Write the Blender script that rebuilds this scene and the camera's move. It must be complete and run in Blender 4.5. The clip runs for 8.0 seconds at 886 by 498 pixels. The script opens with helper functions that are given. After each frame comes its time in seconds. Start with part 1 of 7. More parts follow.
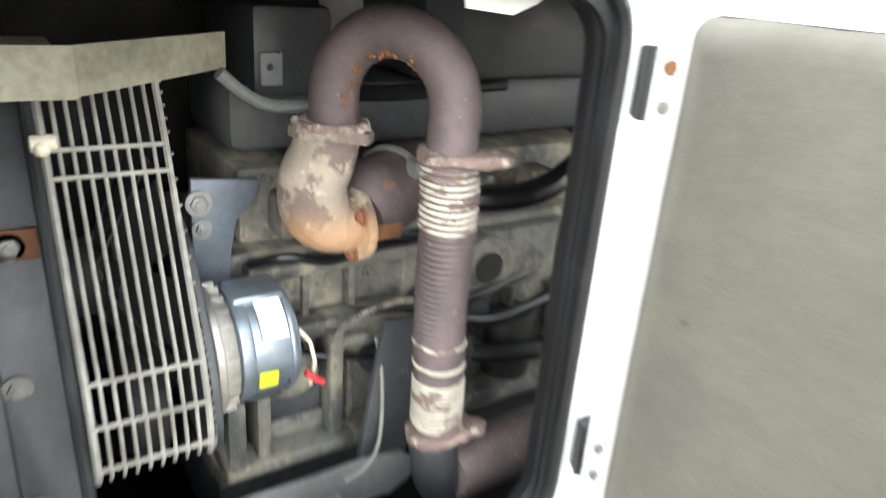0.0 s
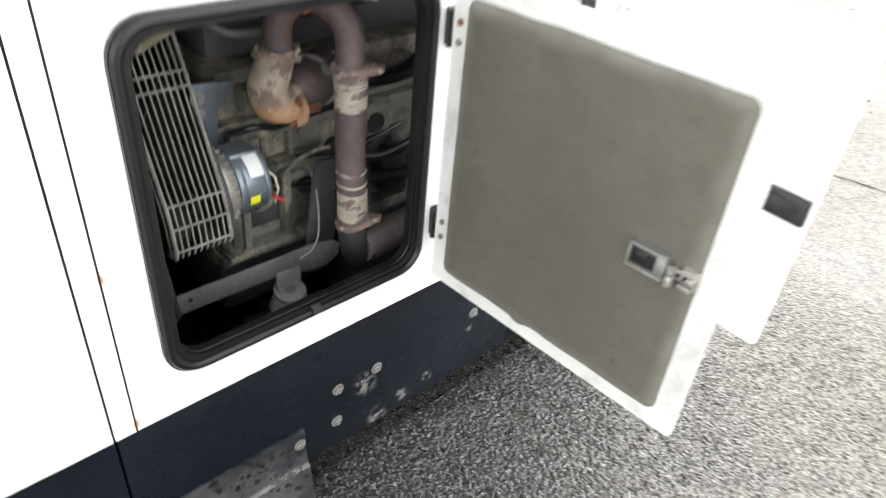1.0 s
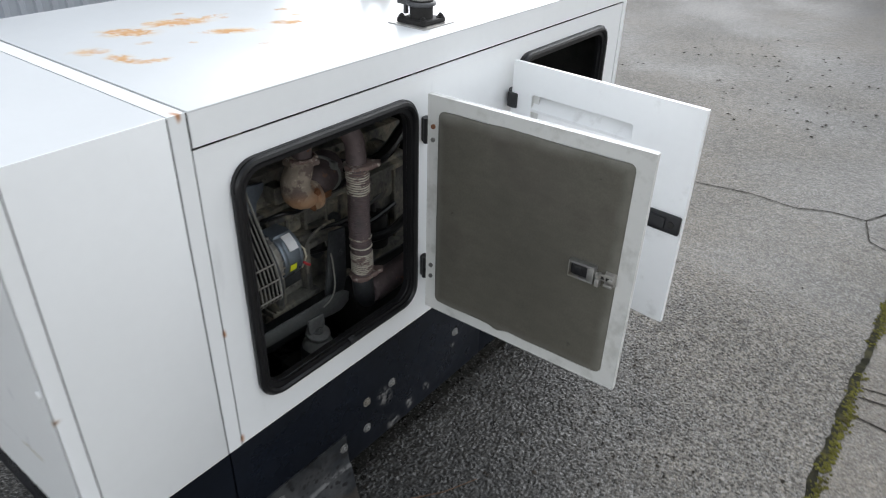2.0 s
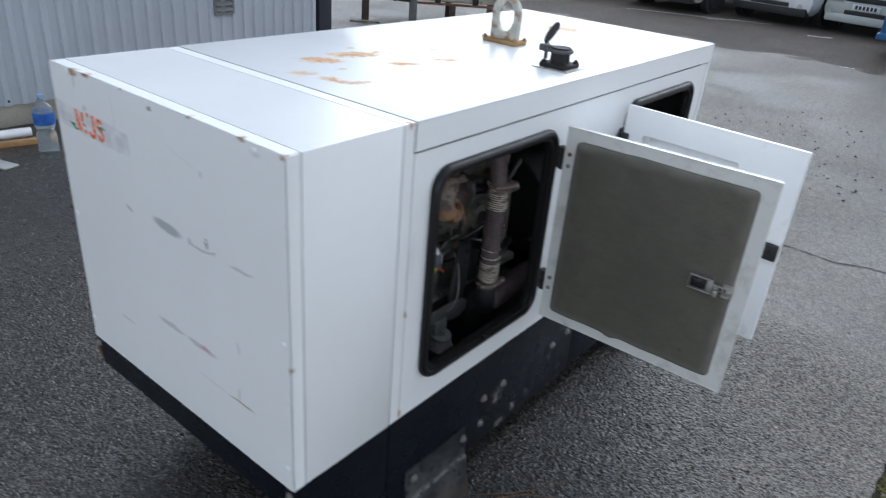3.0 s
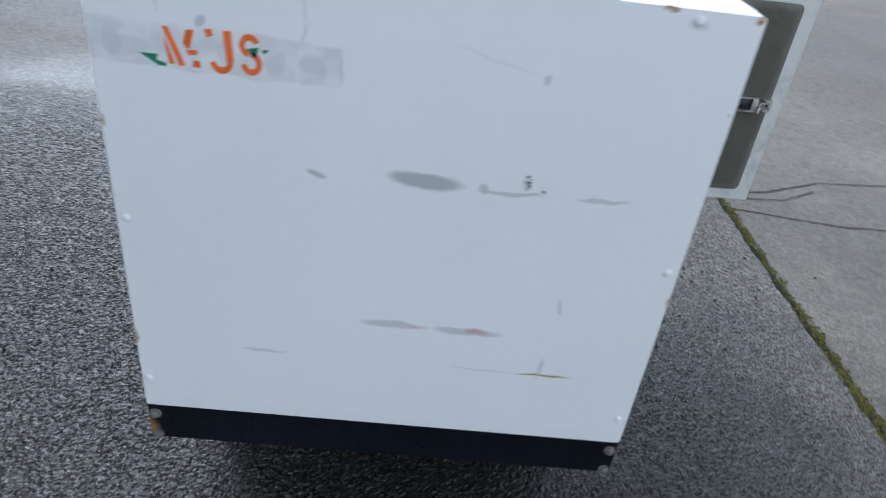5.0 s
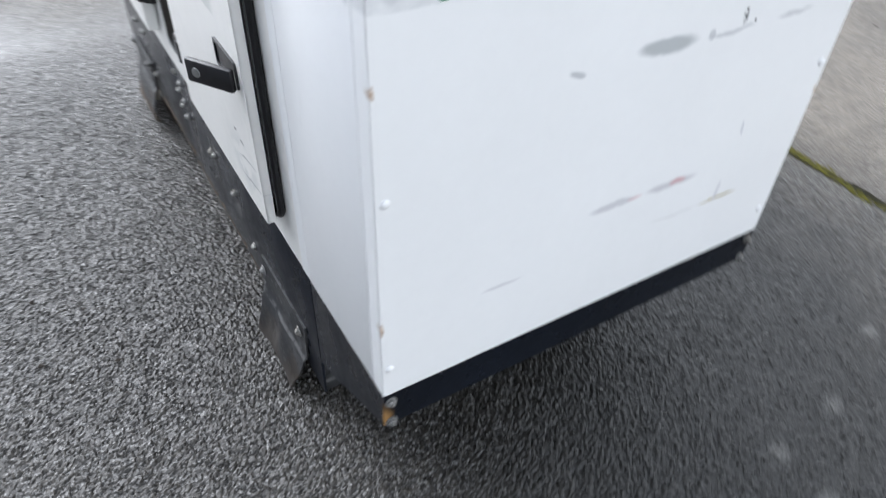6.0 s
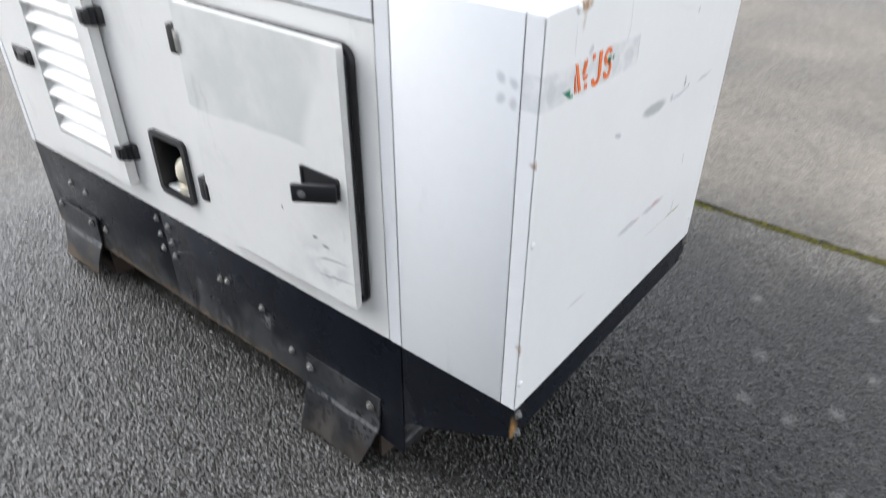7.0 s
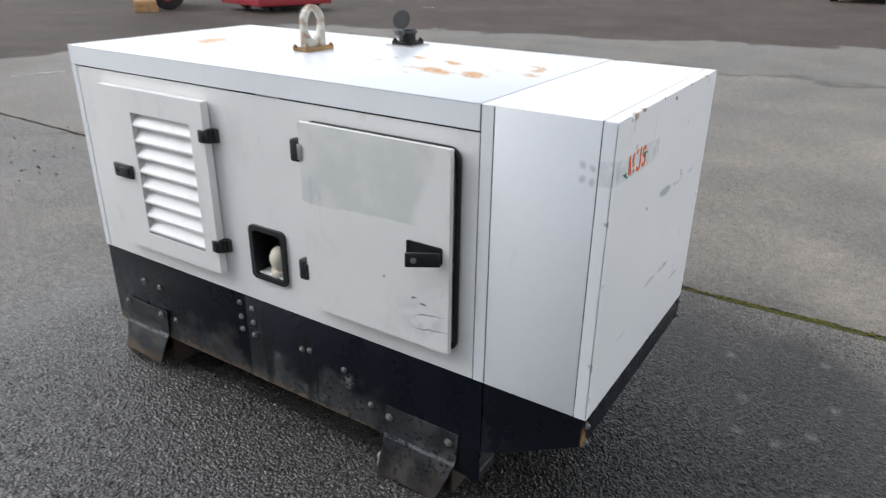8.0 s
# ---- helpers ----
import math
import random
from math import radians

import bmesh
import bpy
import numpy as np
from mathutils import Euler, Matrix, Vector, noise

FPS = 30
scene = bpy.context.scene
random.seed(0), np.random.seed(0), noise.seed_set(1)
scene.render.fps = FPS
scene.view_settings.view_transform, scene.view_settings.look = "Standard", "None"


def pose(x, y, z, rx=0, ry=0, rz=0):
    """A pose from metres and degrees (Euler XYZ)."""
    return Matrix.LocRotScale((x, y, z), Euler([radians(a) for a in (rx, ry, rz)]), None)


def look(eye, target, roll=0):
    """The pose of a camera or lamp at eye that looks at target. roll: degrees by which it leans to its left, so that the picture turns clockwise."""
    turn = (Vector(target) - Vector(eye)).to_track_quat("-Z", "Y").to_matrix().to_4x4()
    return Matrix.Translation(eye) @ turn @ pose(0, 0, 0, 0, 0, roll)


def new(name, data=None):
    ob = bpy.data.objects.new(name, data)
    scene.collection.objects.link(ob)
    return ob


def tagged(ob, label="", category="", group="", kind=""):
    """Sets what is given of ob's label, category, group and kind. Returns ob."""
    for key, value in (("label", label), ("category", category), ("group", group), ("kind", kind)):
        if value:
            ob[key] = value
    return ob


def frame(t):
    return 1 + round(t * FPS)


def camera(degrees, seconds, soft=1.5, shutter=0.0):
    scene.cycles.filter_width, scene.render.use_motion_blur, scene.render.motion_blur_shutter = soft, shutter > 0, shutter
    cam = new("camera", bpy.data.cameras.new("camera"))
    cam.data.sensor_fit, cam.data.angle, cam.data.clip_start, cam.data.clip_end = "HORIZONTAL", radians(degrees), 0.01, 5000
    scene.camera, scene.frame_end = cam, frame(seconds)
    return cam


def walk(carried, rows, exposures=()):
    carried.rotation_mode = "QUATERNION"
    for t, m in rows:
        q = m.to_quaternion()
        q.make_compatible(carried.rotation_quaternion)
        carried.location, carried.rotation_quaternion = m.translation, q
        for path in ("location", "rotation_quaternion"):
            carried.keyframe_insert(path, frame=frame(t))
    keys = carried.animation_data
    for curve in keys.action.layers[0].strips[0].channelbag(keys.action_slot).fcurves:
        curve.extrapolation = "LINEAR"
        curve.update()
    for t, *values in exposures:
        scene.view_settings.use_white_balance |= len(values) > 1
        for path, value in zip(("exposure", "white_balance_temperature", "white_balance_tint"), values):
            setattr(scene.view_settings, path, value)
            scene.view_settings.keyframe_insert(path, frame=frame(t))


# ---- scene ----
cam = camera(64.8, 8.0, 1.05, 0.5)
# seconds, stops, kelvin, tint
EXPOSURES = [(0, 3.84, 6350, 8), (0.5, 3.34, 6450, 8), (1.2, 2.22, 6450, 11), (2.3, 0.80, 5950, 10), (3.0, 0.76, 5650, 10), (3.5, 0.52, 5500, 9), (4.0, 0.50, 5400, 9), (4.5, 0.74, 5350, 9), (5.2, 0.98, 5550, 10), (6.3, 1.72, 6050, 12), (7.3, 1.42, 6150, 12), (8, 1.02, 6100, 12)]
PATH = [
    (0, (1.383, 0.498, 1.198), (-0.146, 1.554, 0.458), 4.5),
    (0.3, (1.514, 0.415, 1.266), (0.106, 1.509, 0.359), 5.9),
    (0.5, (1.597, 0.34, 1.312), (0.241, 1.441, 0.337), 7.0),
    (0.8, (1.737, 0.198, 1.395), (0.51, 1.341, 0.304), 6.7),
    (1, (1.821, 0.144, 1.501), (0.678, 1.324, 0.361), 5.6),
    (1.2, (1.876, 0.081, 1.617), (0.745, 1.283, 0.487), 4.6),
    (2.3, (2.019, -0.449, 1.783), (1.007, 0.946, 0.768), 1.3),
    (2.5, (2.022, -0.545, 1.778), (1.005, 0.84, 0.756), 1.8),
    (2.8, (1.956, -0.701, 1.771), (0.899, 0.713, 0.831), 4.2),
    (3, (1.88, -0.771, 1.776), (0.799, 0.655, 0.883), 4.9),
    (3.5, (1.658, -0.918, 1.73), (0.687, 0.616, 0.892), 2.5),
    (3.8, (1.485, -0.928, 1.646), (0.672, 0.696, 0.808), 3.0),
    (4, (1.325, -0.898, 1.591), (0.574, 0.724, 0.694), 3.0),
    (4.3, (1.077, -0.911, 1.56), (0.457, 0.749, 0.633), 3.9),
    (4.5, (0.916, -0.918, 1.541), (0.392, 0.76, 0.586), 2.7),
    (4.8, (0.626, -0.97, 1.536), (0.49, 0.738, 0.504), 4.2),
    (5, (0.464, -0.966, 1.53), (0.569, 0.725, 0.467), 7.4),
    (5.2, (0.311, -0.929, 1.507), (0.493, 0.753, 0.441), 6.5),
    (6.3, (-0.491, -0.556, 1.498), (0.479, 0.517, 0.117), 3.6),
    (6.5, (-0.604, -0.525, 1.522), (0.478, 0.545, 0.224), 3.0),
    (6.8, (-0.788, -0.536, 1.562), (0.416, 0.526, 0.37), 0.2),
    (7, (-0.918, -0.541, 1.62), (0.383, 0.506, 0.518), 0.2),
    (7.3, (-1.114, -0.518, 1.661), (0.317, 0.499, 0.703), 1.0),
    (7.5, (-1.26, -0.491, 1.684), (0.225, 0.481, 0.763), 0.7),
    (8, (-1.535, -0.515, 1.707), (0.007, 0.477, 0.907), 0.7),
]
walk(cam, [(t, look(eye, target, roll)) for t, eye, target, roll in PATH], EXPOSURES)

# ---- world and sun: an overcast sky ----
world = bpy.data.worlds.new("overcast_sky")
scene.world = world
world.use_nodes = True
wn, wl = world.node_tree.nodes, world.node_tree.links
sky = wn.new("ShaderNodeTexSky")
sky.sky_type, sky.sun_disc = "NISHITA", False
sky.sun_elevation, sky.sun_rotation = radians(42), radians(-21)
sky.air_density, sky.dust_density, sky.ozone_density = 2.5, 0.8, 1.0
grey = wn.new("ShaderNodeRGBToBW")
veil = wn.new("ShaderNodeMix")
veil.data_type = "RGBA"
veil.inputs["Factor"].default_value = 0.88
wl.new(sky.outputs["Color"], grey.inputs[0])
wl.new(sky.outputs["Color"], veil.inputs["A"])
wl.new(grey.outputs[0], veil.inputs["B"])
wl.new(veil.outputs["Result"], wn["Background"].inputs["Color"])
wn["Background"].inputs["Strength"].default_value = 0.15
sun = new("sun", bpy.data.lights.new("sun", "SUN"))
sun.data.energy, sun.data.angle, sun.data.color = 0.9, radians(60), (1.0, 0.98, 0.95)
sun.matrix_world = look((-2.2, 5.8, 5.6), (0, 0, 0))


# ---- materials ----
class Paint:
    """A node material that is built up layer by layer on the object's own coordinates."""

    def __init__(self, name, color, rough=0.5, metal=0.0, coat=0.0, spec=0.5):
        self.m = bpy.data.materials.new(name)
        self.m.use_nodes = True
        self.n, self.l = self.m.node_tree.nodes, self.m.node_tree.links
        self.p = self.n["Principled BSDF"]
        tc = self.n.new("ShaderNodeTexCoord")
        self.co = tc.outputs["Object"]
        self.raw = self.co
        self.p.inputs["Metallic"].default_value = metal
        self.p.inputs["Coat Weight"].default_value = coat
        self.p.inputs["Specular IOR Level"].default_value = spec
        c = self.n.new("ShaderNodeRGB")
        c.outputs[0].default_value = (*color, 1)
        self.col = c.outputs[0]
        v = self.n.new("ShaderNodeValue")
        v.outputs[0].default_value = rough
        self.rough = v.outputs[0]
        self.height = None

    def noise(self, scale, detail=4, stretch=(1, 1, 1), rough=0.55):
        mp = self.n.new("ShaderNodeMapping")
        mp.inputs["Scale"].default_value = stretch
        self.l.new(self.raw, mp.inputs["Vector"])
        t = self.n.new("ShaderNodeTexNoise")
        t.inputs["Scale"].default_value, t.inputs["Detail"].default_value = scale, detail
        t.inputs["Roughness"].default_value = rough
        self.l.new(mp.outputs[0], t.inputs["Vector"])
        return t.outputs["Fac"]

    def cells(self, scale, feature="F1", out="Distance"):
        t = self.n.new("ShaderNodeTexVoronoi")
        t.feature = feature
        t.inputs["Scale"].default_value = scale
        self.l.new(self.raw, t.inputs["Vector"])
        return t.outputs[out]

    def ramp(self, fac, a, b, lo=0.0, hi=1.0, smooth=True):
        r = self.n.new("ShaderNodeMapRange")
        if smooth:
            r.interpolation_type = "SMOOTHSTEP"
        for key, value in zip(("From Min", "From Max", "To Min", "To Max"), (a, b, lo, hi)):
            r.inputs[key].default_value = value
        self.l.new(fac, r.inputs["Value"])
        return r.outputs[0]

    def math(self, op, a, b):
        r = self.n.new("ShaderNodeMath")
        r.operation = op
        for k, v in enumerate((a, b)):
            if isinstance(v, (int, float)):
                r.inputs[k].default_value = v
            else:
                self.l.new(v, r.inputs[k])
        return r.outputs[0]

    def mix(self, fac, color, rough=None, how="MIX"):
        r = self.n.new("ShaderNodeMix")
        r.data_type, r.blend_type = "RGBA", how
        self.l.new(fac, r.inputs["Factor"])
        self.l.new(self.col, r.inputs["A"])
        if isinstance(color, tuple):
            r.inputs["B"].default_value = (*color, 1)
        else:
            self.l.new(color, r.inputs["B"])
        self.col = r.outputs["Result"]
        if rough is not None:
            q = self.n.new("ShaderNodeMix")
            self.l.new(fac, q.inputs["Factor"])
            self.l.new(self.rough, q.inputs["A"])
            q.inputs["B"].default_value = rough
            self.rough = q.outputs["Result"]
        return self

    def vary(self, scale, amount, detail=4, stretch=(1, 1, 1)):
        """Lightens and darkens the colour by a noise."""
        f = self.ramp(self.noise(scale, detail, stretch), 0.3, 0.7, 1 - amount, 1 + amount, False)
        c = self.n.new("ShaderNodeCombineColor")
        for k in range(3):
            self.l.new(f, c.inputs[k])
        r = self.n.new("ShaderNodeMix")
        r.data_type, r.blend_type = "RGBA", "MULTIPLY"
        r.inputs["Factor"].default_value = 1
        self.l.new(self.col, r.inputs["A"])
        self.l.new(c.outputs[0], r.inputs["B"])
        self.col = r.outputs["Result"]
        return self

    def pieces(self, amount):
        """A tone of its own for each object."""
        o = self.n.new("ShaderNodeObjectInfo")
        f = self.ramp(o.outputs["Random"], 0, 1, 1 - amount, 1 + amount, False)
        c = self.n.new("ShaderNodeCombineColor")
        for k in range(3):
            self.l.new(f, c.inputs[k])
        r = self.n.new("ShaderNodeMix")
        r.data_type, r.blend_type = "RGBA", "MULTIPLY"
        r.inputs["Factor"].default_value = 1
        self.l.new(self.col, r.inputs["A"])
        self.l.new(c.outputs[0], r.inputs["B"])
        self.col = r.outputs["Result"]
        return self

    def rough_vary(self, scale, amount):
        self.rough = self.math("ADD", self.rough, self.ramp(self.noise(scale), 0.3, 0.7, -amount, amount, False))
        return self

    def patches(self, scale, lo, hi, color, strength=1.0, rough=None, stretch=(1, 1, 1), detail=6):
        f = self.ramp(self.noise(scale, detail, stretch, 0.62), lo, hi, 0, strength)
        return self.mix(f, color, rough)

    def wobble(self, scale=18, amount=0.02):
        """Distorts the coordinates that stains are drawn on."""
        t = self.n.new("ShaderNodeTexNoise")
        t.inputs["Scale"].default_value, t.inputs["Detail"].default_value = scale, 4
        self.l.new(self.raw, t.inputs["Vector"])
        s = self.n.new("ShaderNodeVectorMath")
        s.operation = "MULTIPLY_ADD"
        self.l.new(t.outputs["Color"], s.inputs[0])
        s.inputs[1].default_value = (amount,) * 3
        self.l.new(self.raw, s.inputs[2])
        d = self.n.new("ShaderNodeVectorMath")
        d.operation = "SUBTRACT"
        self.l.new(s.outputs[0], d.inputs[0])
        d.inputs[1].default_value = (amount / 2,) * 3
        self.co = d.outputs[0]
        return self

    def stain(self, axis, place, size, color, strength=0.8, turn=0.0, soft=0.5, rough=None, broken=None, deep=None):
        """A blot on a plane that looks along axis: its place, half sizes and turn in degrees."""
        mp = self.n.new("ShaderNodeMapping")
        mp.vector_type = "TEXTURE"
        loc, scl, rot = [0, 0, 0], [100, 100, 100], [0, 0, 0]
        for k, i in enumerate([i for i in range(3) if i != axis]):
            loc[i], scl[i] = place[k], size[k]
        if deep:
            loc[axis], scl[axis] = deep
        rot[axis] = radians(turn)
        mp.inputs["Location"].default_value = loc
        mp.inputs["Rotation"].default_value = rot
        mp.inputs["Scale"].default_value = scl
        self.l.new(self.co, mp.inputs["Vector"])
        d = self.n.new("ShaderNodeVectorMath")
        d.operation = "LENGTH"
        self.l.new(mp.outputs[0], d.inputs[0])
        f = self.ramp(d.outputs["Value"], 1.0 + soft * 0.3, 1.0 - soft, 0, strength)
        if broken:
            f = self.math("MULTIPLY", f, self.ramp(self.noise(broken, 6), 0.42, 0.58))
        return self.mix(f, color, rough)

    def bump(self, fac, strength=0.2, distance=0.002):
        b = self.n.new("ShaderNodeBump")
        b.inputs["Strength"].default_value, b.inputs["Distance"].default_value = strength, distance
        self.l.new(fac, b.inputs["Height"])
        if self.height is not None:
            self.l.new(self.height, b.inputs["Normal"])
        self.height = b.outputs[0]
        return self

    def done(self):
        self.l.new(self.col, self.p.inputs["Base Color"])
        self.l.new(self.rough, self.p.inputs["Roughness"])
        if self.height is not None:
            self.l.new(self.height, self.p.inputs["Normal"])
        return self.m


RUST, RUST_DARK, GRIME = (0.44, 0.18, 0.045), (0.12, 0.05, 0.025), (0.25, 0.25, 0.24)


def white_paint(name, base=(0.84, 0.85, 0.855), rough=0.34):
    p = Paint(name, base, rough, coat=0.15)
    p.vary(1.6, 0.03).vary(40, 0.008)
    p.patches(3.0, 0.58, 0.82, (0.66, 0.67, 0.67), 0.25, 0.45, (1, 1, 0.35))
    p.patches(90, 0.745, 0.77, (0.45, 0.44, 0.42), 0.3)
    p.rough_vary(6, 0.05)
    p.bump(p.noise(2.2, 2), 0.10, 0.02).bump(p.noise(300, 2), 0.025, 0.001)
    return p.wobble()


def simple(name, color, rough, metal=0.0, tone=0.12, scale=9, grain=90, bump=0.15, coat=0.0, dust=None, dust_at=(0.5, 0.75), spec=0.5):
    p = Paint(name, color, rough, metal, coat, spec)
    p.vary(scale, tone).vary(grain, tone * 0.5)
    if dust:
        p.patches(scale * 0.8, *dust_at, dust, 0.7, 0.9)
    p.rough_vary(scale * 2, 0.08)
    p.bump(p.noise(grain, 3), bump, 0.002)
    return p.done()


# the end panel's scuffs and rust, in metres on the panel
pw = white_paint("white_end_paint")
for place, size, color, strength, turn in (
    ((0.483, 1.042), (0.064, 0.016), (0.33, 0.36, 0.37), 0.8, 3), ((0.318, 1.037), (0.018, 0.006), (0.36, 0.38, 0.40), 0.7, 20),
    ((0.62, 1.036), (0.055, 0.004), (0.42, 0.44, 0.46), 0.6, 0), ((0.574, 1.040), (0.008, 0.010), (0.40, 0.42, 0.44), 0.6, 0),
    ((0.765, 1.039), (0.046, 0.004), (0.5, 0.51, 0.53), 0.7, -2), ((0.45, 0.757), (0.056, 0.009), (0.47, 0.47, 0.50), 0.65, 0),
    ((0.587, 0.756), (0.064, 0.009), (0.46, 0.45, 0.48), 0.65, 1), ((0.50, 0.756), (0.02, 0.004), (0.6, 0.22, 0.24), 0.35, 0),
    ((0.60, 0.757), (0.022, 0.006), (0.6, 0.16, 0.18), 0.5, 0), ((0.227, 0.672), (0.043, 0.005), (0.55, 0.55, 0.58), 0.6, 0),
    ((0.62, 0.671), (0.07, 0.002), (0.6, 0.6, 0.6), 0.6, 0), ((0.738, 0.668), (0.056, 0.0028), (0.32, 0.25, 0.03), 0.95, 0),
    ((0.738, 0.828), (0.004, 0.02), (0.55, 0.56, 0.6), 0.7, -10), ((0.728, 0.684), (0.005, 0.028), (0.58, 0.58, 0.62), 0.7, 5),
    ((0.297, 1.247), (0.003, 0.018), (0.55, 0.57, 0.59), 0.5, 8), ((0.155, 1.248), (0.008, 0.009), (0.45, 0.47, 0.5), 0.7, 0),
    ((0.096, 1.28), (0.002, 0.030), (0.55, 0.56, 0.57), 0.5, 0),
    ((0.562, 1.242), (0.084, 0.0018), (0.66, 0.67, 0.69), 0.4, 14.6), ((0.642, 1.219), (0.005, 0.009), (0.5, 0.52, 0.54), 0.7, 0),
    ((0.05, 1.208), (0.035, 0.016), (0.56, 0.58, 0.60), 0.5, -1), ((0.31, 1.205), (0.022, 0.016), (0.52, 0.54, 0.56), 0.5, -2),
    ((0.257, 1.20), (0.016, 0.02), (0.50, 0.52, 0.55), 0.45, 0), ((0.187, 1.21), (0.012, 0.02), (0.56, 0.58, 0.60), 0.45, 0),
    ((0.348, 1.205), (0.002, 0.022), (0.45, 0.47, 0.49), 0.6, 0), ((0.296, 1.285), (0.0025, 0.028), (0.62, 0.64, 0.66), 0.5, -3), ((0.831, 1.319), (0.018, 0.009), (0.55, 0.57, 0.59), 0.5, 0), ((0.03, 1.21), (0.016, 0.02), (0.6, 0.61, 0.63), 0.8, 0),
):
    pw.stain(1, place, size, color, strength * 0.95, turn, 0.4)
for place, size, strength in (((0.116, 1.331), (0.026, 0.011), 0.9), ((0.183, 1.336), (0.020, 0.006), 0.9), ((0.118, 1.31), (0.006, 0.024), 0.35),
                              ((0.788, 1.336), (0.014, 0.006), 0.9), ((0.612, 1.337), (0.008, 0.004), 0.6), ((0.914, 1.334), (0.008, 0.008), 0.95),
                              ((0.462, 1.322), (0.007, 0.009), 0.3), ((0.003, 1.09), (0.004, 0.010), 0.8),
                              ((0.002, 0.68), (0.004, 0.016), 0.8), ((0.918, 0.86), (0.004, 0.012), 0.7)):
    pw.stain(1, place, size, (0.44, 0.25, 0.08), strength * 0.8, 0, 0.8, 0.8, None, (0.0, 0.02))
    pw.stain(1, place, size, (0.20, 0.09, 0.03), strength, 0, 0.8, 0.8, 90, (0.0, 0.02))
sep = pw.n.new("ShaderNodeSeparateXYZ")
pw.l.new(pw.co, sep.inputs[0])
slant = pw.math("ADD", sep.outputs["Z"], pw.math("MULTIPLY", sep.outputs["X"], 0.03))
tape = pw.math("MULTIPLY", pw.math("MULTIPLY", pw.ramp(slant, 1.180, 1.186), pw.ramp(slant, 1.248, 1.242)), pw.ramp(sep.outputs["X"], 0.352, 0.346))
pw.mix(pw.math("MULTIPLY", tape, pw.ramp(pw.noise(22, 5), 0.36, 0.64, 0.15, 0.70)), (0.61, 0.625, 0.64), 0.5)
pw.stain(1, (0.641, 1.055), (0.0055, 0.014), (0.02, 0.03, 0.03), 0.95, 0, 0.3, None, 200)
pw.stain(1, (0.668, 1.042), (0.004, 0.003), (0.03, 0.03, 0.03), 0.9)
WHITE_END = pw.done()

# the roof: rust blooms; its white is darkened in colour to offset strong light on top
pr = white_paint("white_roof_paint", (0.66, 0.675, 0.685), rough=0.33)
pr.p.inputs["Coat Weight"].default_value, pr.p.inputs["Coat Roughness"].default_value = 0.15, 0.10
pr.p.inputs["Specular IOR Level"].default_value = 0.7
for a, b, half, strength in (
    ((0.312, 0.555), (0.388, 0.632), 0.019, 1.0), ((0.318, 0.672), (0.374, 0.795), 0.020, 1.0), ((0.352, 0.775), (0.352, 0.872), 0.008, 0.8),
    ((0.432, 0.418), (0.458, 0.472), 0.014, 0.7), ((0.505, 0.460), (0.572, 0.468), 0.011, 0.9), ((0.576, 0.458), (0.618, 0.532), 0.009, 0.8),
    ((0.460, 0.552), (0.468, 0.580), 0.006, 0.5), ((0.478, 0.722), (0.550, 0.826), 0.012, 1.0), ((0.518, 0.902), (0.568, 0.960), 0.012, 0.8),
    ((0.412, 1.000), (0.420, 1.032), 0.009, 0.7), ((0.365, 1.82), (0.475, 1.90), 0.032, 0.8), ((0.350, 1.80), (0.366, 1.88), 0.014, 0.7),
    ((0.263, 0.772), (0.271, 0.800), 0.005, 0.6), ((0.296, 0.668), (0.302, 0.690), 0.005, 0.6), ((0.382, 0.835), (0.390, 0.863), 0.005, 0.6),
    ((0.530, 0.640), (0.540, 0.656), 0.005, 0.6), ((0.492, 0.990), (0.500, 1.010), 0.005, 0.6), ((0.656, 0.742), (0.666, 0.766), 0.004, 0.5),
):
    half *= 1.5
    mid = ((a[0] + b[0]) / 2, (a[1] + b[1]) / 2)
    reach, lean = math.hypot(b[0] - a[0], b[1] - a[1]) / 2 + half * 0.4, math.degrees(math.atan2(a[0] - b[0], b[1] - a[1]))
    pr.stain(2, mid, (half * 1.9, reach * 1.25), (0.66, 0.47, 0.23), strength * 0.8, lean, 0.85, 0.7, 30)
    pr.stain(2, mid, (half * 1.5, reach * 1.12), (0.52, 0.275, 0.095), strength, lean, 0.4, 0.85, 55)
    if half > 0.013:
        pr.stain(2, mid, (half * 0.8, reach * 0.9), (0.56, 0.30, 0.11), strength * 0.85, lean, 0.7, 0.85)
pr.patches(46, 0.755, 0.765, (0.10, 0.08, 0.07), 0.8)
WHITE_ROOF = pr.done()

ps = white_paint("white_side_paint")
for y, z in ((0.366, 0.842), (0.366, 0.53), (0.345, 1.335)):
    ps.stain(0, (y, z), (0.007, 0.014), RUST, 0.9, 0, 0.8, 0.8, None, (0.92, 0.03))
for y, z in ((0.052, 1.222), (0.052, 1.188), (0.078, 1.226), (0.078, 1.192)):
    ps.stain(0, (y, z), (0.011, 0.012), (0.45, 0.47, 0.48), 0.6, 0, 0.7, None, None, (0.0, 0.02))
ps.patches(9, 0.60, 0.74, (0.55, 0.56, 0.56), 0.4, None, (1, 1, 0.2))
WHITE_SIDE = ps.done()

po = white_paint("yellowed_white_paint", (0.82, 0.81, 0.78), 0.4)
po.patches(5, 0.52, 0.76, (0.66, 0.65, 0.60), 0.5, 0.55, (1, 1, 0.5)).patches(11, 0.6, 0.75, (0.5, 0.5, 0.47), 0.35, None, (1, 1, 0.3))
WHITE_OLD = po.done()

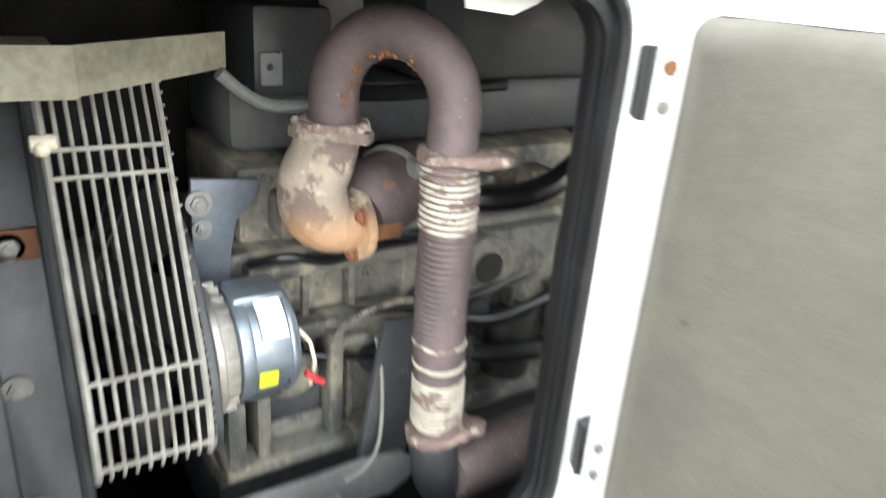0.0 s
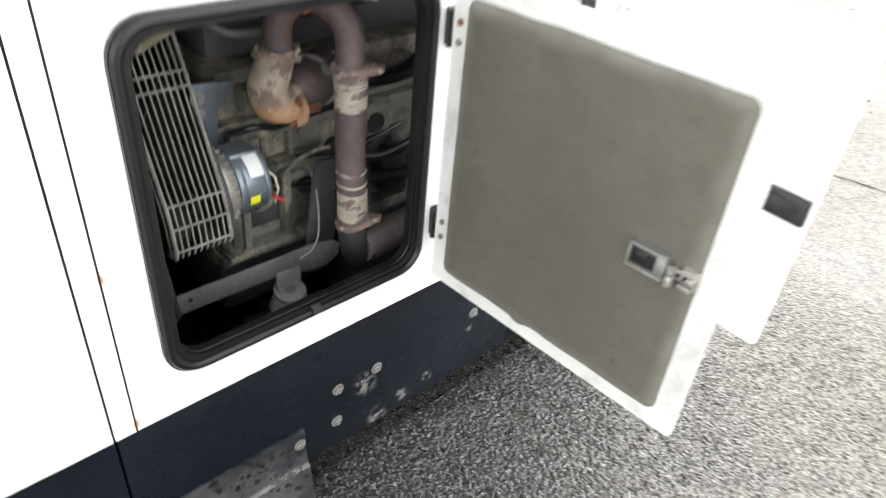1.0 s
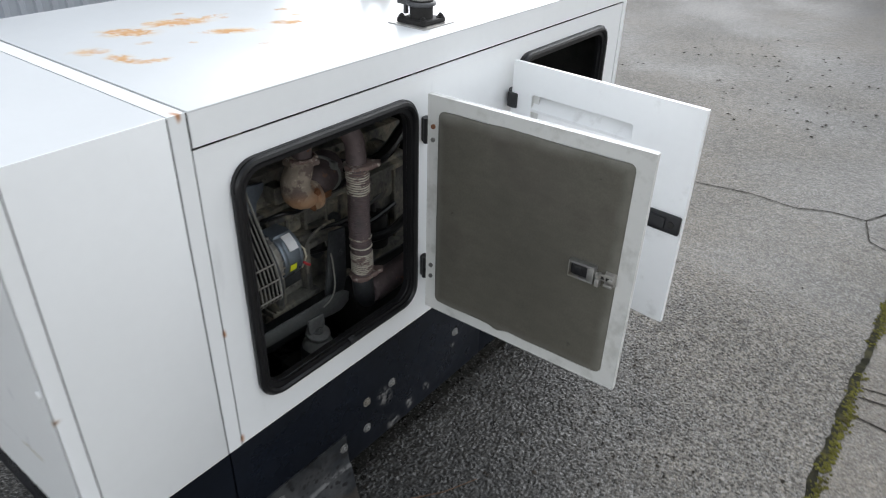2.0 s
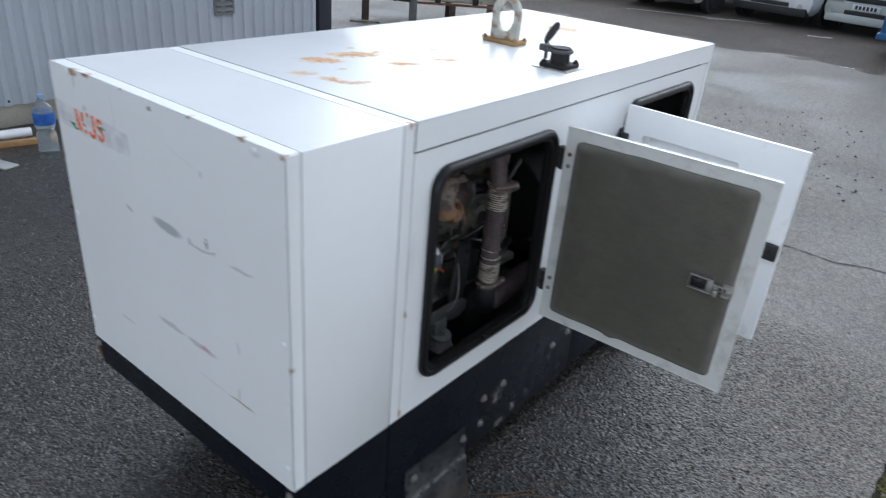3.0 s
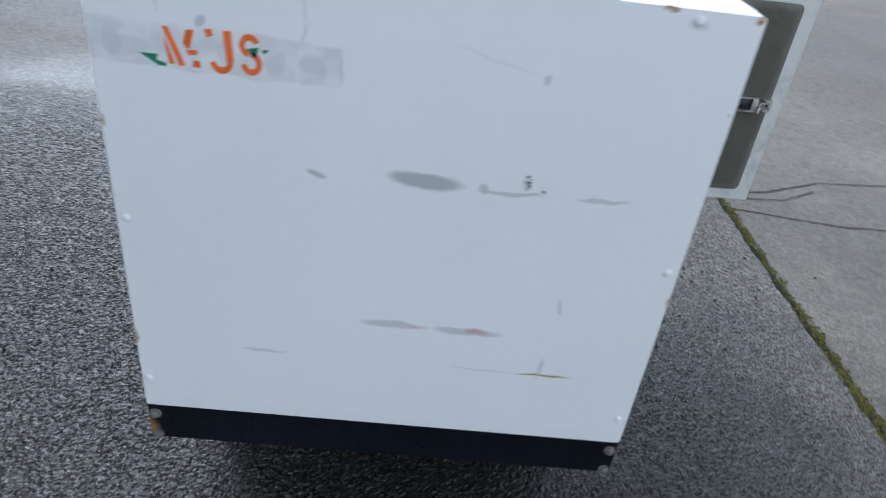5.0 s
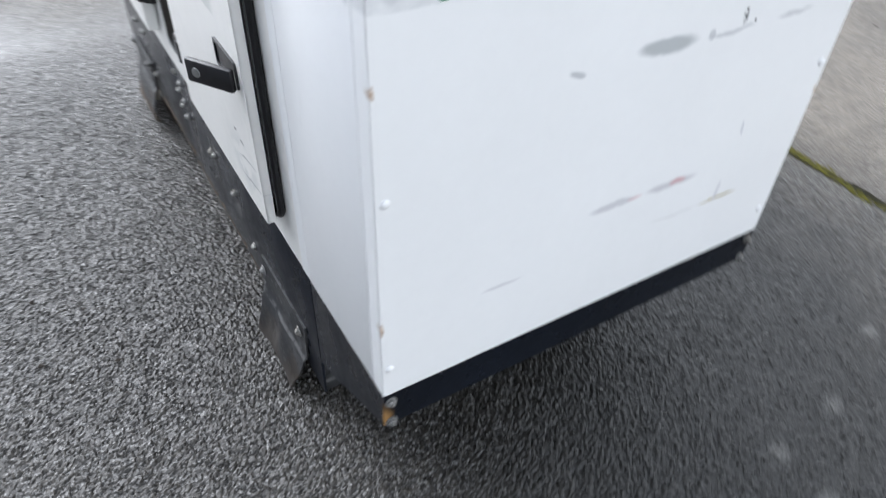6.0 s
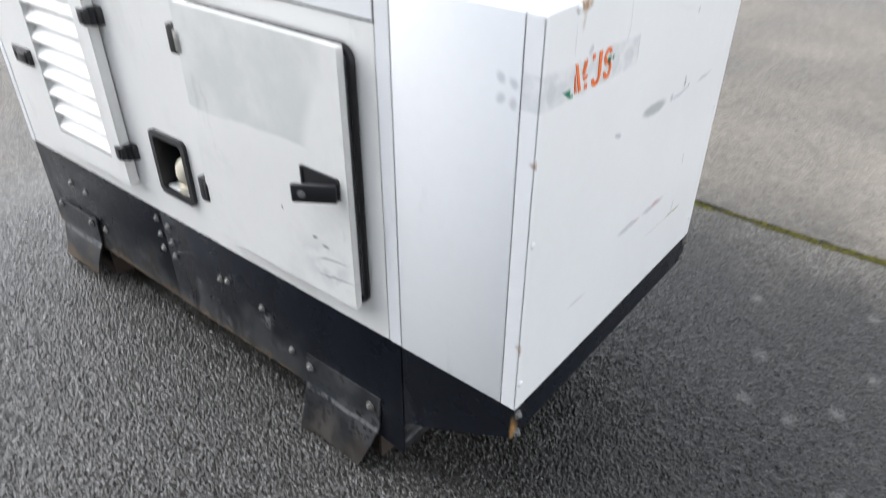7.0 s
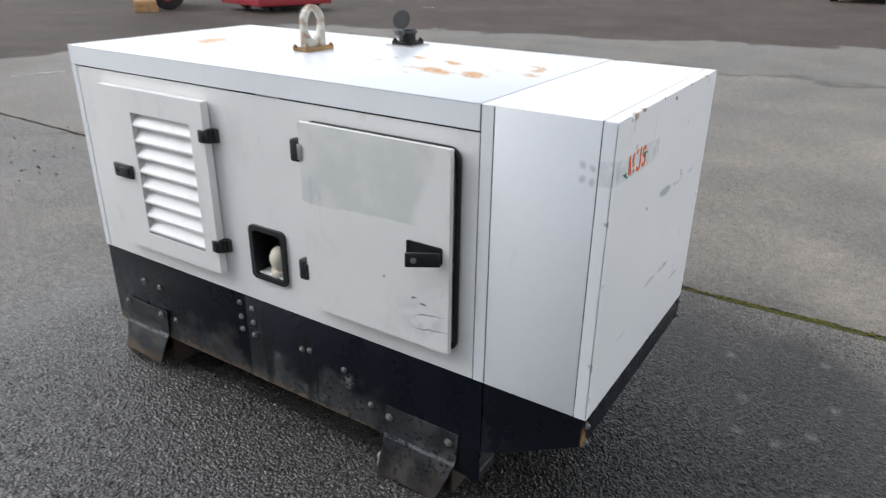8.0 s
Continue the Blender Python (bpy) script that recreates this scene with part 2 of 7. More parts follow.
pd = white_paint("white_door_paint", (0.82, 0.81, 0.775))
sep = pd.n.new("ShaderNodeSeparateXYZ")
pd.l.new(pd.raw, sep.inputs[0])
faded = pd.math("MULTIPLY", pd.ramp(pd.math("ADD", sep.outputs["Z"], pd.ramp(pd.noise(5, 3), 0.3, 0.7, -0.008, 0.008)), 0.966, 0.974, 0, 1), pd.ramp(pd.math("ADD", sep.outputs["Y"], pd.ramp(sep.outputs["Z"], 0.97, 1.2, 0, 0.07)), 0.535, 0.575, 0, 1))
pd.mix(pd.math("MULTIPLY", faded, pd.ramp(pd.noise(6, 4), 0.3, 0.65, 0.25, 0.8)), (0.60, 0.62, 0.585), 0.6)
pd.patches(3.5, 0.5, 0.75, (0.60, 0.60, 0.57), 0.5)
pd.stain(0, (0.52, 0.68), (0.10, 0.07), (0.45, 0.48, 0.48), 0.5, 10, 0.9, 0.6, 16)
pd.stain(0, (0.50, 0.70), (0.06, 0.003), (0.25, 0.25, 0.25), 0.8, -12, 0.6)
pd.stain(0, (0.49, 0.655), (0.07, 0.003), (0.3, 0.3, 0.3), 0.8, -8, 0.6)
pd.stain(0, (0.55, 0.745), (0.012, 0.004), (0.12, 0.11, 0.1), 0.9, -15, 0.6)
pd.stain(0, (0.515, 0.733), (0.014, 0.004), (0.12, 0.11, 0.1), 0.9, -15, 0.6)
pd.stain(0, (0.66, 0.79), (0.003, 0.007), (0.1, 0.1, 0.1), 0.9, 0, 0.6)
pd.patches(14, 0.62, 0.75, (0.5, 0.51, 0.5), 0.45, None, (1, 1, 0.4))
WHITE_DOOR = pd.done()
wp = white_paint("white_plain_paint")
wp.patches(11, 0.6, 0.75, (0.5, 0.5, 0.48), 0.4)
WHITE = wp.done()
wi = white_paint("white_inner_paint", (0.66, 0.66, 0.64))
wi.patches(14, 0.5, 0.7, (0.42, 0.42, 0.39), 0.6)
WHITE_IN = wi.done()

pb = Paint("dark_base_paint", (0.006, 0.008, 0.013), 0.30, spec=0.22)
pb.vary(3, 0.3).vary(60, 0.2)
pb.patches(5, 0.60, 0.78, (0.030, 0.032, 0.038), 0.7, 0.6, (1, 1, 0.5))
pb.patches(30, 0.735, 0.75, (0.16, 0.16, 0.165), 0.8, 0.7, (1, 1.6, 0.7))
pb.patches(34, 0.66, 0.70, (0.006, 0.006, 0.007), 0.8)
pb.rough_vary(9, 0.12)
pb.bump(pb.noise(6, 3), 0.2, 0.01).bump(pb.noise(140, 3), 0.12, 0.001)
pb.wobble()
pb.stain(0, (0.004, 0.44), (0.009, 0.05), (0.30, 0.17, 0.06), 0.9, 0, 0.7, 0.85, None, (0.0, 0.02))
for y, z, s in ((0.98, 0.20, 0.02), (1.06, 0.21, 0.016), (0.90, 0.17, 0.03), (1.2, 0.30, 0.012), (0.86, 0.31, 0.03)):
    pb.stain(0, (y, z), (s, s * 1.4), (0.30, 0.29, 0.28), 0.55, 30, 0.7, 0.8, 60)
sep = pb.n.new("ShaderNodeSeparateXYZ")
pb.l.new(pb.raw, sep.inputs[0])
low = pb.ramp(pb.math("ADD", sep.outputs["Z"], pb.ramp(pb.noise(7, 4), 0.3, 0.7, -0.08, 0.08)), 0.33, 0.17)
sideb = pb.ramp(sep.outputs["X"], 0.03, 0.01)
haze = pb.math("MULTIPLY", pb.math("MULTIPLY", low, sideb), pb.ramp(sep.outputs["Y"], 0.55, 0.75))
pb.mix(pb.math("MULTIPLY", haze, pb.ramp(pb.noise(16, 5), 0.35, 0.65, 0.4, 0.95)), (0.088, 0.089, 0.090), 0.6)
pb.mix(pb.math("MULTIPLY", pb.math("MULTIPLY", haze, pb.ramp(sep.outputs["Y"], 1.25, 1.35)), pb.ramp(pb.noise(13, 5), 0.46, 0.64, 0, 0.8)), (0.060, 0.050, 0.040), 0.9)
brink = pb.math("MULTIPLY", pb.math("MULTIPLY", pb.ramp(pb.math("ADD", sep.outputs["Z"], pb.ramp(pb.noise(30, 4), 0.3, 0.7, -0.015, 0.015)), 0.178, 0.166), sideb), pb.ramp(sep.outputs["Y"], 0.72, 0.8))
pb.mix(pb.math("MULTIPLY", brink, 0.8), (0.17, 0.125, 0.085), 0.9)
pb.mix(pb.math("MULTIPLY", pb.math("MULTIPLY", haze, pb.ramp(sep.outputs["Y"], 1.22, 1.12)), pb.ramp(pb.cells(42), 0.31, 0.26, 0, 0.95)), (0.006, 0.006, 0.008), 0.3)
pb.stain(0, (1.245, 0.35), (0.035, 0.22), (0.006, 0.006, 0.008), 0.9, 0, 0.4, 0.25, None, (0.0, 0.03))
pb.stain(0, (1.005, 0.30), (0.008, 0.16), (0.006, 0.006, 0.008), 0.8, 0, 0.4, 0.3, None, (0.0, 0.03))
pb.stain(0, (1.045, 0.33), (0.022, 0.17), (0.006, 0.006, 0.008), 0.8, 0, 0.4, 0.3, None, (0.0, 0.03))
BASE = pb.done()
pf = Paint("scuffed_plate_paint", (0.016, 0.018, 0.021), 0.42)
pf.vary(6, 0.3)
pf.patches(8, 0.40, 0.66, (0.060, 0.060, 0.061), 0.85, 0.6)
pf.patches(30, 0.60, 0.64, (0.012, 0.012, 0.012), 0.9)
pf.patches(60, 0.735, 0.75, (0.42, 0.42, 0.4), 0.8)
sep = pf.n.new("ShaderNodeSeparateXYZ")
pf.l.new(pf.raw, sep.inputs[0])
pf.mix(pf.ramp(pf.cells(44), 0.33, 0.28, 0, 0.95), (0.008, 0.008, 0.009), 0.3)
mud = pf.ramp(pf.math("ADD", sep.outputs["Z"], pf.ramp(pf.noise(9, 4), 0.3, 0.7, -0.05, 0.05)), 0.13, 0.05)
pf.mix(pf.math("MULTIPLY", mud, pf.ramp(sep.outputs["Y"], 1.4, 1.6, 0.25, 0.85)), (0.115, 0.085, 0.055), 0.9)
fold = pf.math("MULTIPLY", pf.ramp(sep.outputs["Z"], 0.160, 0.166), pf.ramp(sep.outputs["Z"], 0.178, 0.171))
pf.mix(pf.math("MULTIPLY", fold, pf.ramp(pf.noise(40, 4), 0.40, 0.55, 0, 0.7)), (0.16, 0.16, 0.16), 0.5)
pf.bump(pf.noise(60, 4), 0.2, 0.002)
PLATE = pf.done()

RUBBER = simple("black_rubber", (0.007, 0.007, 0.008), 0.36, tone=0.2, dust=(0.025, 0.025, 0.026), dust_at=(0.62, 0.8), spec=0.4)
PLASTIC = simple("black_plastic", (0.013, 0.013, 0.015), 0.35, tone=0.15, bump=0.25)
DARK = simple("dark_acoustic_lining", (0.036, 0.036, 0.035), 0.95, tone=0.3, grain=200, bump=0.6, spec=0.1)
pq = Paint("grey_foam_lining", (0.098, 0.0925, 0.076), 0.85, spec=0.25)
pq.vary(2.2, 0.2).vary(30, 0.05, 5, (1, 1, 2)).vary(240, 0.08)
pq.patches(4.5, 0.52, 0.75, (0.075, 0.066, 0.058), 0.6).patches(26, 0.70, 0.74, (0.05, 0.045, 0.04), 0.7)
sep = pq.n.new("ShaderNodeSeparateXYZ")
pq.l.new(pq.raw, sep.inputs[0])
shake = pq.ramp(pq.noise(9, 3), 0.3, 0.7, -0.004, 0.004)
across, upward = pq.math("ADD", sep.outputs["X"], shake), pq.math("ADD", sep.outputs["Z"], shake)
band = pq.math("MAXIMUM", pq.math("MAXIMUM", pq.ramp(across, 1.004, 0.980), pq.ramp(across, 1.470, 1.496)), pq.math("MAXIMUM", pq.ramp(upward, 0.632, 0.606), pq.ramp(upward, 1.146, 1.172)))
pq.mix(pq.math("MULTIPLY", band, pq.ramp(pq.noise(9, 3), 0.3, 0.7, 0.1, 0.35)), (0.30, 0.29, 0.26))
pq.bump(pq.noise(26, 5, (1, 1, 2)), 0.14, 0.005).bump(pq.noise(380, 2), 0.3, 0.001)
FOAM = pq.done()
ZINC = simple("galvanised_steel", (0.40, 0.40, 0.385), 0.42, 0.85, tone=0.2, dust=(0.30, 0.27, 0.22), dust_at=(0.5, 0.7))
BOLT = simple("dull_bolt_steel", (0.26, 0.26, 0.255), 0.5, 0.5, tone=0.25, dust=(0.20, 0.17, 0.13), dust_at=(0.5, 0.7))
RUSTY = simple("rusted_steel", (0.17, 0.075, 0.035), 0.85, tone=0.4, dust=RUST_DARK, dust_at=(0.45, 0.6), bump=0.5)
px = Paint("heat_browned_steel", (0.098, 0.074, 0.074), 0.7, 0.25)
px.vary(9, 0.25).vary(80, 0.15).patches(12, 0.52, 0.72, (0.065, 0.058, 0.060), 0.8).patches(30, 0.62, 0.72, (0.26, 0.12, 0.06), 0.6).patches(90, 0.62, 0.7, (0.28, 0.24, 0.2), 0.5)
px.bump(px.noise(90, 4), 0.3, 0.002)
EXHAUST = px.done()
py = Paint("flaking_purple_steel", (0.165, 0.115, 0.102), 0.85, 0.1)
py.vary(18, 0.3).patches(26, 0.52, 0.6, (0.36, 0.32, 0.275), 0.8).patches(40, 0.58, 0.66, (0.10, 0.055, 0.045), 0.8)
py.bump(py.noise(70, 5), 0.8, 0.004)
FLAKE = py.done()
pc = Paint("crusted_casting", (0.30, 0.25, 0.20), 0.9)
pc.vary(14, 0.25).patches(16, 0.50, 0.58, (0.13, 0.095, 0.085), 0.9).patches(40, 0.58, 0.66, (0.42, 0.36, 0.28), 0.8)
pc.wobble()
pc.stain(1, (0.66, 0.895), (0.12, 0.045), (0.46, 0.25, 0.12), 0.75, 0, 0.9)
pc.bump(pc.noise(60, 6), 0.8, 0.006)
CRUST = pc.done()
pl = Paint("pale_flaking_lagging", (0.42, 0.385, 0.32), 0.85)
pl.vary(20, 0.2).patches(22, 0.50, 0.56, (0.13, 0.085, 0.078), 0.95, 0.7, (1, 1, 2.2))
pl.bump(pl.noise(120, 4), 0.4, 0.002)
LAGGING = pl.done()
pe = Paint("dusty_engine_paint", (0.13, 0.125, 0.108), 0.7)
pe.vary(6, 0.3).patches(9, 0.44, 0.66, (0.31, 0.275, 0.205), 0.85, 0.95).patches(11, 0.50, 0.64, (0.035, 0.036, 0.037), 0.9, 0.45, (1, 1, 0.5))
pe.patches(38, 0.56, 0.68, (0.05, 0.048, 0.044), 0.7).vary(70, 0.2)
pe.bump(pe.noise(22, 4), 0.5, 0.010).bump(pe.noise(70, 4), 0.5, 0.003)
ENGINE = pe.done()
STEEL_BLUE = simple("blue_grey_steel", (0.13, 0.15, 0.18), 0.5, 0.3, tone=0.25, dust=(0.24, 0.23, 0.20), dust_at=(0.55, 0.75))
SHROUD = simple("dusty_black_iron", (0.032, 0.034, 0.037), 0.5, 0.0, tone=0.4, scale=7, dust=(0.105, 0.105, 0.102), dust_at=(0.48, 0.74), bump=0.35)
FOOT = simple("dull_grey_steel", (0.155, 0.158, 0.152), 0.55, 0.1, tone=0.25, dust=(0.19, 0.18, 0.155), dust_at=(0.5, 0.72))
MOUNT = simple("pale_grey_cast_steel", (0.30, 0.30, 0.285), 0.5, 0.2, tone=0.25, dust=(0.22, 0.20, 0.17), dust_at=(0.5, 0.72))
ALT_STEEL = simple("blue_grey_metal", (0.20, 0.23, 0.265), 0.35, 0.6, tone=0.2, dust=(0.32, 0.31, 0.28), dust_at=(0.58, 0.75))
ALU = simple("dull_aluminium", (0.45, 0.44, 0.42), 0.45, 0.8, tone=0.25, dust=(0.34, 0.31, 0.26), dust_at=(0.45, 0.65))
WIRE = simple("pale_dusty_wire", (0.26, 0.25, 0.225), 0.6, 0.2, tone=0.3, scale=14, dust=(0.16, 0.15, 0.13), dust_at=(0.45, 0.65))
BEIGE = simple("dusty_beige_paint", (0.25, 0.235, 0.175), 0.6, tone=0.35, scale=11, dust=(0.12, 0.115, 0.10), dust_at=(0.48, 0.74), bump=0.3)
LABEL = simple("white_label", (0.82, 0.82, 0.83), 0.5, tone=0.03, bump=0.02)
YELLOW = simple("yellow_sticker", (0.72, 0.75, 0.03), 0.5, tone=0.05, bump=0.02)
REDWIRE = simple("red_cable", (0.5, 0.04, 0.05), 0.5)
CREAM = simple("cream_plastic", (0.68, 0.63, 0.50), 0.4, tone=0.1)
ORANGE = simple("orange_stencil_paint", (0.80, 0.16, 0.025), 0.6, tone=0.12, scale=40, dust=(0.75, 0.55, 0.45), dust_at=(0.66, 0.72))
GREEN = simple("green_sticker_remnant", (0.012, 0.19, 0.10), 0.6, tone=0.1)
WELD = simple("worn_cream_steel", (0.50, 0.49, 0.43), 0.55, 0.1, tone=0.2, scale=28, dust=(0.26, 0.13, 0.055), dust_at=(0.50, 0.60))
RUSTBASE = simple("rusty_cream_steel", (0.33, 0.20, 0.08), 0.8, tone=0.35, dust=(0.50, 0.46, 0.36), dust_at=(0.55, 0.65))
SOOT = simple("sooty_iron", (0.02, 0.019, 0.018), 0.75, 0.2, tone=0.3, bump=0.4)


# ---- mesh helpers ----
def fuse(bm, other, m=None):
    """Adds the bmesh other, moved by m, to bm."""
    if m is not None:
        bmesh.ops.transform(other, matrix=m, verts=other.verts)
    me = bpy.data.meshes.new("piece")
    other.to_mesh(me)
    other.free()
    bm.from_mesh(me)
    bpy.data.meshes.remove(me)
    return bm


def box(bm, x0, x1, y0, y1, z0, z1, bevel=0.0, m=None, seg=2):
    b = bmesh.new()
    bmesh.ops.create_cube(b, size=1.0)
    for v in b.verts:
        v.co = Vector((x0 if v.co.x < 0 else x1, y0 if v.co.y < 0 else y1, z0 if v.co.z < 0 else z1))
    if bevel:
        bmesh.ops.bevel(b, geom=b.edges[:], offset=bevel, segments=seg, profile=0.5, affect="EDGES")
    return fuse(bm, b, m)


def cyl(bm, p0, p1, r, seg=16, r1=None, bevel=0.0):
    p0, p1 = Vector(p0), Vector(p1)
    b = bmesh.new()
    bmesh.ops.create_cone(b, cap_ends=True, segments=seg, radius1=r, radius2=r if r1 is None else r1, depth=(p1 - p0).length)
    if bevel:
        rim = [e for e in b.edges if all(abs(abs(v.co.z) - (p1 - p0).length / 2) < 1e-6 for v in e.verts)]
        bmesh.ops.bevel(b, geom=rim, offset=bevel, segments=2, profile=0.5, affect="EDGES")
    turn = Vector((0, 0, 1)).rotation_difference(p1 - p0).to_matrix().to_4x4()
    return fuse(bm, b, Matrix.Translation((p0 + p1) / 2) @ turn)


def ball(bm, c, r, u=14, v=9, scale=(1, 1, 1)):
    b = bmesh.new()
    bmesh.ops.create_uvsphere(b, u_segments=u, v_segments=v, radius=r)
    return fuse(bm, b, Matrix.Translation(c) @ Matrix.Diagonal((*scale, 1)))


def tube(bm, pts, r, seg=12, closed=False, caps=True):
    """A round tube along points; r is a number or one radius per point."""
    pts = [Vector(p) for p in pts]
    n = len(pts)
    rs = [r] * n if isinstance(r, (int, float)) else list(r)
    rings, up = [], None
    for i, p in enumerate(pts):
        a = pts[(i - 1) % n] if closed or i else p
        b = pts[(i + 1) % n] if closed or i < n - 1 else p
        d = (b - a).normalized()
        if up is None:
            up = d.orthogonal().normalized()
        up = (up - d * up.dot(d)).normalized()
        side = d.cross(up)
        rings.append([bm.verts.new(p + (up * math.cos(q) + side * math.sin(q)) * rs[i]) for q in (2 * math.pi * k / seg for k in range(seg))])
    for i in range(n if closed else n - 1):
        a, b = rings[i], rings[(i + 1) % n]
        for k in range(seg):
            bm.faces.new((a[k], a[(k + 1) % seg], b[(k + 1) % seg], b[k]))
    if caps and not closed:
        bm.faces.new(rings[0][::-1])
        bm.faces.new(rings[-1])
    return bm


def prism(bm, outline, depth, m, bevel=0.0):
    """An outline in u, v, drawn out by depth along w; m carries u, v, w into the world."""
    b = bmesh.new()
    f = b.faces.new([b.verts.new((u, v, 0)) for u, v in outline])
    got = bmesh.ops.extrude_face_region(b, geom=[f])
    bmesh.ops.translate(b, vec=(0, 0, depth), verts=[g for g in got["geom"] if isinstance(g, bmesh.types.BMVert)])
    if bevel:
        bmesh.ops.bevel(b, geom=b.edges[:], offset=bevel, segments=2, profile=0.5, affect="EDGES")
    return fuse(bm, b, m)


def rounded(u0, u1, v0, v1, r, n=6):
    """A rectangle's outline with round corners."""
    out = []
    for cu, cv, a in ((u1 - r, v1 - r, 0), (u0 + r, v1 - r, 90), (u0 + r, v0 + r, 180), (u1 - r, v0 + r, 270)):
        out += [(cu + r * math.cos(radians(a + 90 * k / n)), cv + r * math.sin(radians(a + 90 * k / n))) for k in range(n + 1)]
    return out


def plate(bm, outline, holes, depth, m):
    """A flat sheet with holes, of a thickness along w."""
    b = bmesh.new()
    edges = []
    for loop in (outline, *holes):
        vs = [b.verts.new((u, v, 0)) for u, v in loop]
        edges += [b.edges.new((vs[i], vs[(i + 1) % len(vs)])) for i in range(len(vs))]
    bmesh.ops.triangle_fill(b, use_beauty=True, use_dissolve=False, edges=edges)
    got = bmesh.ops.extrude_face_region(b, geom=b.faces[:])
    bmesh.ops.translate(b, vec=(0, 0, depth), verts=[g for g in got["geom"] if isinstance(g, bmesh.types.BMVert)])
    return fuse(bm, b, m)


def axes(origin, u, v, w):
    m = Matrix.Identity(4)
    for k, d in enumerate((u, v, w)):
        m.col[k][:3] = d
    m.col[3][:3] = origin
    return m


def part(name, bm, material, parent=None, label="", angle=35):
    """Links a bmesh as one mesh object, under a thing or a part."""
    bmesh.ops.recalc_face_normals(bm, faces=bm.faces)
    me = bpy.data.meshes.new(name)
    bm.to_mesh(me)
    bm.free()
    for poly in me.polygons:
        poly.use_smooth = True
    me.set_sharp_from_angle(angle=radians(angle))
    me.materials.append(material)
    ob = new(name, me)
    if parent is not None:
        ob.parent = parent
        ob.matrix_parent_inverse = parent.matrix_basis.inverted() if parent.type == "EMPTY" else Matrix.Identity(4)
    if label:
        tagged(ob, label)
    return ob


def thing(name, place, label, category, group="", kind=""):
    ob = new(name)
    ob.matrix_basis = Matrix.Translation(place)
    return tagged(ob, label, category, group, kind)


W, L, H, ZB = 0.92, 2.192, 1.339, 0.511
SEAM, MAIN, TAIL, LIP = 0.325, 0.365, 2.163, 1.269
SIDE_A = axes((W, 0, 0), (0, 1, 0), (0, 0, 1), (1, 0, 0))
SIDE_B = axes((0, 0, 0), (0, 1, 0), (0, 0, 1), (-1, 0, 0))
END = axes((0, 0, 0), (1, 0, 0), (0, 0, 1), (0, -1, 0))

# ---- the generator set ----
gen = thing("generator_set", (0.46, 1.1, 0), "white generator set with open doors and black base on wet asphalt", "generator")


def hexbolt(parent, place, out, r=0.013, name="bolt", material=None):
    bm = bmesh.new()
    p, d = Vector(place), Vector(out)
    cyl(bm, p, p + d * 0.003, r * 1.25, 14)
    cyl(bm, p + d * 0.003, p + d * 0.008, r * 0.85, 6, bevel=0.001)
    cyl(bm, p + d * 0.008, p + d * 0.011, r * 0.45, 8)
    return part(name, bm, material or BOLT, parent)


def rivet(parent, place, out, r=0.009, material=None):
    bm = bmesh.new()
    p, d = Vector(place), Vector(out)
    flat = tuple(0.45 if abs(c) > 0.5 else 1.0 for c in d)
    ball(bm, p, r, 12, 7, flat)
    return part("rivet", bm, material or WHITE, parent)


# end cap with flanges folded round the sides and the top
bm = bmesh.new()
T = 0.003
prism(bm, rounded(0.0, W, ZB, H, 0.006, 3), T, END @ Matrix.Translation((0, 0, -T)))
end_panel = part("end_panel", bm, WHITE_END, gen, "white end panel with scuffs, faded lettering and rusty edges")
for args in ((W - T, W, 0.001, 0.036, ZB, H - 0.002), (0, T, 0.001, 0.036, ZB, H - 0.002), (0.004, W - 0.004, 0.001, 0.036, H - T, H)):
    bm = bmesh.new()
    box(bm, *args)
    part("flange", bm, WHITE_END, end_panel)
for x, z in ((0.901, 0.918), (0.015, 0.924), (0.013, 0.58), (0.83, 1.325), (0.901, 0.575), (0.096, 1.331), (0.915, 1.20)):
    rivet(end_panel, (x, -0.001, z), (0, -1, 0), 0.0078 if x < 0.91 else 0.004)
for x, z, r in ((0.462, 1.321, 0.0055), (0.347, 1.339, 0.0028), (0.612, 1.337, 0.0028)):
    rivet(end_panel, (x, -0.0005, z), (0, -1, 0), r, BOLT)

# the stencilled word on it: strokes with the stencil's gaps
def strokes(name, shapes, material, parent, label=""):
    b2 = bmesh.new()
    for loop in shapes:
        prism(b2, loop, 0.0008, END @ Matrix.Translation((0, 0, 0.0004)))
    return part(name, b2, material, parent, label)


def bow(cu, cv, ru, rv, a0, a1, w, n=9):
    outer = [(cu + ru * math.cos(radians(a0 + (a1 - a0) * k / n)), cv + rv * math.sin(radians(a0 + (a1 - a0) * k / n))) for k in range(n + 1)]
    inner = [(cu + (ru - w) * math.cos(radians(a0 + (a1 - a0) * k / n)), cv + (rv - w) * math.sin(radians(a0 + (a1 - a0) * k / n))) for k in range(n, -1, -1)]
    return outer + inner


def squeezed(shapes, a0, a1, b0, b1):
    """The shapes with the span a0 to a1 laid onto b0 to b1."""
    return [[(b0 + (u - a0) * (b1 - b0) / (a1 - a0), v) for u, v in loop] for loop in shapes]


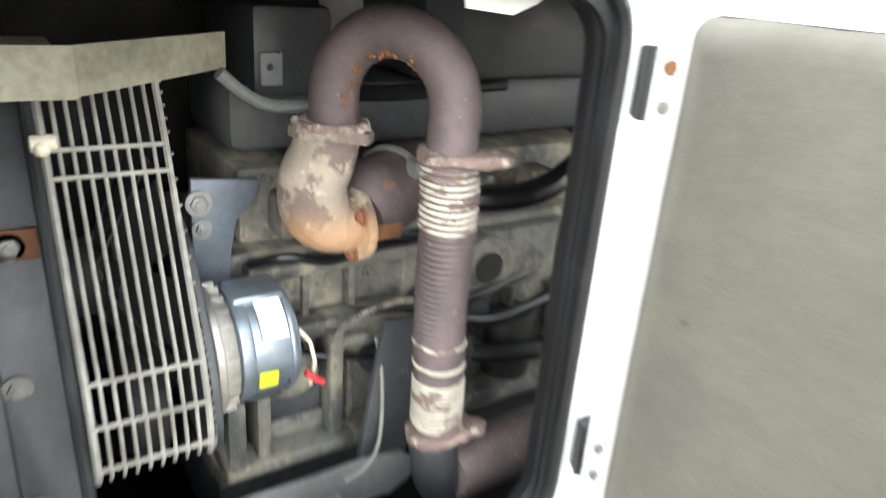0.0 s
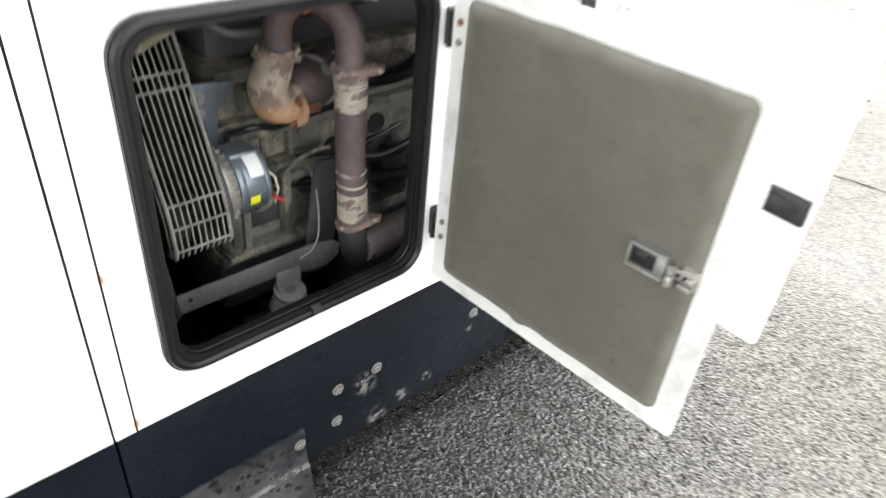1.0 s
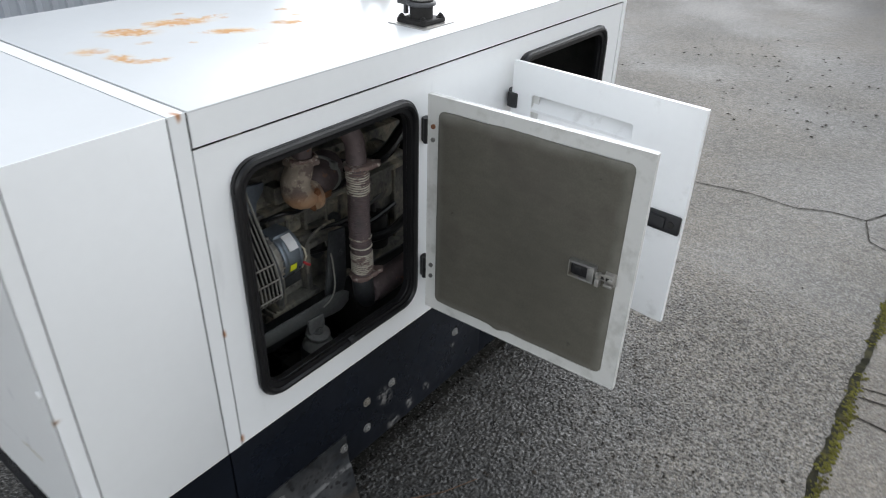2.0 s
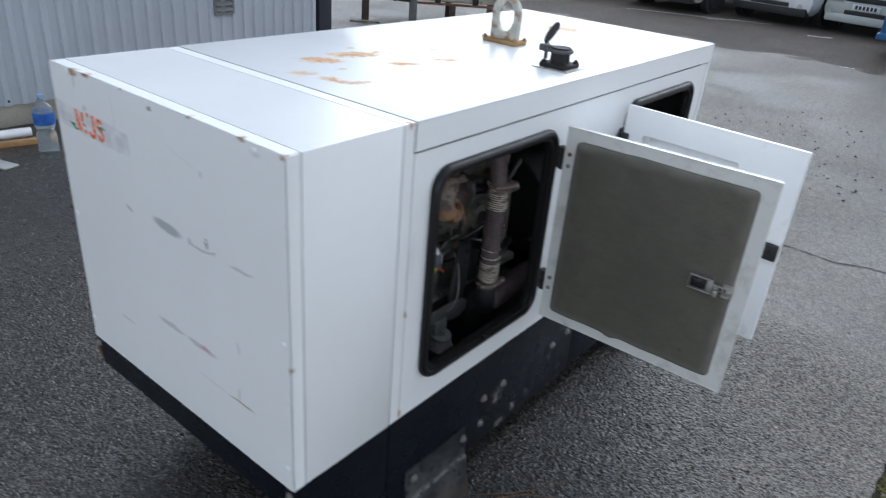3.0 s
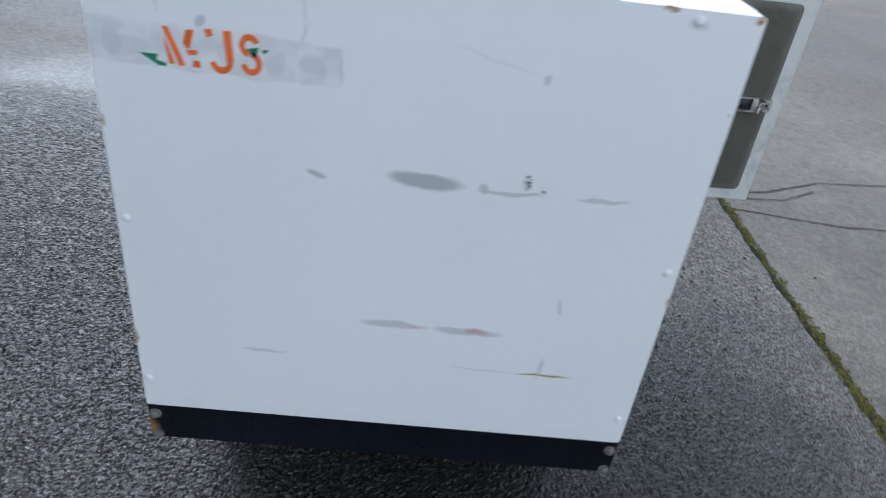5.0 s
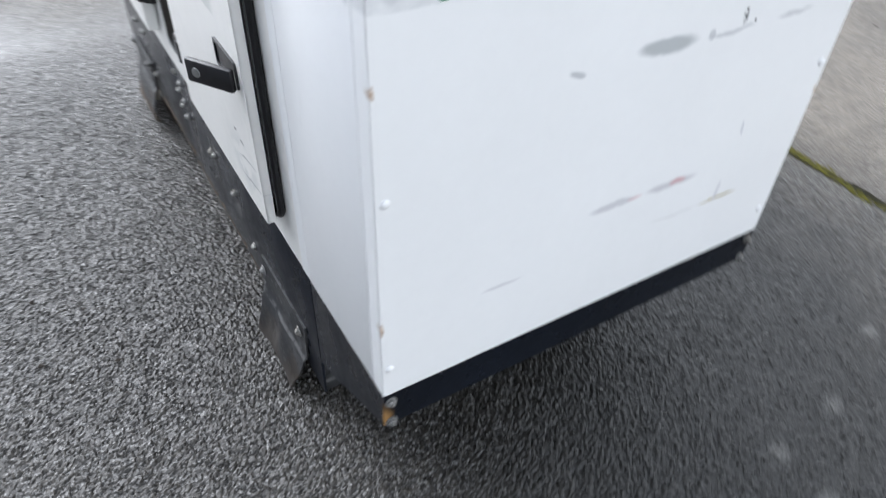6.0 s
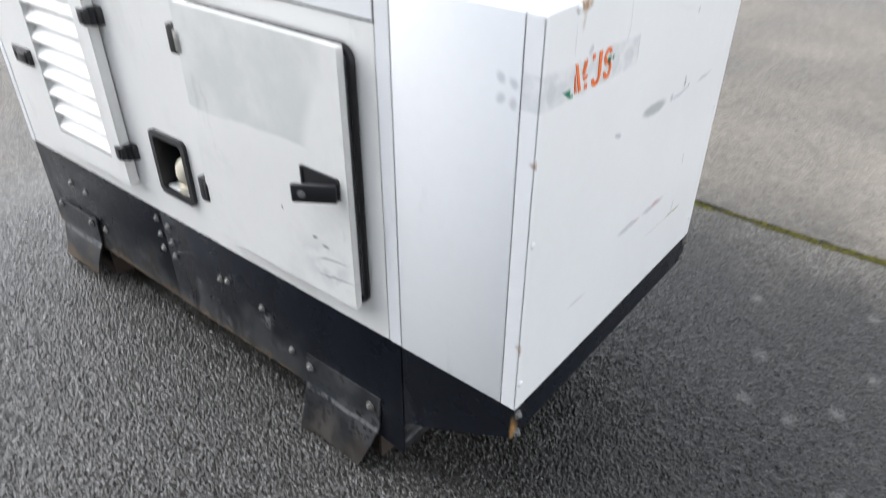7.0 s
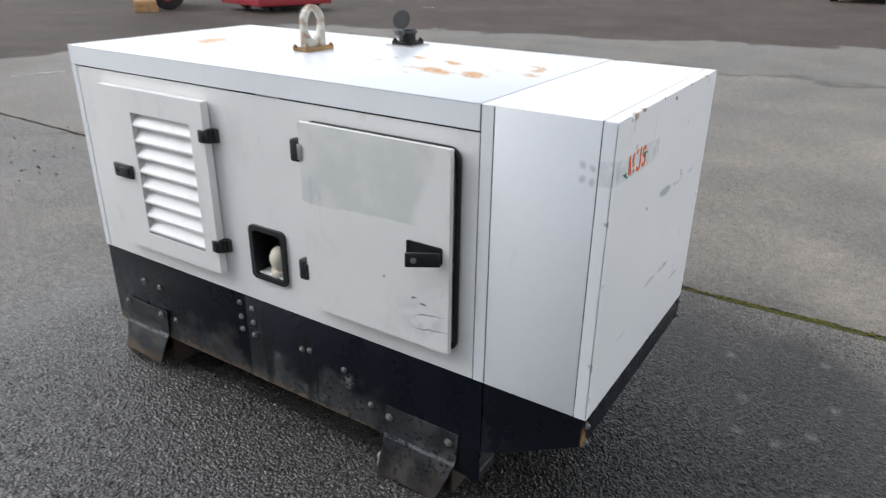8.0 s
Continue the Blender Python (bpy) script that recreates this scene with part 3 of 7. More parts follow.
strokes("letter_m", squeezed((
    [(0.102, 1.238), (0.112, 1.238), (0.137, 1.186), (0.127, 1.184)], [(0.103, 1.224), (0.109, 1.212), (0.119, 1.186), (0.109, 1.187)],
    [(0.139, 1.212), (0.150, 1.238), (0.156, 1.236), (0.147, 1.210)], [(0.136, 1.216), (0.142, 1.236), (0.149, 1.236), (0.142, 1.214)],
    [(0.140, 1.208), (0.160, 1.209), (0.160, 1.203), (0.146, 1.201)], [(0.152, 1.194), (0.163, 1.194), (0.164, 1.184), (0.150, 1.185)]), 0.102, 0.164, 0.103, 0.152), ORANGE, end_panel)
strokes("letter_u", squeezed((
    [(0.178, 1.240), (0.189, 1.241), (0.191, 1.232), (0.181, 1.229)], [(0.208, 1.240), (0.221, 1.241), (0.224, 1.198), (0.212, 1.196)],
    bow(0.203, 1.200, 0.0205, 0.021, 198, 350, 0.0095)), 0.178, 0.224, 0.161, 0.199), ORANGE, end_panel)
strokes("letter_s", squeezed((bow(0.252, 1.2235, 0.017, 0.0165, 20, 262, 0.009), bow(0.254, 1.1985, 0.0175, 0.0175, -170, 92, 0.009)), 0.235, 0.2715, 0.207, 0.238), ORANGE, end_panel)
for shape in ([(0.068, 1.198), (0.094, 1.198), (0.091, 1.190), (0.104, 1.186), (0.104, 1.182), (0.094, 1.182)],
              [(0.218, 1.219), (0.234, 1.222), (0.231, 1.211), (0.227, 1.206)], [(0.238, 1.219), (0.248, 1.220), (0.242, 1.213)]):
    strokes("sticker_remnant", [shape], GREEN, end_panel)


# hood of the end section: two sides and a top
bm = bmesh.new()
box(bm, 0, T, 0.039, SEAM - 0.003, ZB, H, 0.001)
part("end_hood", bm, WHITE_SIDE, gen)
bm = bmesh.new()
box(bm, W - T, W, 0.039, SEAM - 0.003, ZB, H, 0.001)
hood = part("end_hood", bm, WHITE_SIDE, gen)
bm = bmesh.new()
box(bm, T, W - T, 0.040, SEAM - 0.003, H - T, H - 0.0005)
part("hood_top", bm, WHITE_ROOF, hood)
bm = bmesh.new()
for x0, x1 in ((W - 0.004, W - 0.001), (0.001, 0.004)):
    box(bm, x0, x1, SEAM + 0.001, MAIN - 0.004, ZB, H - 0.001)
box(bm, 0.004, W - 0.004, SEAM + 0.001, MAIN - 0.004, H - 0.004, H - 0.001)
part("joint_band", bm, WHITE_SIDE, gen, "white sheet strip with rusty corners")
# unseen dark strips added behind the sheet joints so that the gaps stay black
bm = bmesh.new()
box(bm, 0.006, W - 0.006, 0.030, 0.046, ZB + 0.01, H - 0.006)
for y0, y1 in ((SEAM - 0.02, SEAM + 0.004), (MAIN - 0.012, MAIN + 0.01)):
    box(bm, 0.005, 0.03, y0, y1, ZB, H - 0.006)
    box(bm, W - 0.03, W - 0.005, y0, y1, ZB, H - 0.006)
    box(bm, 0.03, W - 0.03, y0, y1, H - 0.03, H - 0.006)
part("inner_ribs", bm, DARK, gen)

# main roof with its folded lip
bm = bmesh.new()
box(bm, -0.001, W + 0.001, MAIN, L, H - 0.004, H + 0.001, 0.0015)
roof = part("roof", bm, WHITE_ROOF, gen, "white roof sheet with rust blooms")
for args in ((W - 0.002, W + 0.001, MAIN, L, LIP, H - 0.003), (-0.001, 0.002, MAIN, L, LIP, H - 0.003), (0.002, W - 0.002, L - 0.003, L, LIP, H - 0.003)):
    bm = bmesh.new()
    box(bm, *args)
    part("roof_lip", bm, WHITE_SIDE, roof)

OP1, OP2 = (0.434, 0.994), (1.470, 2.040)
OZ = (0.600, 1.210)
bm = bmesh.new()
inset = SIDE_A @ Matrix.Translation((0, 0, -0.005))
plate(bm, [(MAIN, ZB), (TAIL, ZB), (TAIL, LIP - 0.006), (MAIN, LIP - 0.006)],
      [rounded(OP1[0] + 0.008, OP1[1] - 0.008, OZ[0] + 0.008, OZ[1] - 0.008, 0.05)[::-1], rounded(OP2[0] + 0.012, OP2[1] - 0.012, OZ[0] + 0.012, OZ[1] - 0.012, 0.05)[::-1]], 0.003, inset)
wall_a = part("side_wall", bm, WHITE_SIDE, gen, "white side wall with two door openings")
bm = bmesh.new()
insetb = SIDE_B @ Matrix.Translation((0, 0, -0.005))
plate(bm, [(MAIN, ZB), (TAIL, ZB), (TAIL, LIP - 0.006), (MAIN, LIP - 0.006)], [rounded(1.118, 1.262, 0.622, 0.798, 0.02)[::-1],
      rounded(1.56, 1.83, 0.69, 1.11, 0.01)[::-1]], 0.003, insetb)
wall_b = part("side_wall", bm, WHITE_OLD, gen, "yellowed white side wall with a filler port")
bm = bmesh.new()
for x0, x1 in ((W - 0.003, W), (0, 0.003)):
    box(bm, x0, x1, TAIL + 0.002, L, ZB, LIP - 0.003)
box(bm, 0.003, W - 0.003, L - 0.003, L, ZB, LIP - 0.003)
part("rear_panel", bm, WHITE_SIDE, gen)


def gasket(op):
    """Rubber seal round an opening: a flat band with a bulb outside, and a metal lip inside."""
    def loop(d, r):
        return rounded(op[0] + d, op[1] - d, OZ[0] + d, OZ[1] - d, r)

    g = bmesh.new()
    plate(g, loop(-0.004, 0.06), [loop(0.024, 0.048)[::-1]], 0.010, SIDE_A @ Matrix.Translation((0, 0, -0.001)))
    tube(g, [(W + 0.009, y, z) for y, z in loop(0.006, 0.055)], 0.0095, 8, True)
    tube(g, [(W - 0.003, y, z) for y, z in loop(0.020, 0.052)], 0.006, 8, True)
    part("door_seal", g, RUBBER, wall_a, "black rubber door seal")
    g = bmesh.new()
    plate(g, loop(0.023, 0.050), [loop(0.025, 0.049)[::-1]], 0.016, SIDE_A @ Matrix.Translation((0, 0, -0.017)))
    part("inner_lip", g, RUBBER, wall_a, "dusty dark lip inside the opening")
    g = bmesh.new()
    tube(g, [(W + 0.010, 0.28 + op[0], OZ[0] + 0.011), (W + 0.010, 0.30 + op[0], OZ[0] + 0.012)], 0.012, 8)
    part("seal_joint", g, RUBBER, wall_a)


gasket(OP1)
gasket(OP2)
bm = bmesh.new()
prism(bm, [(0.846, 1.186), (0.942, 1.186), (0.925, 1.176), (0.900, 1.166), (0.850, 1.170)], 0.002, axes((0.878, 0, 0), (0, 1, 0), (0, 0, 1), (1, 0, 0)))
box(bm, 0.870, 0.914, 0.860, 0.930, 1.1862, 1.1882)
part("bent_tab", bm, WHITE_IN, wall_a, "bent white sheet tab inside the opening")

# dark lining of the canopy
for args in ((0.012, 0.03, MAIN + 0.01, 1.09, ZB, H - 0.01), (0.012, 0.03, 1.29, 1.50, ZB, H - 0.01), (0.031, W - 0.03, MAIN + 0.01, L - 0.02, H - 0.03, H - 0.012),
             (0.031, W - 0.03, L - 0.03, L - 0.01, ZB, H - 0.031), (0.031, W - 0.03, 0.385, 0.40, 0.18, H - 0.031)):
    bm = bmesh.new()
    box(bm, *args)
    part("acoustic_lining", bm, DARK, gen, "black acoustic lining inside the canopy")
bm = bmesh.new()
cyl(bm, (0.46, 1.46, 0.72), (0.46, 2.02, 0.72), 0.20, 32, bevel=0.02)
box(bm, 0.30, 0.62, 1.50, 1.98, 0.50, 0.56, 0.01)
box(bm, 0.34, 0.60, 1.55, 1.90, 0.92, 1.06, 0.01)
part("generator_head", bm, SOOT, gen, "black generator head")


def door_skin(w, h, thick=0.030, hole=None):
    """Pressed tray: u across from the hinge, v up, w outwards (0 is the inner face)."""
    d = bmesh.new()
    holes = [rounded(*hole, 0.008, 3)[::-1]] if hole else []
    plate(d, rounded(0, w, 0, h, 0.006, 3), holes, 0.003, Matrix.Translation((0, 0, thick - 0.003)))
    return d


def door_edges(w, h, m, parent, material, thick=0.030):
    """The four turned-in edges of a door tray."""
    for u0, u1, v0, v1 in ((0, 0.003, 0.001, h - 0.001), (w - 0.003, w, 0.001, h - 0.001), (0.003, w - 0.003, 0.001, 0.004), (0.003, w - 0.003, h - 0.004, h - 0.001)):
        d = bmesh.new()
        box(d, u0, u1, v0, v1, 0, thick - 0.002)
        part("door_edge", moved(d, m), material, parent)


def door_back(w, h, rim=0.040):
    d = bmesh.new()
    plate(d, rounded(0.003, w - 0.003, 0.003, h - 0.003, 0.004, 3), [rounded(rim, w - rim, rim * 0.9, h - rim * 0.9, 0.02)[::-1]], 0.0025, Matrix.Translation((0, 0, 0.001)))
    return d


def moved(bm, m):
    bmesh.ops.transform(bm, matrix=m, verts=bm.verts)
    return bm


# the solid door, standing open square to its wall: its foam-lined back faces the end panel
DW, DH = 0.600, 0.648
M1 = axes((0.942, 1.022, 0.568), (0.9996, 0.0262, 0), (0, 0, 1), (-0.0262, 0.9996, 0))
THIN = 0.016
open_door = part("door", moved(door_skin(DW, DH, THIN), M1), WHITE, gen, "white steel door standing open, grey foam lining on its back")
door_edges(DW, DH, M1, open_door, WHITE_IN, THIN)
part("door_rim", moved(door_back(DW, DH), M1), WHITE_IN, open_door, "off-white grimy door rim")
bm = bmesh.new()
fu0, fu1, fv0, fv1 = 0.034, DW - 0.040, 0.034, DH - 0.036
rings = []
for inward, lift in ((0.0, 0.001), (0.002, -0.003), (0.007, -0.0062), (0.016, -0.0072)):
    loop = rounded(fu0 + inward, fu1 - inward, fv0 + inward, fv1 - inward, max(0.018 - inward, 0.006), 5)
    fine = []
    for (ua, va), (ub, vb) in zip(loop, loop[1:] + loop[:1]):
        n = 34 if math.hypot(ub - ua, vb - va) > 0.1 else 1
        fine += [(ua + (ub - ua) * k / n, va + (vb - va) * k / n) for k in range(n)]
    ring = []
    for u, v in fine:
        edge_off = 0.0035 * noise.noise((u * 11, v * 11, 5.0))
        if v < fv0 + 0.03 and 0.20 < u < 0.30:
            edge_off -= 0.010 * math.exp(-((u - 0.25) / 0.02) ** 2)
        ring.append(bm.verts.new((u, v + edge_off, lift - 0.0016 * noise.noise((u * 9, v * 9, 1.3)))))
    rings.append(ring)
for outer_ring, inner_ring in zip(rings, rings[1:]):
    for k in range(len(outer_ring)):
        q = (k + 1) % len(outer_ring)
        bm.faces.new((outer_ring[k], outer_ring[q], inner_ring[q], inner_ring[k]))
bm.faces.new(rings[-1])
part("foam_lining", moved(bm, M1), FOAM, open_door, "grey acoustic foam sheet", 80)
# latch on the back of the door
LV = -0.02
bm = bmesh.new()
box(bm, 0.446, 0.512, 0.322 + LV, 0.364 + LV, -0.012, -0.004, 0.002)
for u0, u1, v0, v1 in ((0.446, 0.512, 0.360, 0.365), (0.446, 0.512, 0.321, 0.325), (0.446, 0.449, 0.325, 0.360), (0.495, 0.512, 0.325, 0.360)):
    box(bm, u0, u1, v0 + LV, v1 + LV, -0.026, -0.010, 0.001)
latch = part("latch_case", moved(bm, M1), ZINC, open_door, "zinc-plated latch case")
bm = bmesh.new()
box(bm, 0.450, 0.494, 0.326 + LV, 0.359 + LV, -0.020, -0.010, 0.004)
box(bm, 0.456, 0.480, 0.332 + LV, 0.353 + LV, -0.0225, -0.018, 0.003)
part("latch_window", moved(bm, M1), PLASTIC, latch, "black latch insert")
bm = bmesh.new()
box(bm, 0.508, 0.560, 0.334 + LV, 0.350 + LV, -0.016, -0.011, 0.0015)
box(bm, 0.535, 0.562, 0.322 + LV, 0.358 + LV, -0.010, -0.004, 0.0015)
box(bm, 0.516, 0.527, 0.318 + LV, 0.338 + LV, -0.026, -0.009, 0.002)
box(bm, 0.536, 0.558, 0.350 + LV, 0.357 + LV, -0.020, -0.008, 0.0015)
box(bm, 0.536, 0.558, 0.322 + LV, 0.329 + LV, -0.020, -0.008, 0.0015)
cyl(bm, (0.552, 0.341 + LV, -0.022), (0.552, 0.341 + LV, -0.006), 0.0065, 10, bevel=0.0015)
cyl(bm, (0.522, 0.346 + LV, -0.026), (0.522, 0.346 + LV, -0.008), 0.005, 8)
part("latch_bolt", moved(bm, M1), ALU, latch)
for u in (0.531, 0.544):
    bm = bmesh.new()
    box(bm, u - 0.004, u + 0.004, 0.338 + LV, 0.346 + LV, -0.0168, -0.0155, 0)
    part("slot", moved(bm, M1), SOOT, latch)
for v in (0.546, 0.130):
    m = M1 @ Matrix.Translation((-0.002, v, 0.010)) @ axes((0, 0, 0), (1, 0, 0), (0, 1, 0), (0, 0, 1))
    h1 = bmesh.new()
    box(h1, -0.022, 0.004, -0.034, 0.034, -0.008, 0.014, 0.004)
    cyl(h1, (-0.006, -0.034, -0.006), (-0.006, 0.034, -0.006), 0.008, 10)
    part("hinge", moved(h1, m), PLASTIC, open_door, "black hinge")
    for dv in (-0.018, 0.018):
        s = bmesh.new()
        cyl(s, (0.018, v + dv, 0.002), (0.018, v + dv, -0.0035), 0.0065, 10, bevel=0.001)
        part("screw", moved(s, M1), RUSTY if v > 0.5 and dv > 0 else BOLT, open_door)


def louvre_door(m, material, inset=0.0, thick=0.030):
    """A door with a louvred window: hinge at u = 0, outside along w."""
    w, h = 0.585, 0.632
    hole = (0.072, 0.400, 0.072, 0.546)
    m = m @ Matrix.Translation((0, 0, 0.030 - thick))
    d = part("door", moved(door_skin(w, h, thick, hole), m), material, gen, "white louvred steel door")
    door_edges(w, h, m, d, material, thick)
    m = m @ Matrix.Translation((0, 0, thick - 0.030))
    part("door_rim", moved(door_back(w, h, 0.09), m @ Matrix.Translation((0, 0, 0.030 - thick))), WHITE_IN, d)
    s = bmesh.new()
    for u0, u1, v0, v1 in ((hole[0] - 0.003, hole[0], hole[2], hole[3]), (hole[1], hole[1] + 0.003, hole[2], hole[3]),
                           (hole[0], hole[1], hole[2] - 0.003, hole[2]), (hole[0], hole[1], hole[3], hole[3] + 0.003)):
        box(s, u0, u1, v0, v1, 0.014 - thick, 0.028)
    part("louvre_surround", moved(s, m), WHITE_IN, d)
    n = 8
    for k in range(n):
        v = hole[2] + (hole[3] - hole[2]) * (k + 0.12) / n
        s = bmesh.new()
        # each blade slopes down towards the outside and is turned down at its front edge
        prism(s, [(0.026, v), (0.0285, v + 0.001), (0.0285, v + 0.009), (-0.004, v + 0.053), (-0.006, v + 0.051), (0.026, v + 0.007)], hole[1] - hole[0],
              axes((hole[0], 0, 0), (0, 0, 1), (0, 1, 0), (1, 0, 0)))
        part("louvre_blade", moved(s, m), material, d)
    for v in (0.515, 0.11):
        hb = bmesh.new()
        box(hb, -0.034, -0.004, v - 0.024, v + 0.024, -0.026, 0.010, 0.004)
        box(hb, -0.004, 0.022, v - 0.022, v + 0.022, 0.026, 0.040, 0.004)
        cyl(hb, (-0.008, v - 0.024, 0.010), (-0.008, v + 0.024, 0.010), 0.013, 12)
        box(hb, -0.012, 0.006, v - 0.022, v + 0.022, 0.006, 0.036, 0.003)
        part("hinge", moved(hb, m), PLASTIC, d, "black hinge")
    lb = bmesh.new()
    box(lb, w - 0.112 - inset, w - 0.002 - inset, 0.284, 0.338, 0.028, 0.042, 0.005)
    box(lb, w - 0.098 - inset, w - 0.042 - inset, 0.294, 0.328, 0.040, 0.048, 0.003)
    lt = part("handle", moved(lb, m), PLASTIC, d, "black flush latch handle")
    lb = bmesh.new()
    cyl(lb, (w - 0.026 - inset, 0.312, 0.040), (w - 0.026 - inset, 0.312, 0.046), 0.010, 14, bevel=0.002)
    part("lock_barrel", moved(lb, m), SOOT, lt)
    return d


# louvred doors: one standing open, one shut
a2 = radians(-4.5)
louvre_door(axes((0.945, 1.446, 0.585), (math.cos(a2), math.sin(a2), 0), (0, 0, 1), (math.sin(a2), -math.cos(a2), 0)), WHITE, 0.0, THIN)
tagged(gen.children[-1], "white louvred steel door standing open")
louvre_door(axes((-0.004, 1.415, 0.588), (0, 1, 0), (0, 0, 1), (-1, 0, 0)), WHITE_OLD, 0.038)
tagged(gen.children[-1], "white louvred steel door, shut")

# shut solid door on the other side, with its lever pulled out
MB = axes((-0.006, 0.975, 0.592), (0, -1, 0), (0, 0, 1), (-1, 0, 0))
MF = MB @ Matrix.Translation((0, 0, 0.012))
bm = door_skin(0.546, 0.624, 0.018)
door_b = part("door", moved(bm, MF), WHITE_DOOR, gen, "stained white steel door, shut")
door_edges(0.546, 0.624, MF, door_b, WHITE_DOOR, 0.018)
bm = bmesh.new()
tube(bm, [MB @ Vector((u, v, 0.001)) for u, v in rounded(0.010, 0.554, 0.008, 0.618, 0.03)], 0.0085, 8, True)
part("door_seal", bm, RUBBER, door_b)
bm = bmesh.new()
plate(bm, rounded(0.402, 0.524, 0.286, 0.338, 0.006, 3), [rounded(0.409, 0.517, 0.293, 0.331, 0.004, 3)[::-1]], 0.006, MB @ Matrix.Translation((0, 0, 0.0285)))
box(bm, 0.407, 0.519, 0.291, 0.333, 0.0305, 0.0315, 0, MB)
recess = part("handle_recess", bm, PLASTIC, door_b, "black handle recess")
bm = bmesh.new()
lever = MB @ Matrix.Translation((0.520, 0.288, 0.034)) @ Matrix.Rotation(radians(33), 4, "Y") @ Matrix.Diagonal((-1, 1, 1, 1))
box(bm, 0.0, 0.100, -0.004, 0.040, 0.0, 0.012, 0.004, lever)
part("lever", bm, PLASTIC, recess, "black lever pulled out")
bm = bmesh.new()
cyl(bm, lever @ Vector((0.076, 0.018, 0.010)), lever @ Vector((0.076, 0.018, 0.014)), 0.009, 16, bevel=0.001)
part("lock_barrel", bm, BOLT, recess)
for v in (0.53, 0.125):
    bm = bmesh.new()
    box(bm, -0.042, -0.006, v - 0.036, v + 0.036, -0.004, 0.030, 0.007)
    box(bm, -0.010, 0.004, v - 0.028, v + 0.028, 0.010, 0.034, 0.004)
    cyl(bm, (-0.016, v - 0.03, 0.016), (-0.016, v + 0.03, 0.016), 0.010, 12)
    part("hinge", moved(bm, MB), PLASTIC if v < 0.3 else SOOT, door_b, "black hinge")
    bm = bmesh.new()
    box(bm, -0.006, 0.012, v - 0.026, v + 0.026, 0.024, 0.0345, 0.003)
    if v > 0.3:
        part("hinge_leaf", moved(bm, MB), ZINC, door_b)
    else:
        bm.free()

# filler port: a black moulded recess
bm = bmesh.new()
plate(bm, rounded(1.104, 1.276, 0.608, 0.812, 0.022), [rounded(1.122, 1.258, 0.626, 0.794, 0.016)[::-1]], 0.012, SIDE_B @ Matrix.Translation((0, 0, -0.003)))
port = part("filler_port", bm, PLASTIC, wall_b, "black moulded filler recess")
bm = bmesh.new()
for y0, y1, z0, z1 in ((1.114, 1.121, 0.618, 0.802), (1.259, 1.266, 0.618, 0.802), (1.121, 1.259, 0.618, 0.625), (1.121, 1.259, 0.795, 0.802)):
    box(bm, 0.0, 0.085, y0, y1, z0, z1)
box(bm, 0.085, 0.092, 1.114, 1.266, 0.618, 0.802)
part("recess", bm, PLASTIC, port)
bm = bmesh.new()
cyl(bm, (0.035, 1.172, 0.626), (0.035, 1.172, 0.650), 0.038, 20, bevel=0.004)
ball(bm, (0.030, 1.172, 0.690), 0.040, 16, 10, (0.85, 0.95, 1.15))
part("filler_cap", bm, CREAM, port, "cream plastic filler cap")
bm = bmesh.new()
box(bm, 0.002, 0.080, 1.126, 1.250, 0.626, 0.632, 0.002)
part("drip_tray", bm, WHITE_OLD, port, "pale drip tray in the recess")

# ---- base frame ----
bm = bmesh.new()
FRONT = [(SEAM + 0.003, 0.132), (0.40, 0.136), (0.74, 0.158), (1.362, 0.158), (1.362, ZB - 0.003), (SEAM + 0.003, ZB - 0.003)]
prism(bm, FRONT, 0.006, axes((W - 0.007, 0, 0), (0, 1, 0), (0, 0, 1), (1, 0, 0)), 0.001)
box(bm, W - 0.011, W - 0.007, 1.33, L, 0.150, ZB - 0.003, 0.001)
base_a = part("base_side", bm, BASE, gen, "black painted steel base side with bolts and scratches")
bm = bmesh.new()
prism(bm, [(min(y, 1.345), z) for y, z in FRONT], 0.006, axes((0.001, 0, 0), (0, 1, 0), (0, 0, 1), (1, 0, 0)), 0.001)
box(bm, 0.006, 0.010, 1.33, L, 0.155, ZB - 0.003, 0.001)
base_b = part("base_side", bm, BASE, gen, "black painted steel base side with bolts and mud")
bm = bmesh.new()
box(bm, 0.012, W - 0.012, SEAM + 0.060, SEAM + 0.066, 0.180, ZB - 0.004)
box(bm, 0.012, W - 0.012, L - 0.008, L, 0.155, ZB - 0.004)
box(bm, 0.012, W - 0.012, SEAM + 0.02, L - 0.01, 0.170, 0.178)
part("base_floor", bm, BASE, gen)
for x0, x1 in ((0.008, 0.108), (W - 0.108, W - 0.008)):
    bm = bmesh.new()
    prism(bm, [(x0, 0.134), (x1, 0.134), (x1, 0.30), (x0, 0.30)], 0.006, axes((0, SEAM + 0.012, 0), (1, 0, 0), (0, 0, 1), (0, -1, 0)), 0.001)
    part("end_gusset", bm, PLATE, gen, "scuffed black gusset at the end of the base")
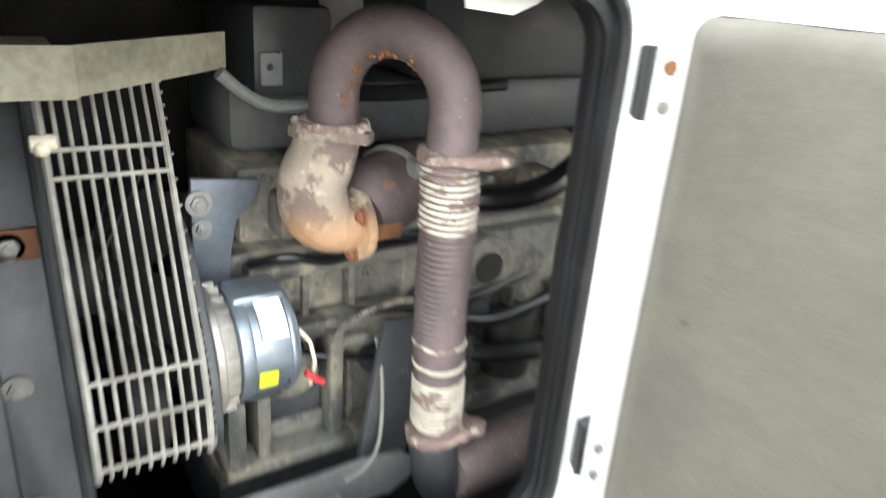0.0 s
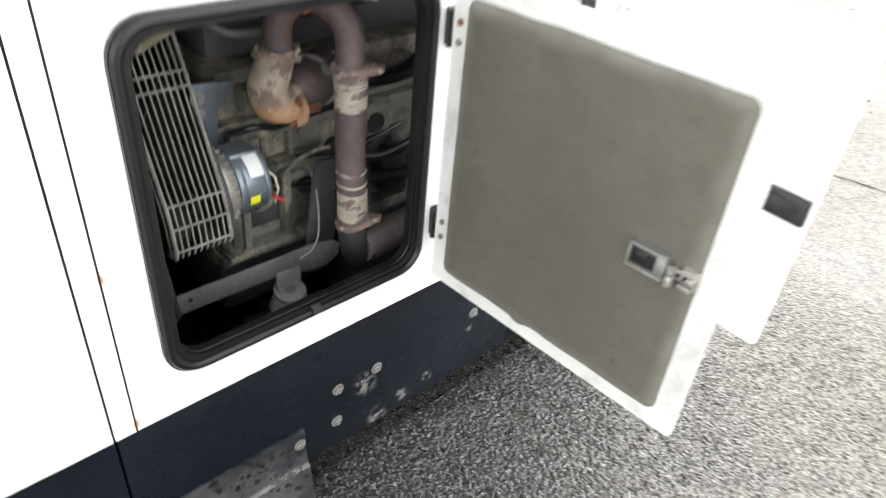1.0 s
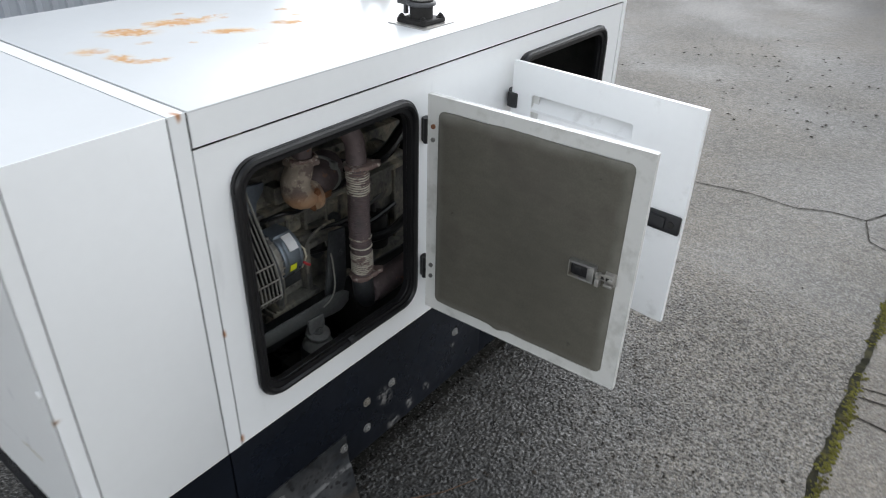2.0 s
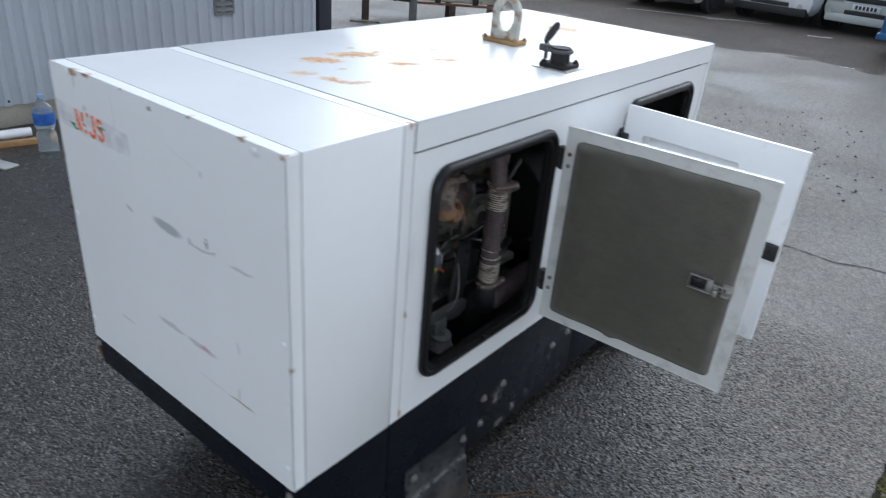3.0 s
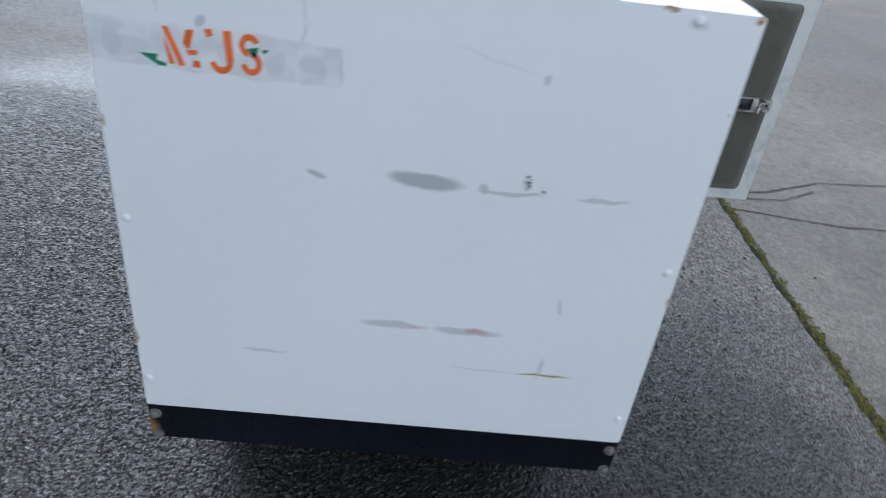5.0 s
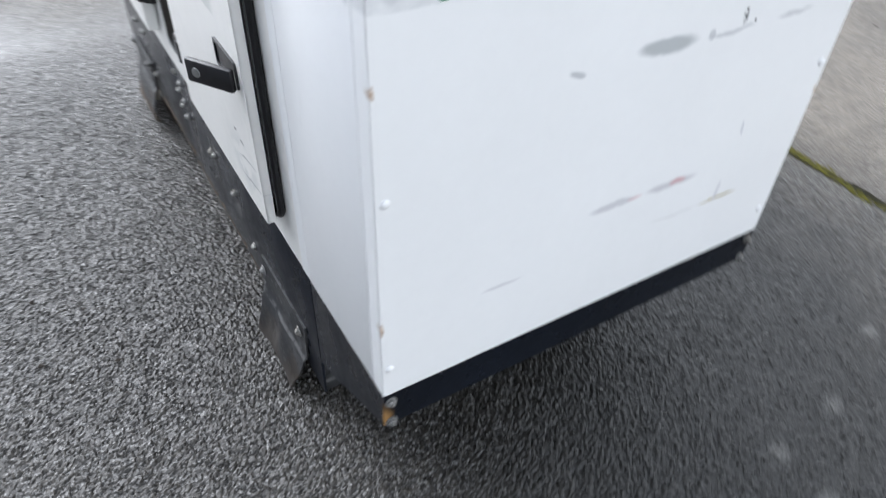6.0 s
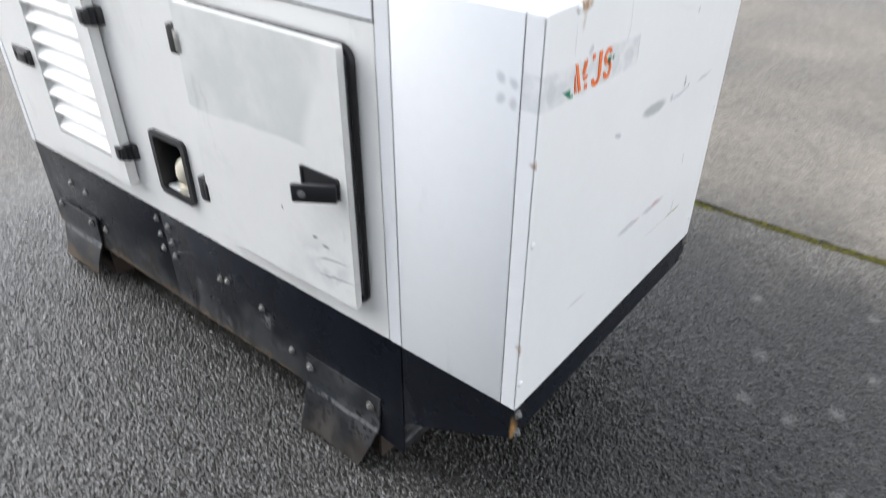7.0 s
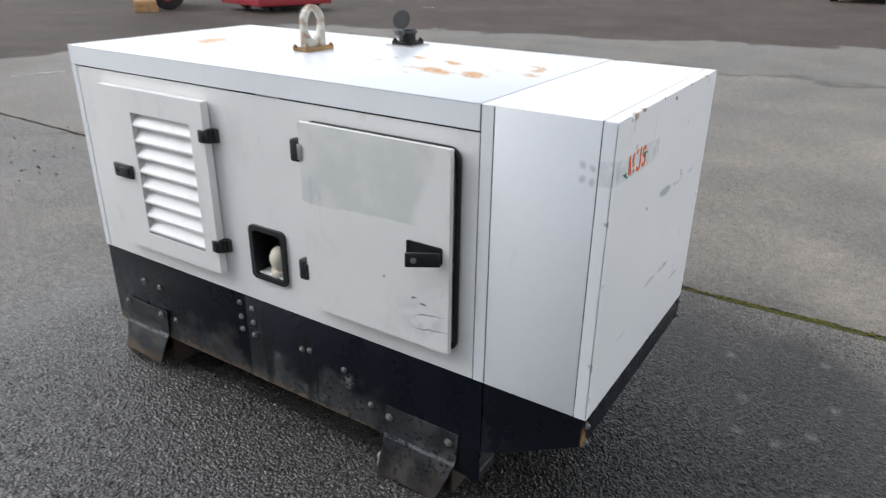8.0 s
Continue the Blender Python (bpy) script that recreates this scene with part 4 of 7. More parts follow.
# end skirt: a shallow box whose underside slopes down to the base
prof = [(0.001, ZB - 0.003), (0.001, 0.424), (0.250, 0.285), (SEAM - 0.002, 0.255), (SEAM - 0.002, ZB - 0.003)]
bm = bmesh.new()
prism(bm, prof, 0.005, axes((W - 0.006, 0, 0), (0, 1, 0), (0, 0, 1), (1, 0, 0)))
prism(bm, prof, 0.005, axes((0.001, 0, 0), (0, 1, 0), (0, 0, 1), (1, 0, 0)))
box(bm, 0.006, W - 0.006, 0.001, 0.006, 0.424, ZB - 0.003)
prism(bm, [(0.004, 0.425), (0.250, 0.287), (SEAM, 0.257), (SEAM, 0.263), (0.250, 0.294), (0.004, 0.431)], W - 0.014, axes((0.007, 0, 0), (0, 1, 0), (0, 0, 1), (1, 0, 0)))
skirt = part("end_skirt", bm, BASE, gen, "black end skirt with a rusty corner")
for x in (0.014, W - 0.014):
    for z in (0.488, 0.432):
        hexbolt(skirt, (x, 0.001, z), (0, -1, 0), 0.009)
for y, z in ((1.972, 0.395), (1.869, 0.39), (1.792, 0.262), (1.378, 0.468), (1.310, 0.464), (1.378, 0.408), (1.310, 0.404), (1.378, 0.355), (1.310, 0.351),
             (1.067, 0.372), (1.030, 0.380), (0.872, 0.356), (0.757, 0.259)):
    hexbolt(base_b, (0.004 if y > 1.34 else 0.0, y, z), (-1, 0, 0), 0.0092, material=ZINC)
for y, z in ((0.893, 0.341), (0.784, 0.340), (0.780, 0.240), (1.316, 0.355), (1.209, 0.345), (1.378, 0.408), (1.310, 0.464)):
    hexbolt(base_a, (W - 0.002, y, z), (1, 0, 0), 0.012)
BEAM = simple("dark_rusty_beam", (0.045, 0.032, 0.025), 0.85, tone=0.35, dust=(0.10, 0.055, 0.03), dust_at=(0.55, 0.7), bump=0.4)
# flared plates over the feet
MUD = simple("pale_dried_mud", (0.30, 0.265, 0.20), 0.9, tone=0.3, dust=(0.13, 0.10, 0.07), dust_at=(0.45, 0.65), bump=0.6)
for y0, y1 in ((0.405, 0.690), (1.838, 2.110)):
    for side, m in ((1, SIDE_A), (-1, SIDE_B)):
        bm = bmesh.new()
        rows = [(0.284, 0.004), (0.225, 0.005), (0.180, 0.006), (0.168, 0.014), (0.09, 0.026), (0.040, 0.038), (0.012, 0.040 if y0 < 1 else 0.022)]
        grid = {}
        nn = 8
        for j, (z, out) in enumerate(rows):
            for i in range(nn + 1):
                y = y0 + (y1 - y0) * i / nn + (0.03 if side > 0 else 0.06) * (0.29 - z)
                y += 0.05 * (0.168 - z) / 0.156 * (1 - i / nn) ** 3 if z < 0.16 else 0.0
                wv = 0.004 * noise.noise((y * 12, z * 12, side + 3)) * j / 2
                grid[i, j] = bm.verts.new(m @ Vector((y, z + (0.012 * noise.noise((y * 24, 2, side)) if j > 4 else 0), out + wv)))
        faces = [bm.faces.new((grid[i, j], grid[i + 1, j], grid[i + 1, j + 1], grid[i, j + 1])) for i in range(nn) for j in range(len(rows) - 1)]
        bmesh.ops.recalc_face_normals(bm, faces=bm.faces)
        bmesh.ops.solidify(bm, geom=bm.faces[:], thickness=0.005)
        fl = part("foot_plate", bm, PLATE, gen, "scuffed black flared steel plate")
        for y in (y0 + 0.034, y1 - 0.015):
            hexbolt(fl, m @ Vector((y, 0.245 if y0 < 1 else 0.268, 0.007)), (side, 0, 0), 0.0115)
    bm = bmesh.new()
    box(bm, 0.03, W - 0.03, y0 + 0.04, y0 + 0.05, 0.0, 0.165)
    box(bm, 0.03, W - 0.03, y1 - 0.05, y1 - 0.04, 0.0, 0.165)
    box(bm, 0.03, W - 0.03, y0 + 0.05, y1 - 0.05, 0.0, 0.012)
    foot = part("foot_beam", bm, BEAM, gen, "rusty steel cross beam on the ground")
    bm = bmesh.new()
    box(bm, -0.016, 0.03, y1 - 0.02, y1 + 0.040, 0.0, 0.075, 0.010)
    for v in bm.verts:
        v.co += Vector((1, 1, 1)) * 0.006 * noise.noise(v.co * 40)
    part("beam_end", bm, MUD, foot, "beam end caked with pale mud")

# ---- on the roof ----
bm = bmesh.new()
box(bm, 0.390, 0.532, 1.318, 1.392, H + 0.001, H + 0.014, 0.003)
lug = part("lifting_plate", bm, RUSTBASE, gen, "rusty plate under the lifting eye")
out = [(0.404, 0.0)] + [(0.404 + 0.057 * (1 - math.cos(radians(180 * k / 20))), 0.088 + 0.062 * math.sin(radians(180 * k / 20))) for k in range(21)] + [(0.518, 0.0)]
hole = [(0.461 + 0.035 * math.cos(radians(18 * k)), 0.079 + 0.050 * math.sin(radians(18 * k))) for k in range(20)]
bm = bmesh.new()
plate(bm, out, [hole], 0.024, axes((0, 1.367, H + 0.012), (1, 0, 0), (0, 0, 1), (0, -1, 0)))
bmesh.ops.bevel(bm, geom=[e for e in bm.edges if e.calc_face_angle(0) > 0.8 and abs(e.verts[0].co.y - e.verts[1].co.y) < 1e-5], offset=0.004, segments=2, profile=0.5, affect="EDGES")
part("lifting_eye", bm, WELD, lug, "worn cream lifting eye")
for x, y in ((0.396, 1.325), (0.524, 1.325), (0.396, 1.385), (0.524, 1.385)):
    hexbolt(lug, (x, y, H + 0.014), (0, 0, 1), 0.009, material=RUSTBASE)
# exhaust outlet with a hinged rain cap
CX, CY = 0.800, 1.165
bm = bmesh.new()
box(bm, CX - 0.062, CX + 0.062, CY - 0.062, CY + 0.062, H + 0.001, H + 0.004)
outlet = part("outlet_gasket", bm, ALU, gen, "dull sheet under the exhaust outlet")
bm = bmesh.new()
box(bm, CX - 0.046, CX + 0.046, CY - 0.046, CY + 0.046, H + 0.004, H + 0.016, 0.003)
cyl(bm, (CX, CY, H + 0.014), (CX, CY, H + 0.062), 0.031, 20)
part("outlet_stub", bm, SOOT, outlet, "sooty black exhaust stub")
for dx in (-1, 1):
    for dy in (-1, 1):
        hexbolt(outlet, (CX + dx * 0.036, CY + dy * 0.036, H + 0.016), (0, 0, 1), 0.009, material=SOOT)
bm = bmesh.new()
tube(bm, [(CX + 0.0335 * math.cos(a), CY + 0.0335 * math.sin(a), H + 0.052) for a in (2 * math.pi * k / 24 for k in range(24))], 0.0062, 8, True)
box(bm, CX - 0.075, CX - 0.035, CY - 0.012, CY + 0.012, H + 0.042, H + 0.062, 0.003)
cyl(bm, (CX - 0.060, CY - 0.020, H + 0.058), (CX - 0.060, CY + 0.020, H + 0.058), 0.008, 10)
box(bm, CX - 0.056, CX - 0.046, CY - 0.008, CY + 0.004, H + 0.018, H + 0.045, 0.002)
clamp = part("clamp_ring", bm, simple("worn_clamp_steel", (0.085, 0.085, 0.088), 0.5, 0.4, tone=0.3), outlet, "worn grey clamp band")
bm = bmesh.new()
q0, q1 = Vector((CX - 0.058, CY, H + 0.062)), Vector((CX - 0.024, CY, H + 0.136))
mid, d = (q0 + q1) / 2, (q1 - q0).normalized()
nrm = Vector((-0.85, -0.10, 0.39))
nrm = (nrm - d * nrm.dot(d)).normalized()
b2 = bmesh.new()
bmesh.ops.create_cone(b2, cap_ends=True, segments=24, radius1=0.036, radius2=0.036, depth=0.005)
fuse(bm, b2, axes(mid, d, nrm.cross(d), nrm))
part("rain_cap", bm, SOOT, clamp, "black hinged rain cap, open")

# ---- inside the canopy ----
bm = bmesh.new()
prism(bm, rounded(0.405, 0.545, 0.53, 1.062, 0.02, 4), 0.02, axes((0.622, 0, 0), (0, 1, 0), (0, 0, 1), (1, 0, 0)), 0.004)
box(bm, 0.20, 0.63, 0.405, 0.50, 0.53, 1.08, 0.01)
box(bm, 0.632, 0.650, 0.405, 0.478, 0.58, 0.90, 0.008)
tube(bm, [(0.642, 0.538, 0.545), (0.642, 0.538, 1.05)], 0.007, 8)
for v in bm.verts:
    if v.co.x > 0.6:
        v.co.x += 0.33 * (0.84 - v.co.z) - 0.02
shroud = part("radiator_shroud", bm, SHROUD, gen, "dusty black radiator shroud")
bm = bmesh.new()
box(bm, 0.602, 0.611, 0.47, 0.530, 0.892, 0.926, 0.003)
part("clip", bm, RUSTY, shroud, "rusty clip")
for x, y, z in ((0.608, 0.503, 0.908), (0.646, 0.490, 0.767), (0.688, 0.490, 0.643)):
    hexbolt(shroud, (x, y, z), (1, 0, 0), 0.012)
bm = bmesh.new()
prism(bm, [(0.402, 1.064), (0.576, 1.064), (0.576, 1.112), (0.402, 1.112)], 0.005, axes((0.662, 0, 0), (0, 1, 0), (0, 0, 1), (1, 0, 0)))
beam = part("bracket_beam", bm, BEIGE, gen, "dusty beige folded steel bracket")
bm = bmesh.new()
prism(bm, [(0, 1.066), (0.222, 1.072), (0.222, 1.113), (0, 1.112)], 0.005, axes((0.667, 0.574, 0), (-0.60, 0.80, 0), (0, 0, 1), (-0.80, -0.60, 0)))
part("folded_arm", bm, BEIGE, beam)
bm = bmesh.new()
box(bm, 0.60, 0.662, 0.402, 0.560, 1.108, 1.112)
part("top_flange", bm, BEIGE, beam)
hexbolt(beam, (0.667, 0.497, 1.080), (1, 0, 0), 0.010)

# wire guard over fan and belt
run = [(0.738, 0.694), (0.746, 0.704), (0.748, 0.718), (0.743, 0.760), (0.731, 0.803), (0.716, 0.832), (0.672, 0.925), (0.630, 1.016), (0.605, 1.062), (0.588, 1.10)]
bm = bmesh.new()
y0, y1 = 0.545, 0.656
tube(bm, [(x, y0, z) for x, z in run], 0.0042, 6)
guard = part("fan_guard", bm, WIRE, gen, "pale dusty wire guard over the fan")
for k in range(1, 10):
    bm = bmesh.new()
    y = y0 + (y1 - y0) * k / 9
    tube(bm, [(x, y, z) for x, z in run], 0.0022 if k < 9 else 0.0038, 6)
    part("guard_wire", bm, WIRE, guard)
for x, z in ((0.746, 0.714), (0.743, 0.762), (0.730, 0.804), (0.643, 0.985), (0.631, 1.010)):
    bm = bmesh.new()
    tube(bm, [(x + 0.003, y0, z), (x + 0.003, y1, z)], 0.0026, 6)
    part("cross_wire", bm, WIRE, guard)
bm = bmesh.new()
for k in range(46):
    t = k / 45 * (len(run) - 1.001)
    i = int(t)
    x, z = (run[i][0] + (run[i + 1][0] - run[i][0]) * (t - i), run[i][1] + (run[i + 1][1] - run[i][1]) * (t - i))
    tube(bm, [(x, y0, z), (x - 0.030, y0, z - 0.010)], 0.0016, 4)
tube(bm, [(x - 0.030, y0, z - 0.010) for x, z in run], 0.0022, 5)
tagged(part("side_mesh", bm, WIRE, guard), kind="stuff")
bm = bmesh.new()
for k in range(34):
    t = k / 33 * (len(run) - 1.001)
    i = int(t)
    x, z = (run[i][0] + (run[i + 1][0] - run[i][0]) * (t - i), run[i][1] + (run[i + 1][1] - run[i][1]) * (t - i))
    tube(bm, [(x + 0.003, y1 - 0.002, z), (x - 0.004, y1 + 0.006, z)], 0.0022, 4)
tagged(part("side_mesh", bm, WIRE, guard), kind="stuff")
bm = bmesh.new()
prism(bm, [(0.60, 0.665), (0.735, 0.69), (0.742, 0.72), (0.736, 0.77), (0.712, 0.82), (0.66, 0.90), (0.60, 0.93)], 0.010, axes((0, 0.662, 0), (1, 0, 0), (0, 0, 1), (0, 1, 0)), 0.002)
part("guard_back_plate", bm, SHROUD, guard, "dusty sheet behind the guard")
bm = bmesh.new()
cyl(bm, (0.628, y0 - 0.012, 1.016), (0.628, y0 + 0.012, 1.016), 0.009, 10, bevel=0.003)
ball(bm, (0.634, y0 - 0.002, 1.012), 0.008)
part("guard_clip", bm, CREAM, guard)
bm = bmesh.new()
cyl(bm, (0.46, 0.56, 0.80), (0.46, 0.60, 0.80), 0.05, 20)
fan = part("fan", bm, SOOT, gen, "black engine fan")
for k in range(8):
    bm = bmesh.new()
    m = Matrix.Translation((0.46, 0.575, 0.80)) @ Matrix.Rotation(2 * math.pi * k / 8, 4, "Y") @ Matrix.Rotation(0.5, 4, "Z")
    box(bm, 0.03, 0.18, -0.002, 0.002, -0.045, 0.045, 0, m)
    part("fan_blade", bm, SOOT, fan)
for x, z, r in ((0.46, 0.80, 0.075), (0.48, 0.62, 0.085)):
    bm = bmesh.new()
    cyl(bm, (x, 0.61, z), (x, 0.65, z), r, 24)
    part("pulley", bm, SOOT, gen)

# alternator
AX, AZ = 0.643, 0.764
bm = bmesh.new()
cyl(bm, (AX, 0.674, AZ), (AX, 0.684, AZ), 0.080, 40, bevel=0.003)
cyl(bm, (AX, 0.684, AZ), (AX, 0.702, AZ), 0.077, 40, r1=0.068, bevel=0.002)
for k in range(24):
    m = Matrix.Translation((AX, 0, AZ)) @ Matrix.Rotation(2 * math.pi * k / 24, 4, "Y")
    box(bm, 0.066, 0.0775, 0.685, 0.699, -0.0012, 0.0012, 0, m)
alt = part("alternator_bracket", bm, ALU, gen, "pale finned alternator end bracket")
bm = bmesh.new()
cyl(bm, (AX, 0.700, AZ), (AX, 0.778, AZ), 0.0685, 44, bevel=0.012)
cyl(bm, (AX, 0.704, AZ), (AX, 0.720, AZ), 0.0712, 44, bevel=0.003)
cyl(bm, (AX, 0.762, AZ), (AX, 0.769, AZ), 0.0708, 44, bevel=0.002)
part("alternator_body", bm, ALT_STEEL, alt, "blue-grey metallic alternator body")
bm = bmesh.new()
box(bm, AX - 0.03, AX + 0.03, 0.706, 0.768, AZ + 0.055, AZ + 0.0725, 0.006)
part("clamp_block", bm, ALT_STEEL, alt)
for ang in (-62, -100):
    bm = bmesh.new()
    a = radians(ang)
    m = Matrix.Translation((AX, 0, AZ)) @ Matrix.Rotation(-a, 4, "Y")
    box(bm, 0.062, 0.073, 0.716, 0.758, -0.012, 0.012, 0.003, m)
    part("vent_slot", bm, SOOT, alt)


def wrap(name, a0, a1, ya, yb, r, material, parent):
    b3 = bmesh.new()
    ring = []
    for k in range(9):
        a = radians(a0 + (a1 - a0) * k / 8)
        ring.append([b3.verts.new((AX + rr * math.cos(a), y, AZ + rr * math.sin(a))) for rr, y in ((r, ya), (r, yb), (r - 0.001, yb), (r - 0.001, ya))])
    for k in range(8):
        for q in range(4):
            b3.faces.new((ring[k][q], ring[k][(q + 1) % 4], ring[k + 1][(q + 1) % 4], ring[k + 1][q]))
    b3.faces.new(ring[0])
    b3.faces.new(ring[-1])
    return part(name, b3, material, parent)


wrap("label", 26, 73, 0.729, 0.760, 0.0725, LABEL, alt)
wrap("sticker", -22, -5, 0.722, 0.744, 0.0725, YELLOW, alt)
bm = bmesh.new()
box(bm, 0.56, 0.640, 0.700, 0.885, 0.553, 0.572, 0.004)
mount = part("alternator_mount", bm, ENGINE, gen, "dusty cast alternator mount")
for args in ((0.56, 0.685, 0.690, 0.716, 0.60, 0.705, 0.010), (0.560, 0.650, 0.705, 0.722, 0.57, 0.66, 0.006), (0.565, 0.630, 0.745, 0.765, 0.57, 0.70, 0.006),
             (0.565, 0.625, 0.850, 0.872, 0.57, 0.73, 0.006), (0.56, 0.600, 0.76, 0.86, 0.57, 0.60, 0.006)):
    bm = bmesh.new()
    box(bm, *args)
    part("mount_web", bm, ENGINE, mount)
bm = bmesh.new()
ball(bm, (0.600, 0.80, 0.675), 0.042, 16, 10, (0.7, 1.0, 0.8))
part("mount_boss", bm, ENGINE, mount)
bm = bmesh.new()
box(bm, 0.575, 0.602, 0.768, 0.848, 0.600, 0.648, 0.006)
part("casting_pocket", bm, SHROUD, mount, "dark cast pocket")
bm = bmesh.new()
tube(bm, [(0.680, 0.778, 0.790), (0.692, 0.792, 0.772), (0.688, 0.800, 0.740), (0.66, 0.806, 0.69)], 0.0028, 6)
part("cable", bm, CREAM, gen)
bm = bmesh.new()
tube(bm, [(0.688, 0.788, 0.728), (0.690, 0.798, 0.718), (0.688, 0.811, 0.708)], 0.0042, 8)
part("cable", bm, REDWIRE, gen, "red cable end")

def smooth_path(pts, n=8):
    """Points on a smooth curve through the given ones."""
    p = [Vector(q) for q in pts]
    p = [2 * p[0] - p[1]] + p + [2 * p[-1] - p[-2]]
    out = []
    for i in range(1, len(p) - 2):
        for k in range(n):
            t = k / n
            out.append(0.5 * (2 * p[i] + (p[i + 1] - p[i - 1]) * t + (2 * p[i - 1] - 5 * p[i] + 4 * p[i + 1] - p[i + 2]) * t * t + (3 * p[i] - p[i - 1] - 3 * p[i + 1] + p[i + 2]) * t ** 3))
    return out + [p[-2]]


# engine: block, ledges, ribs, head, covers and pan
bm = bmesh.new()
box(bm, 0.26, 0.555, 0.70, 1.39, 0.50, 0.84, 0.008)
block = part("engine_block", bm, ENGINE, gen, "dusty grey-beige engine block")
for name, args in (("ledge", (0.30, 0.585, 0.755, 1.39, 0.806, 0.826, 0.005)), ("ledge", (0.30, 0.60, 0.70, 1.39, 0.515, 0.545, 0.005)),
                   ("casting", (0.55, 0.600, 0.80, 0.99, 0.715, 0.742, 0.008)), ("casting", (0.55, 0.615, 0.86, 0.97, 0.695, 0.718, 0.008)),
                   ("cylinder_head", (0.27, 0.53, 0.76, 1.39, 0.84, 0.945, 0.010)), ("side_cover", (0.54, 0.568, 0.76, 0.895, 0.745, 0.802, 0.008)),
                   ("side_cover", (0.54, 0.566, 0.905, 1.03, 0.747, 0.803, 0.008)), ("side_cover", (0.54, 0.566, 1.06, 1.20, 0.70, 0.79, 0.008)), ("side_cover", (0.54, 0.570, 1.0, 1.06, 0.57, 0.70, 0.010))):
    bm = bmesh.new()
    box(bm, *args)
    part(name, bm, ENGINE, block)
for y in (0.735, 0.83, 0.90, 0.985, 1.08, 1.20, 1.30):
    bm = bmesh.new()
    box(bm, 0.54, 0.575, y, y + 0.012, 0.54, 0.81, 0.004)
    part("rib", bm, ENGINE, block)
for y in (0.80, 0.90, 1.0, 1.10, 1.22):
    bm = bmesh.new()
    box(bm, 0.50, 0.575, y, y + 0.05, 0.855, 0.915, 0.012)
    part("manifold_port", bm, ENGINE, block)
for y, z in ((0.87, 0.69), (0.95, 0.64), (1.03, 0.72), (1.14, 0.68)):
    bm = bmesh.new()
    cyl(bm, (0.54, y, z), (0.572, y, z), 0.024, 16, bevel=0.004)
    part("core_plug", bm, SHROUD, block)
for y, z in ((0.785, 0.79), (0.87, 0.79), (0.93, 0.79), (1.02, 0.79), (0.80, 0.93), (0.95, 0.93), (1.09, 0.93), (0.93, 0.73)):
    hexbolt(block, (0.572 if z < 0.85 else 0.532, y, z), (1, 0, 0), 0.007, material=ENGINE)
bm = bmesh.new()
box(bm, 0.30, 0.50, 0.76, 1.39, 0.955, 1.05, 0.02)
box(bm, 0.30, 0.515, 0.79, 0.90, 1.03, 1.145, 0.012)
box(bm, 0.34, 0.54, 1.02, 1.36, 1.05, 1.20, 0.02)
part("air_cleaner", bm, SHROUD, gen, "dusty black air cleaner housing")
bm = bmesh.new()
plate(bm, rounded(0.797, 0.822, 1.048, 1.088, 0.004, 3), [[(0.8095 + 0.005 * math.cos(0.6 * k), 1.070 + 0.005 * math.sin(0.6 * k)) for k in range(10)]], 0.004, axes((0.520, 0, 0), (0, 1, 0), (0, 0, 1), (1, 0, 0)))
box(bm, 0.505, 0.522, 0.822, 0.826, 1.048, 1.088)
part("cover_bracket", bm, FOOT, gen, "grey bracket tab with a hole")
for pts, r in (([(0.56, 0.735, 1.07), (0.555, 0.765, 1.045), (0.55, 0.80, 1.028), (0.57, 0.84, 1.03), (0.60, 0.87, 1.035)], 0.008), ([(0.50, 0.90, 1.035), (0.50, 1.0, 1.03), (0.5, 1.2, 1.04)], 0.012),
               ([(0.55, 1.05, 0.90), (0.60, 1.10, 0.89), (0.62, 1.2, 0.90), (0.6, 1.32, 0.95)], 0.02), ([(0.56, 1.03, 0.66), (0.62, 1.10, 0.64), (0.64, 1.2, 0.63), (0.60, 1.33, 0.62)], 0.016),
               ([(0.58, 1.0, 0.73), (0.62, 1.04, 0.72), (0.63, 1.12, 0.70), (0.62, 1.25, 0.71)], 0.010), ([(0.60, 0.90, 0.745), (0.615, 0.95, 0.748), (0.61, 1.02, 0.735), (0.60, 1.12, 0.735), (0.58, 1.25, 0.75)], 0.007), ([(0.59, 0.80, 0.70), (0.61, 0.86, 0.69), (0.615, 0.93, 0.675), (0.60, 1.05, 0.655)], 0.006),
               ([(0.57, 0.76, 0.83), (0.60, 0.80, 0.845), (0.60, 0.86, 0.83), (0.59, 0.95, 0.838), (0.58, 1.08, 0.835)], 0.006), ([(0.575, 0.93, 0.86), (0.60, 0.99, 0.85), (0.60, 1.06, 0.86), (0.57, 1.12, 0.88)], 0.009)):
    bm = bmesh.new()
    tube(bm, smooth_path(pts), r, 10)
    part("hose", bm, FOOT if r == 0.008 else RUBBER, gen, "dusty grey hose" if r == 0.008 else "black rubber hose")
bm = bmesh.new()
prism(bm, [(0.690, 0.785), (0.735, 0.785), (0.740, 0.85), (0.748, 0.890), (0.775, 0.918), (0.778, 0.940), (0.695, 0.948)], 0.012, axes((0.553, 0, 0), (0, 1, 0), (0, 0, 1), (1, 0, 0)), 0.002)
brk = part("engine_bracket", bm, STEEL_BLUE, gen, "blue-grey steel bracket")
hexbolt(brk, (0.566, 0.702, 0.918), (1, 0, 0), 0.013)
hexbolt(brk, (0.566, 0.704, 0.885), (1, 0, 0), 0.010)
bm = bmesh.new()
box(bm, 0.24, 0.57, 0.70, 1.36, 0.36, 0.515, 0.03)
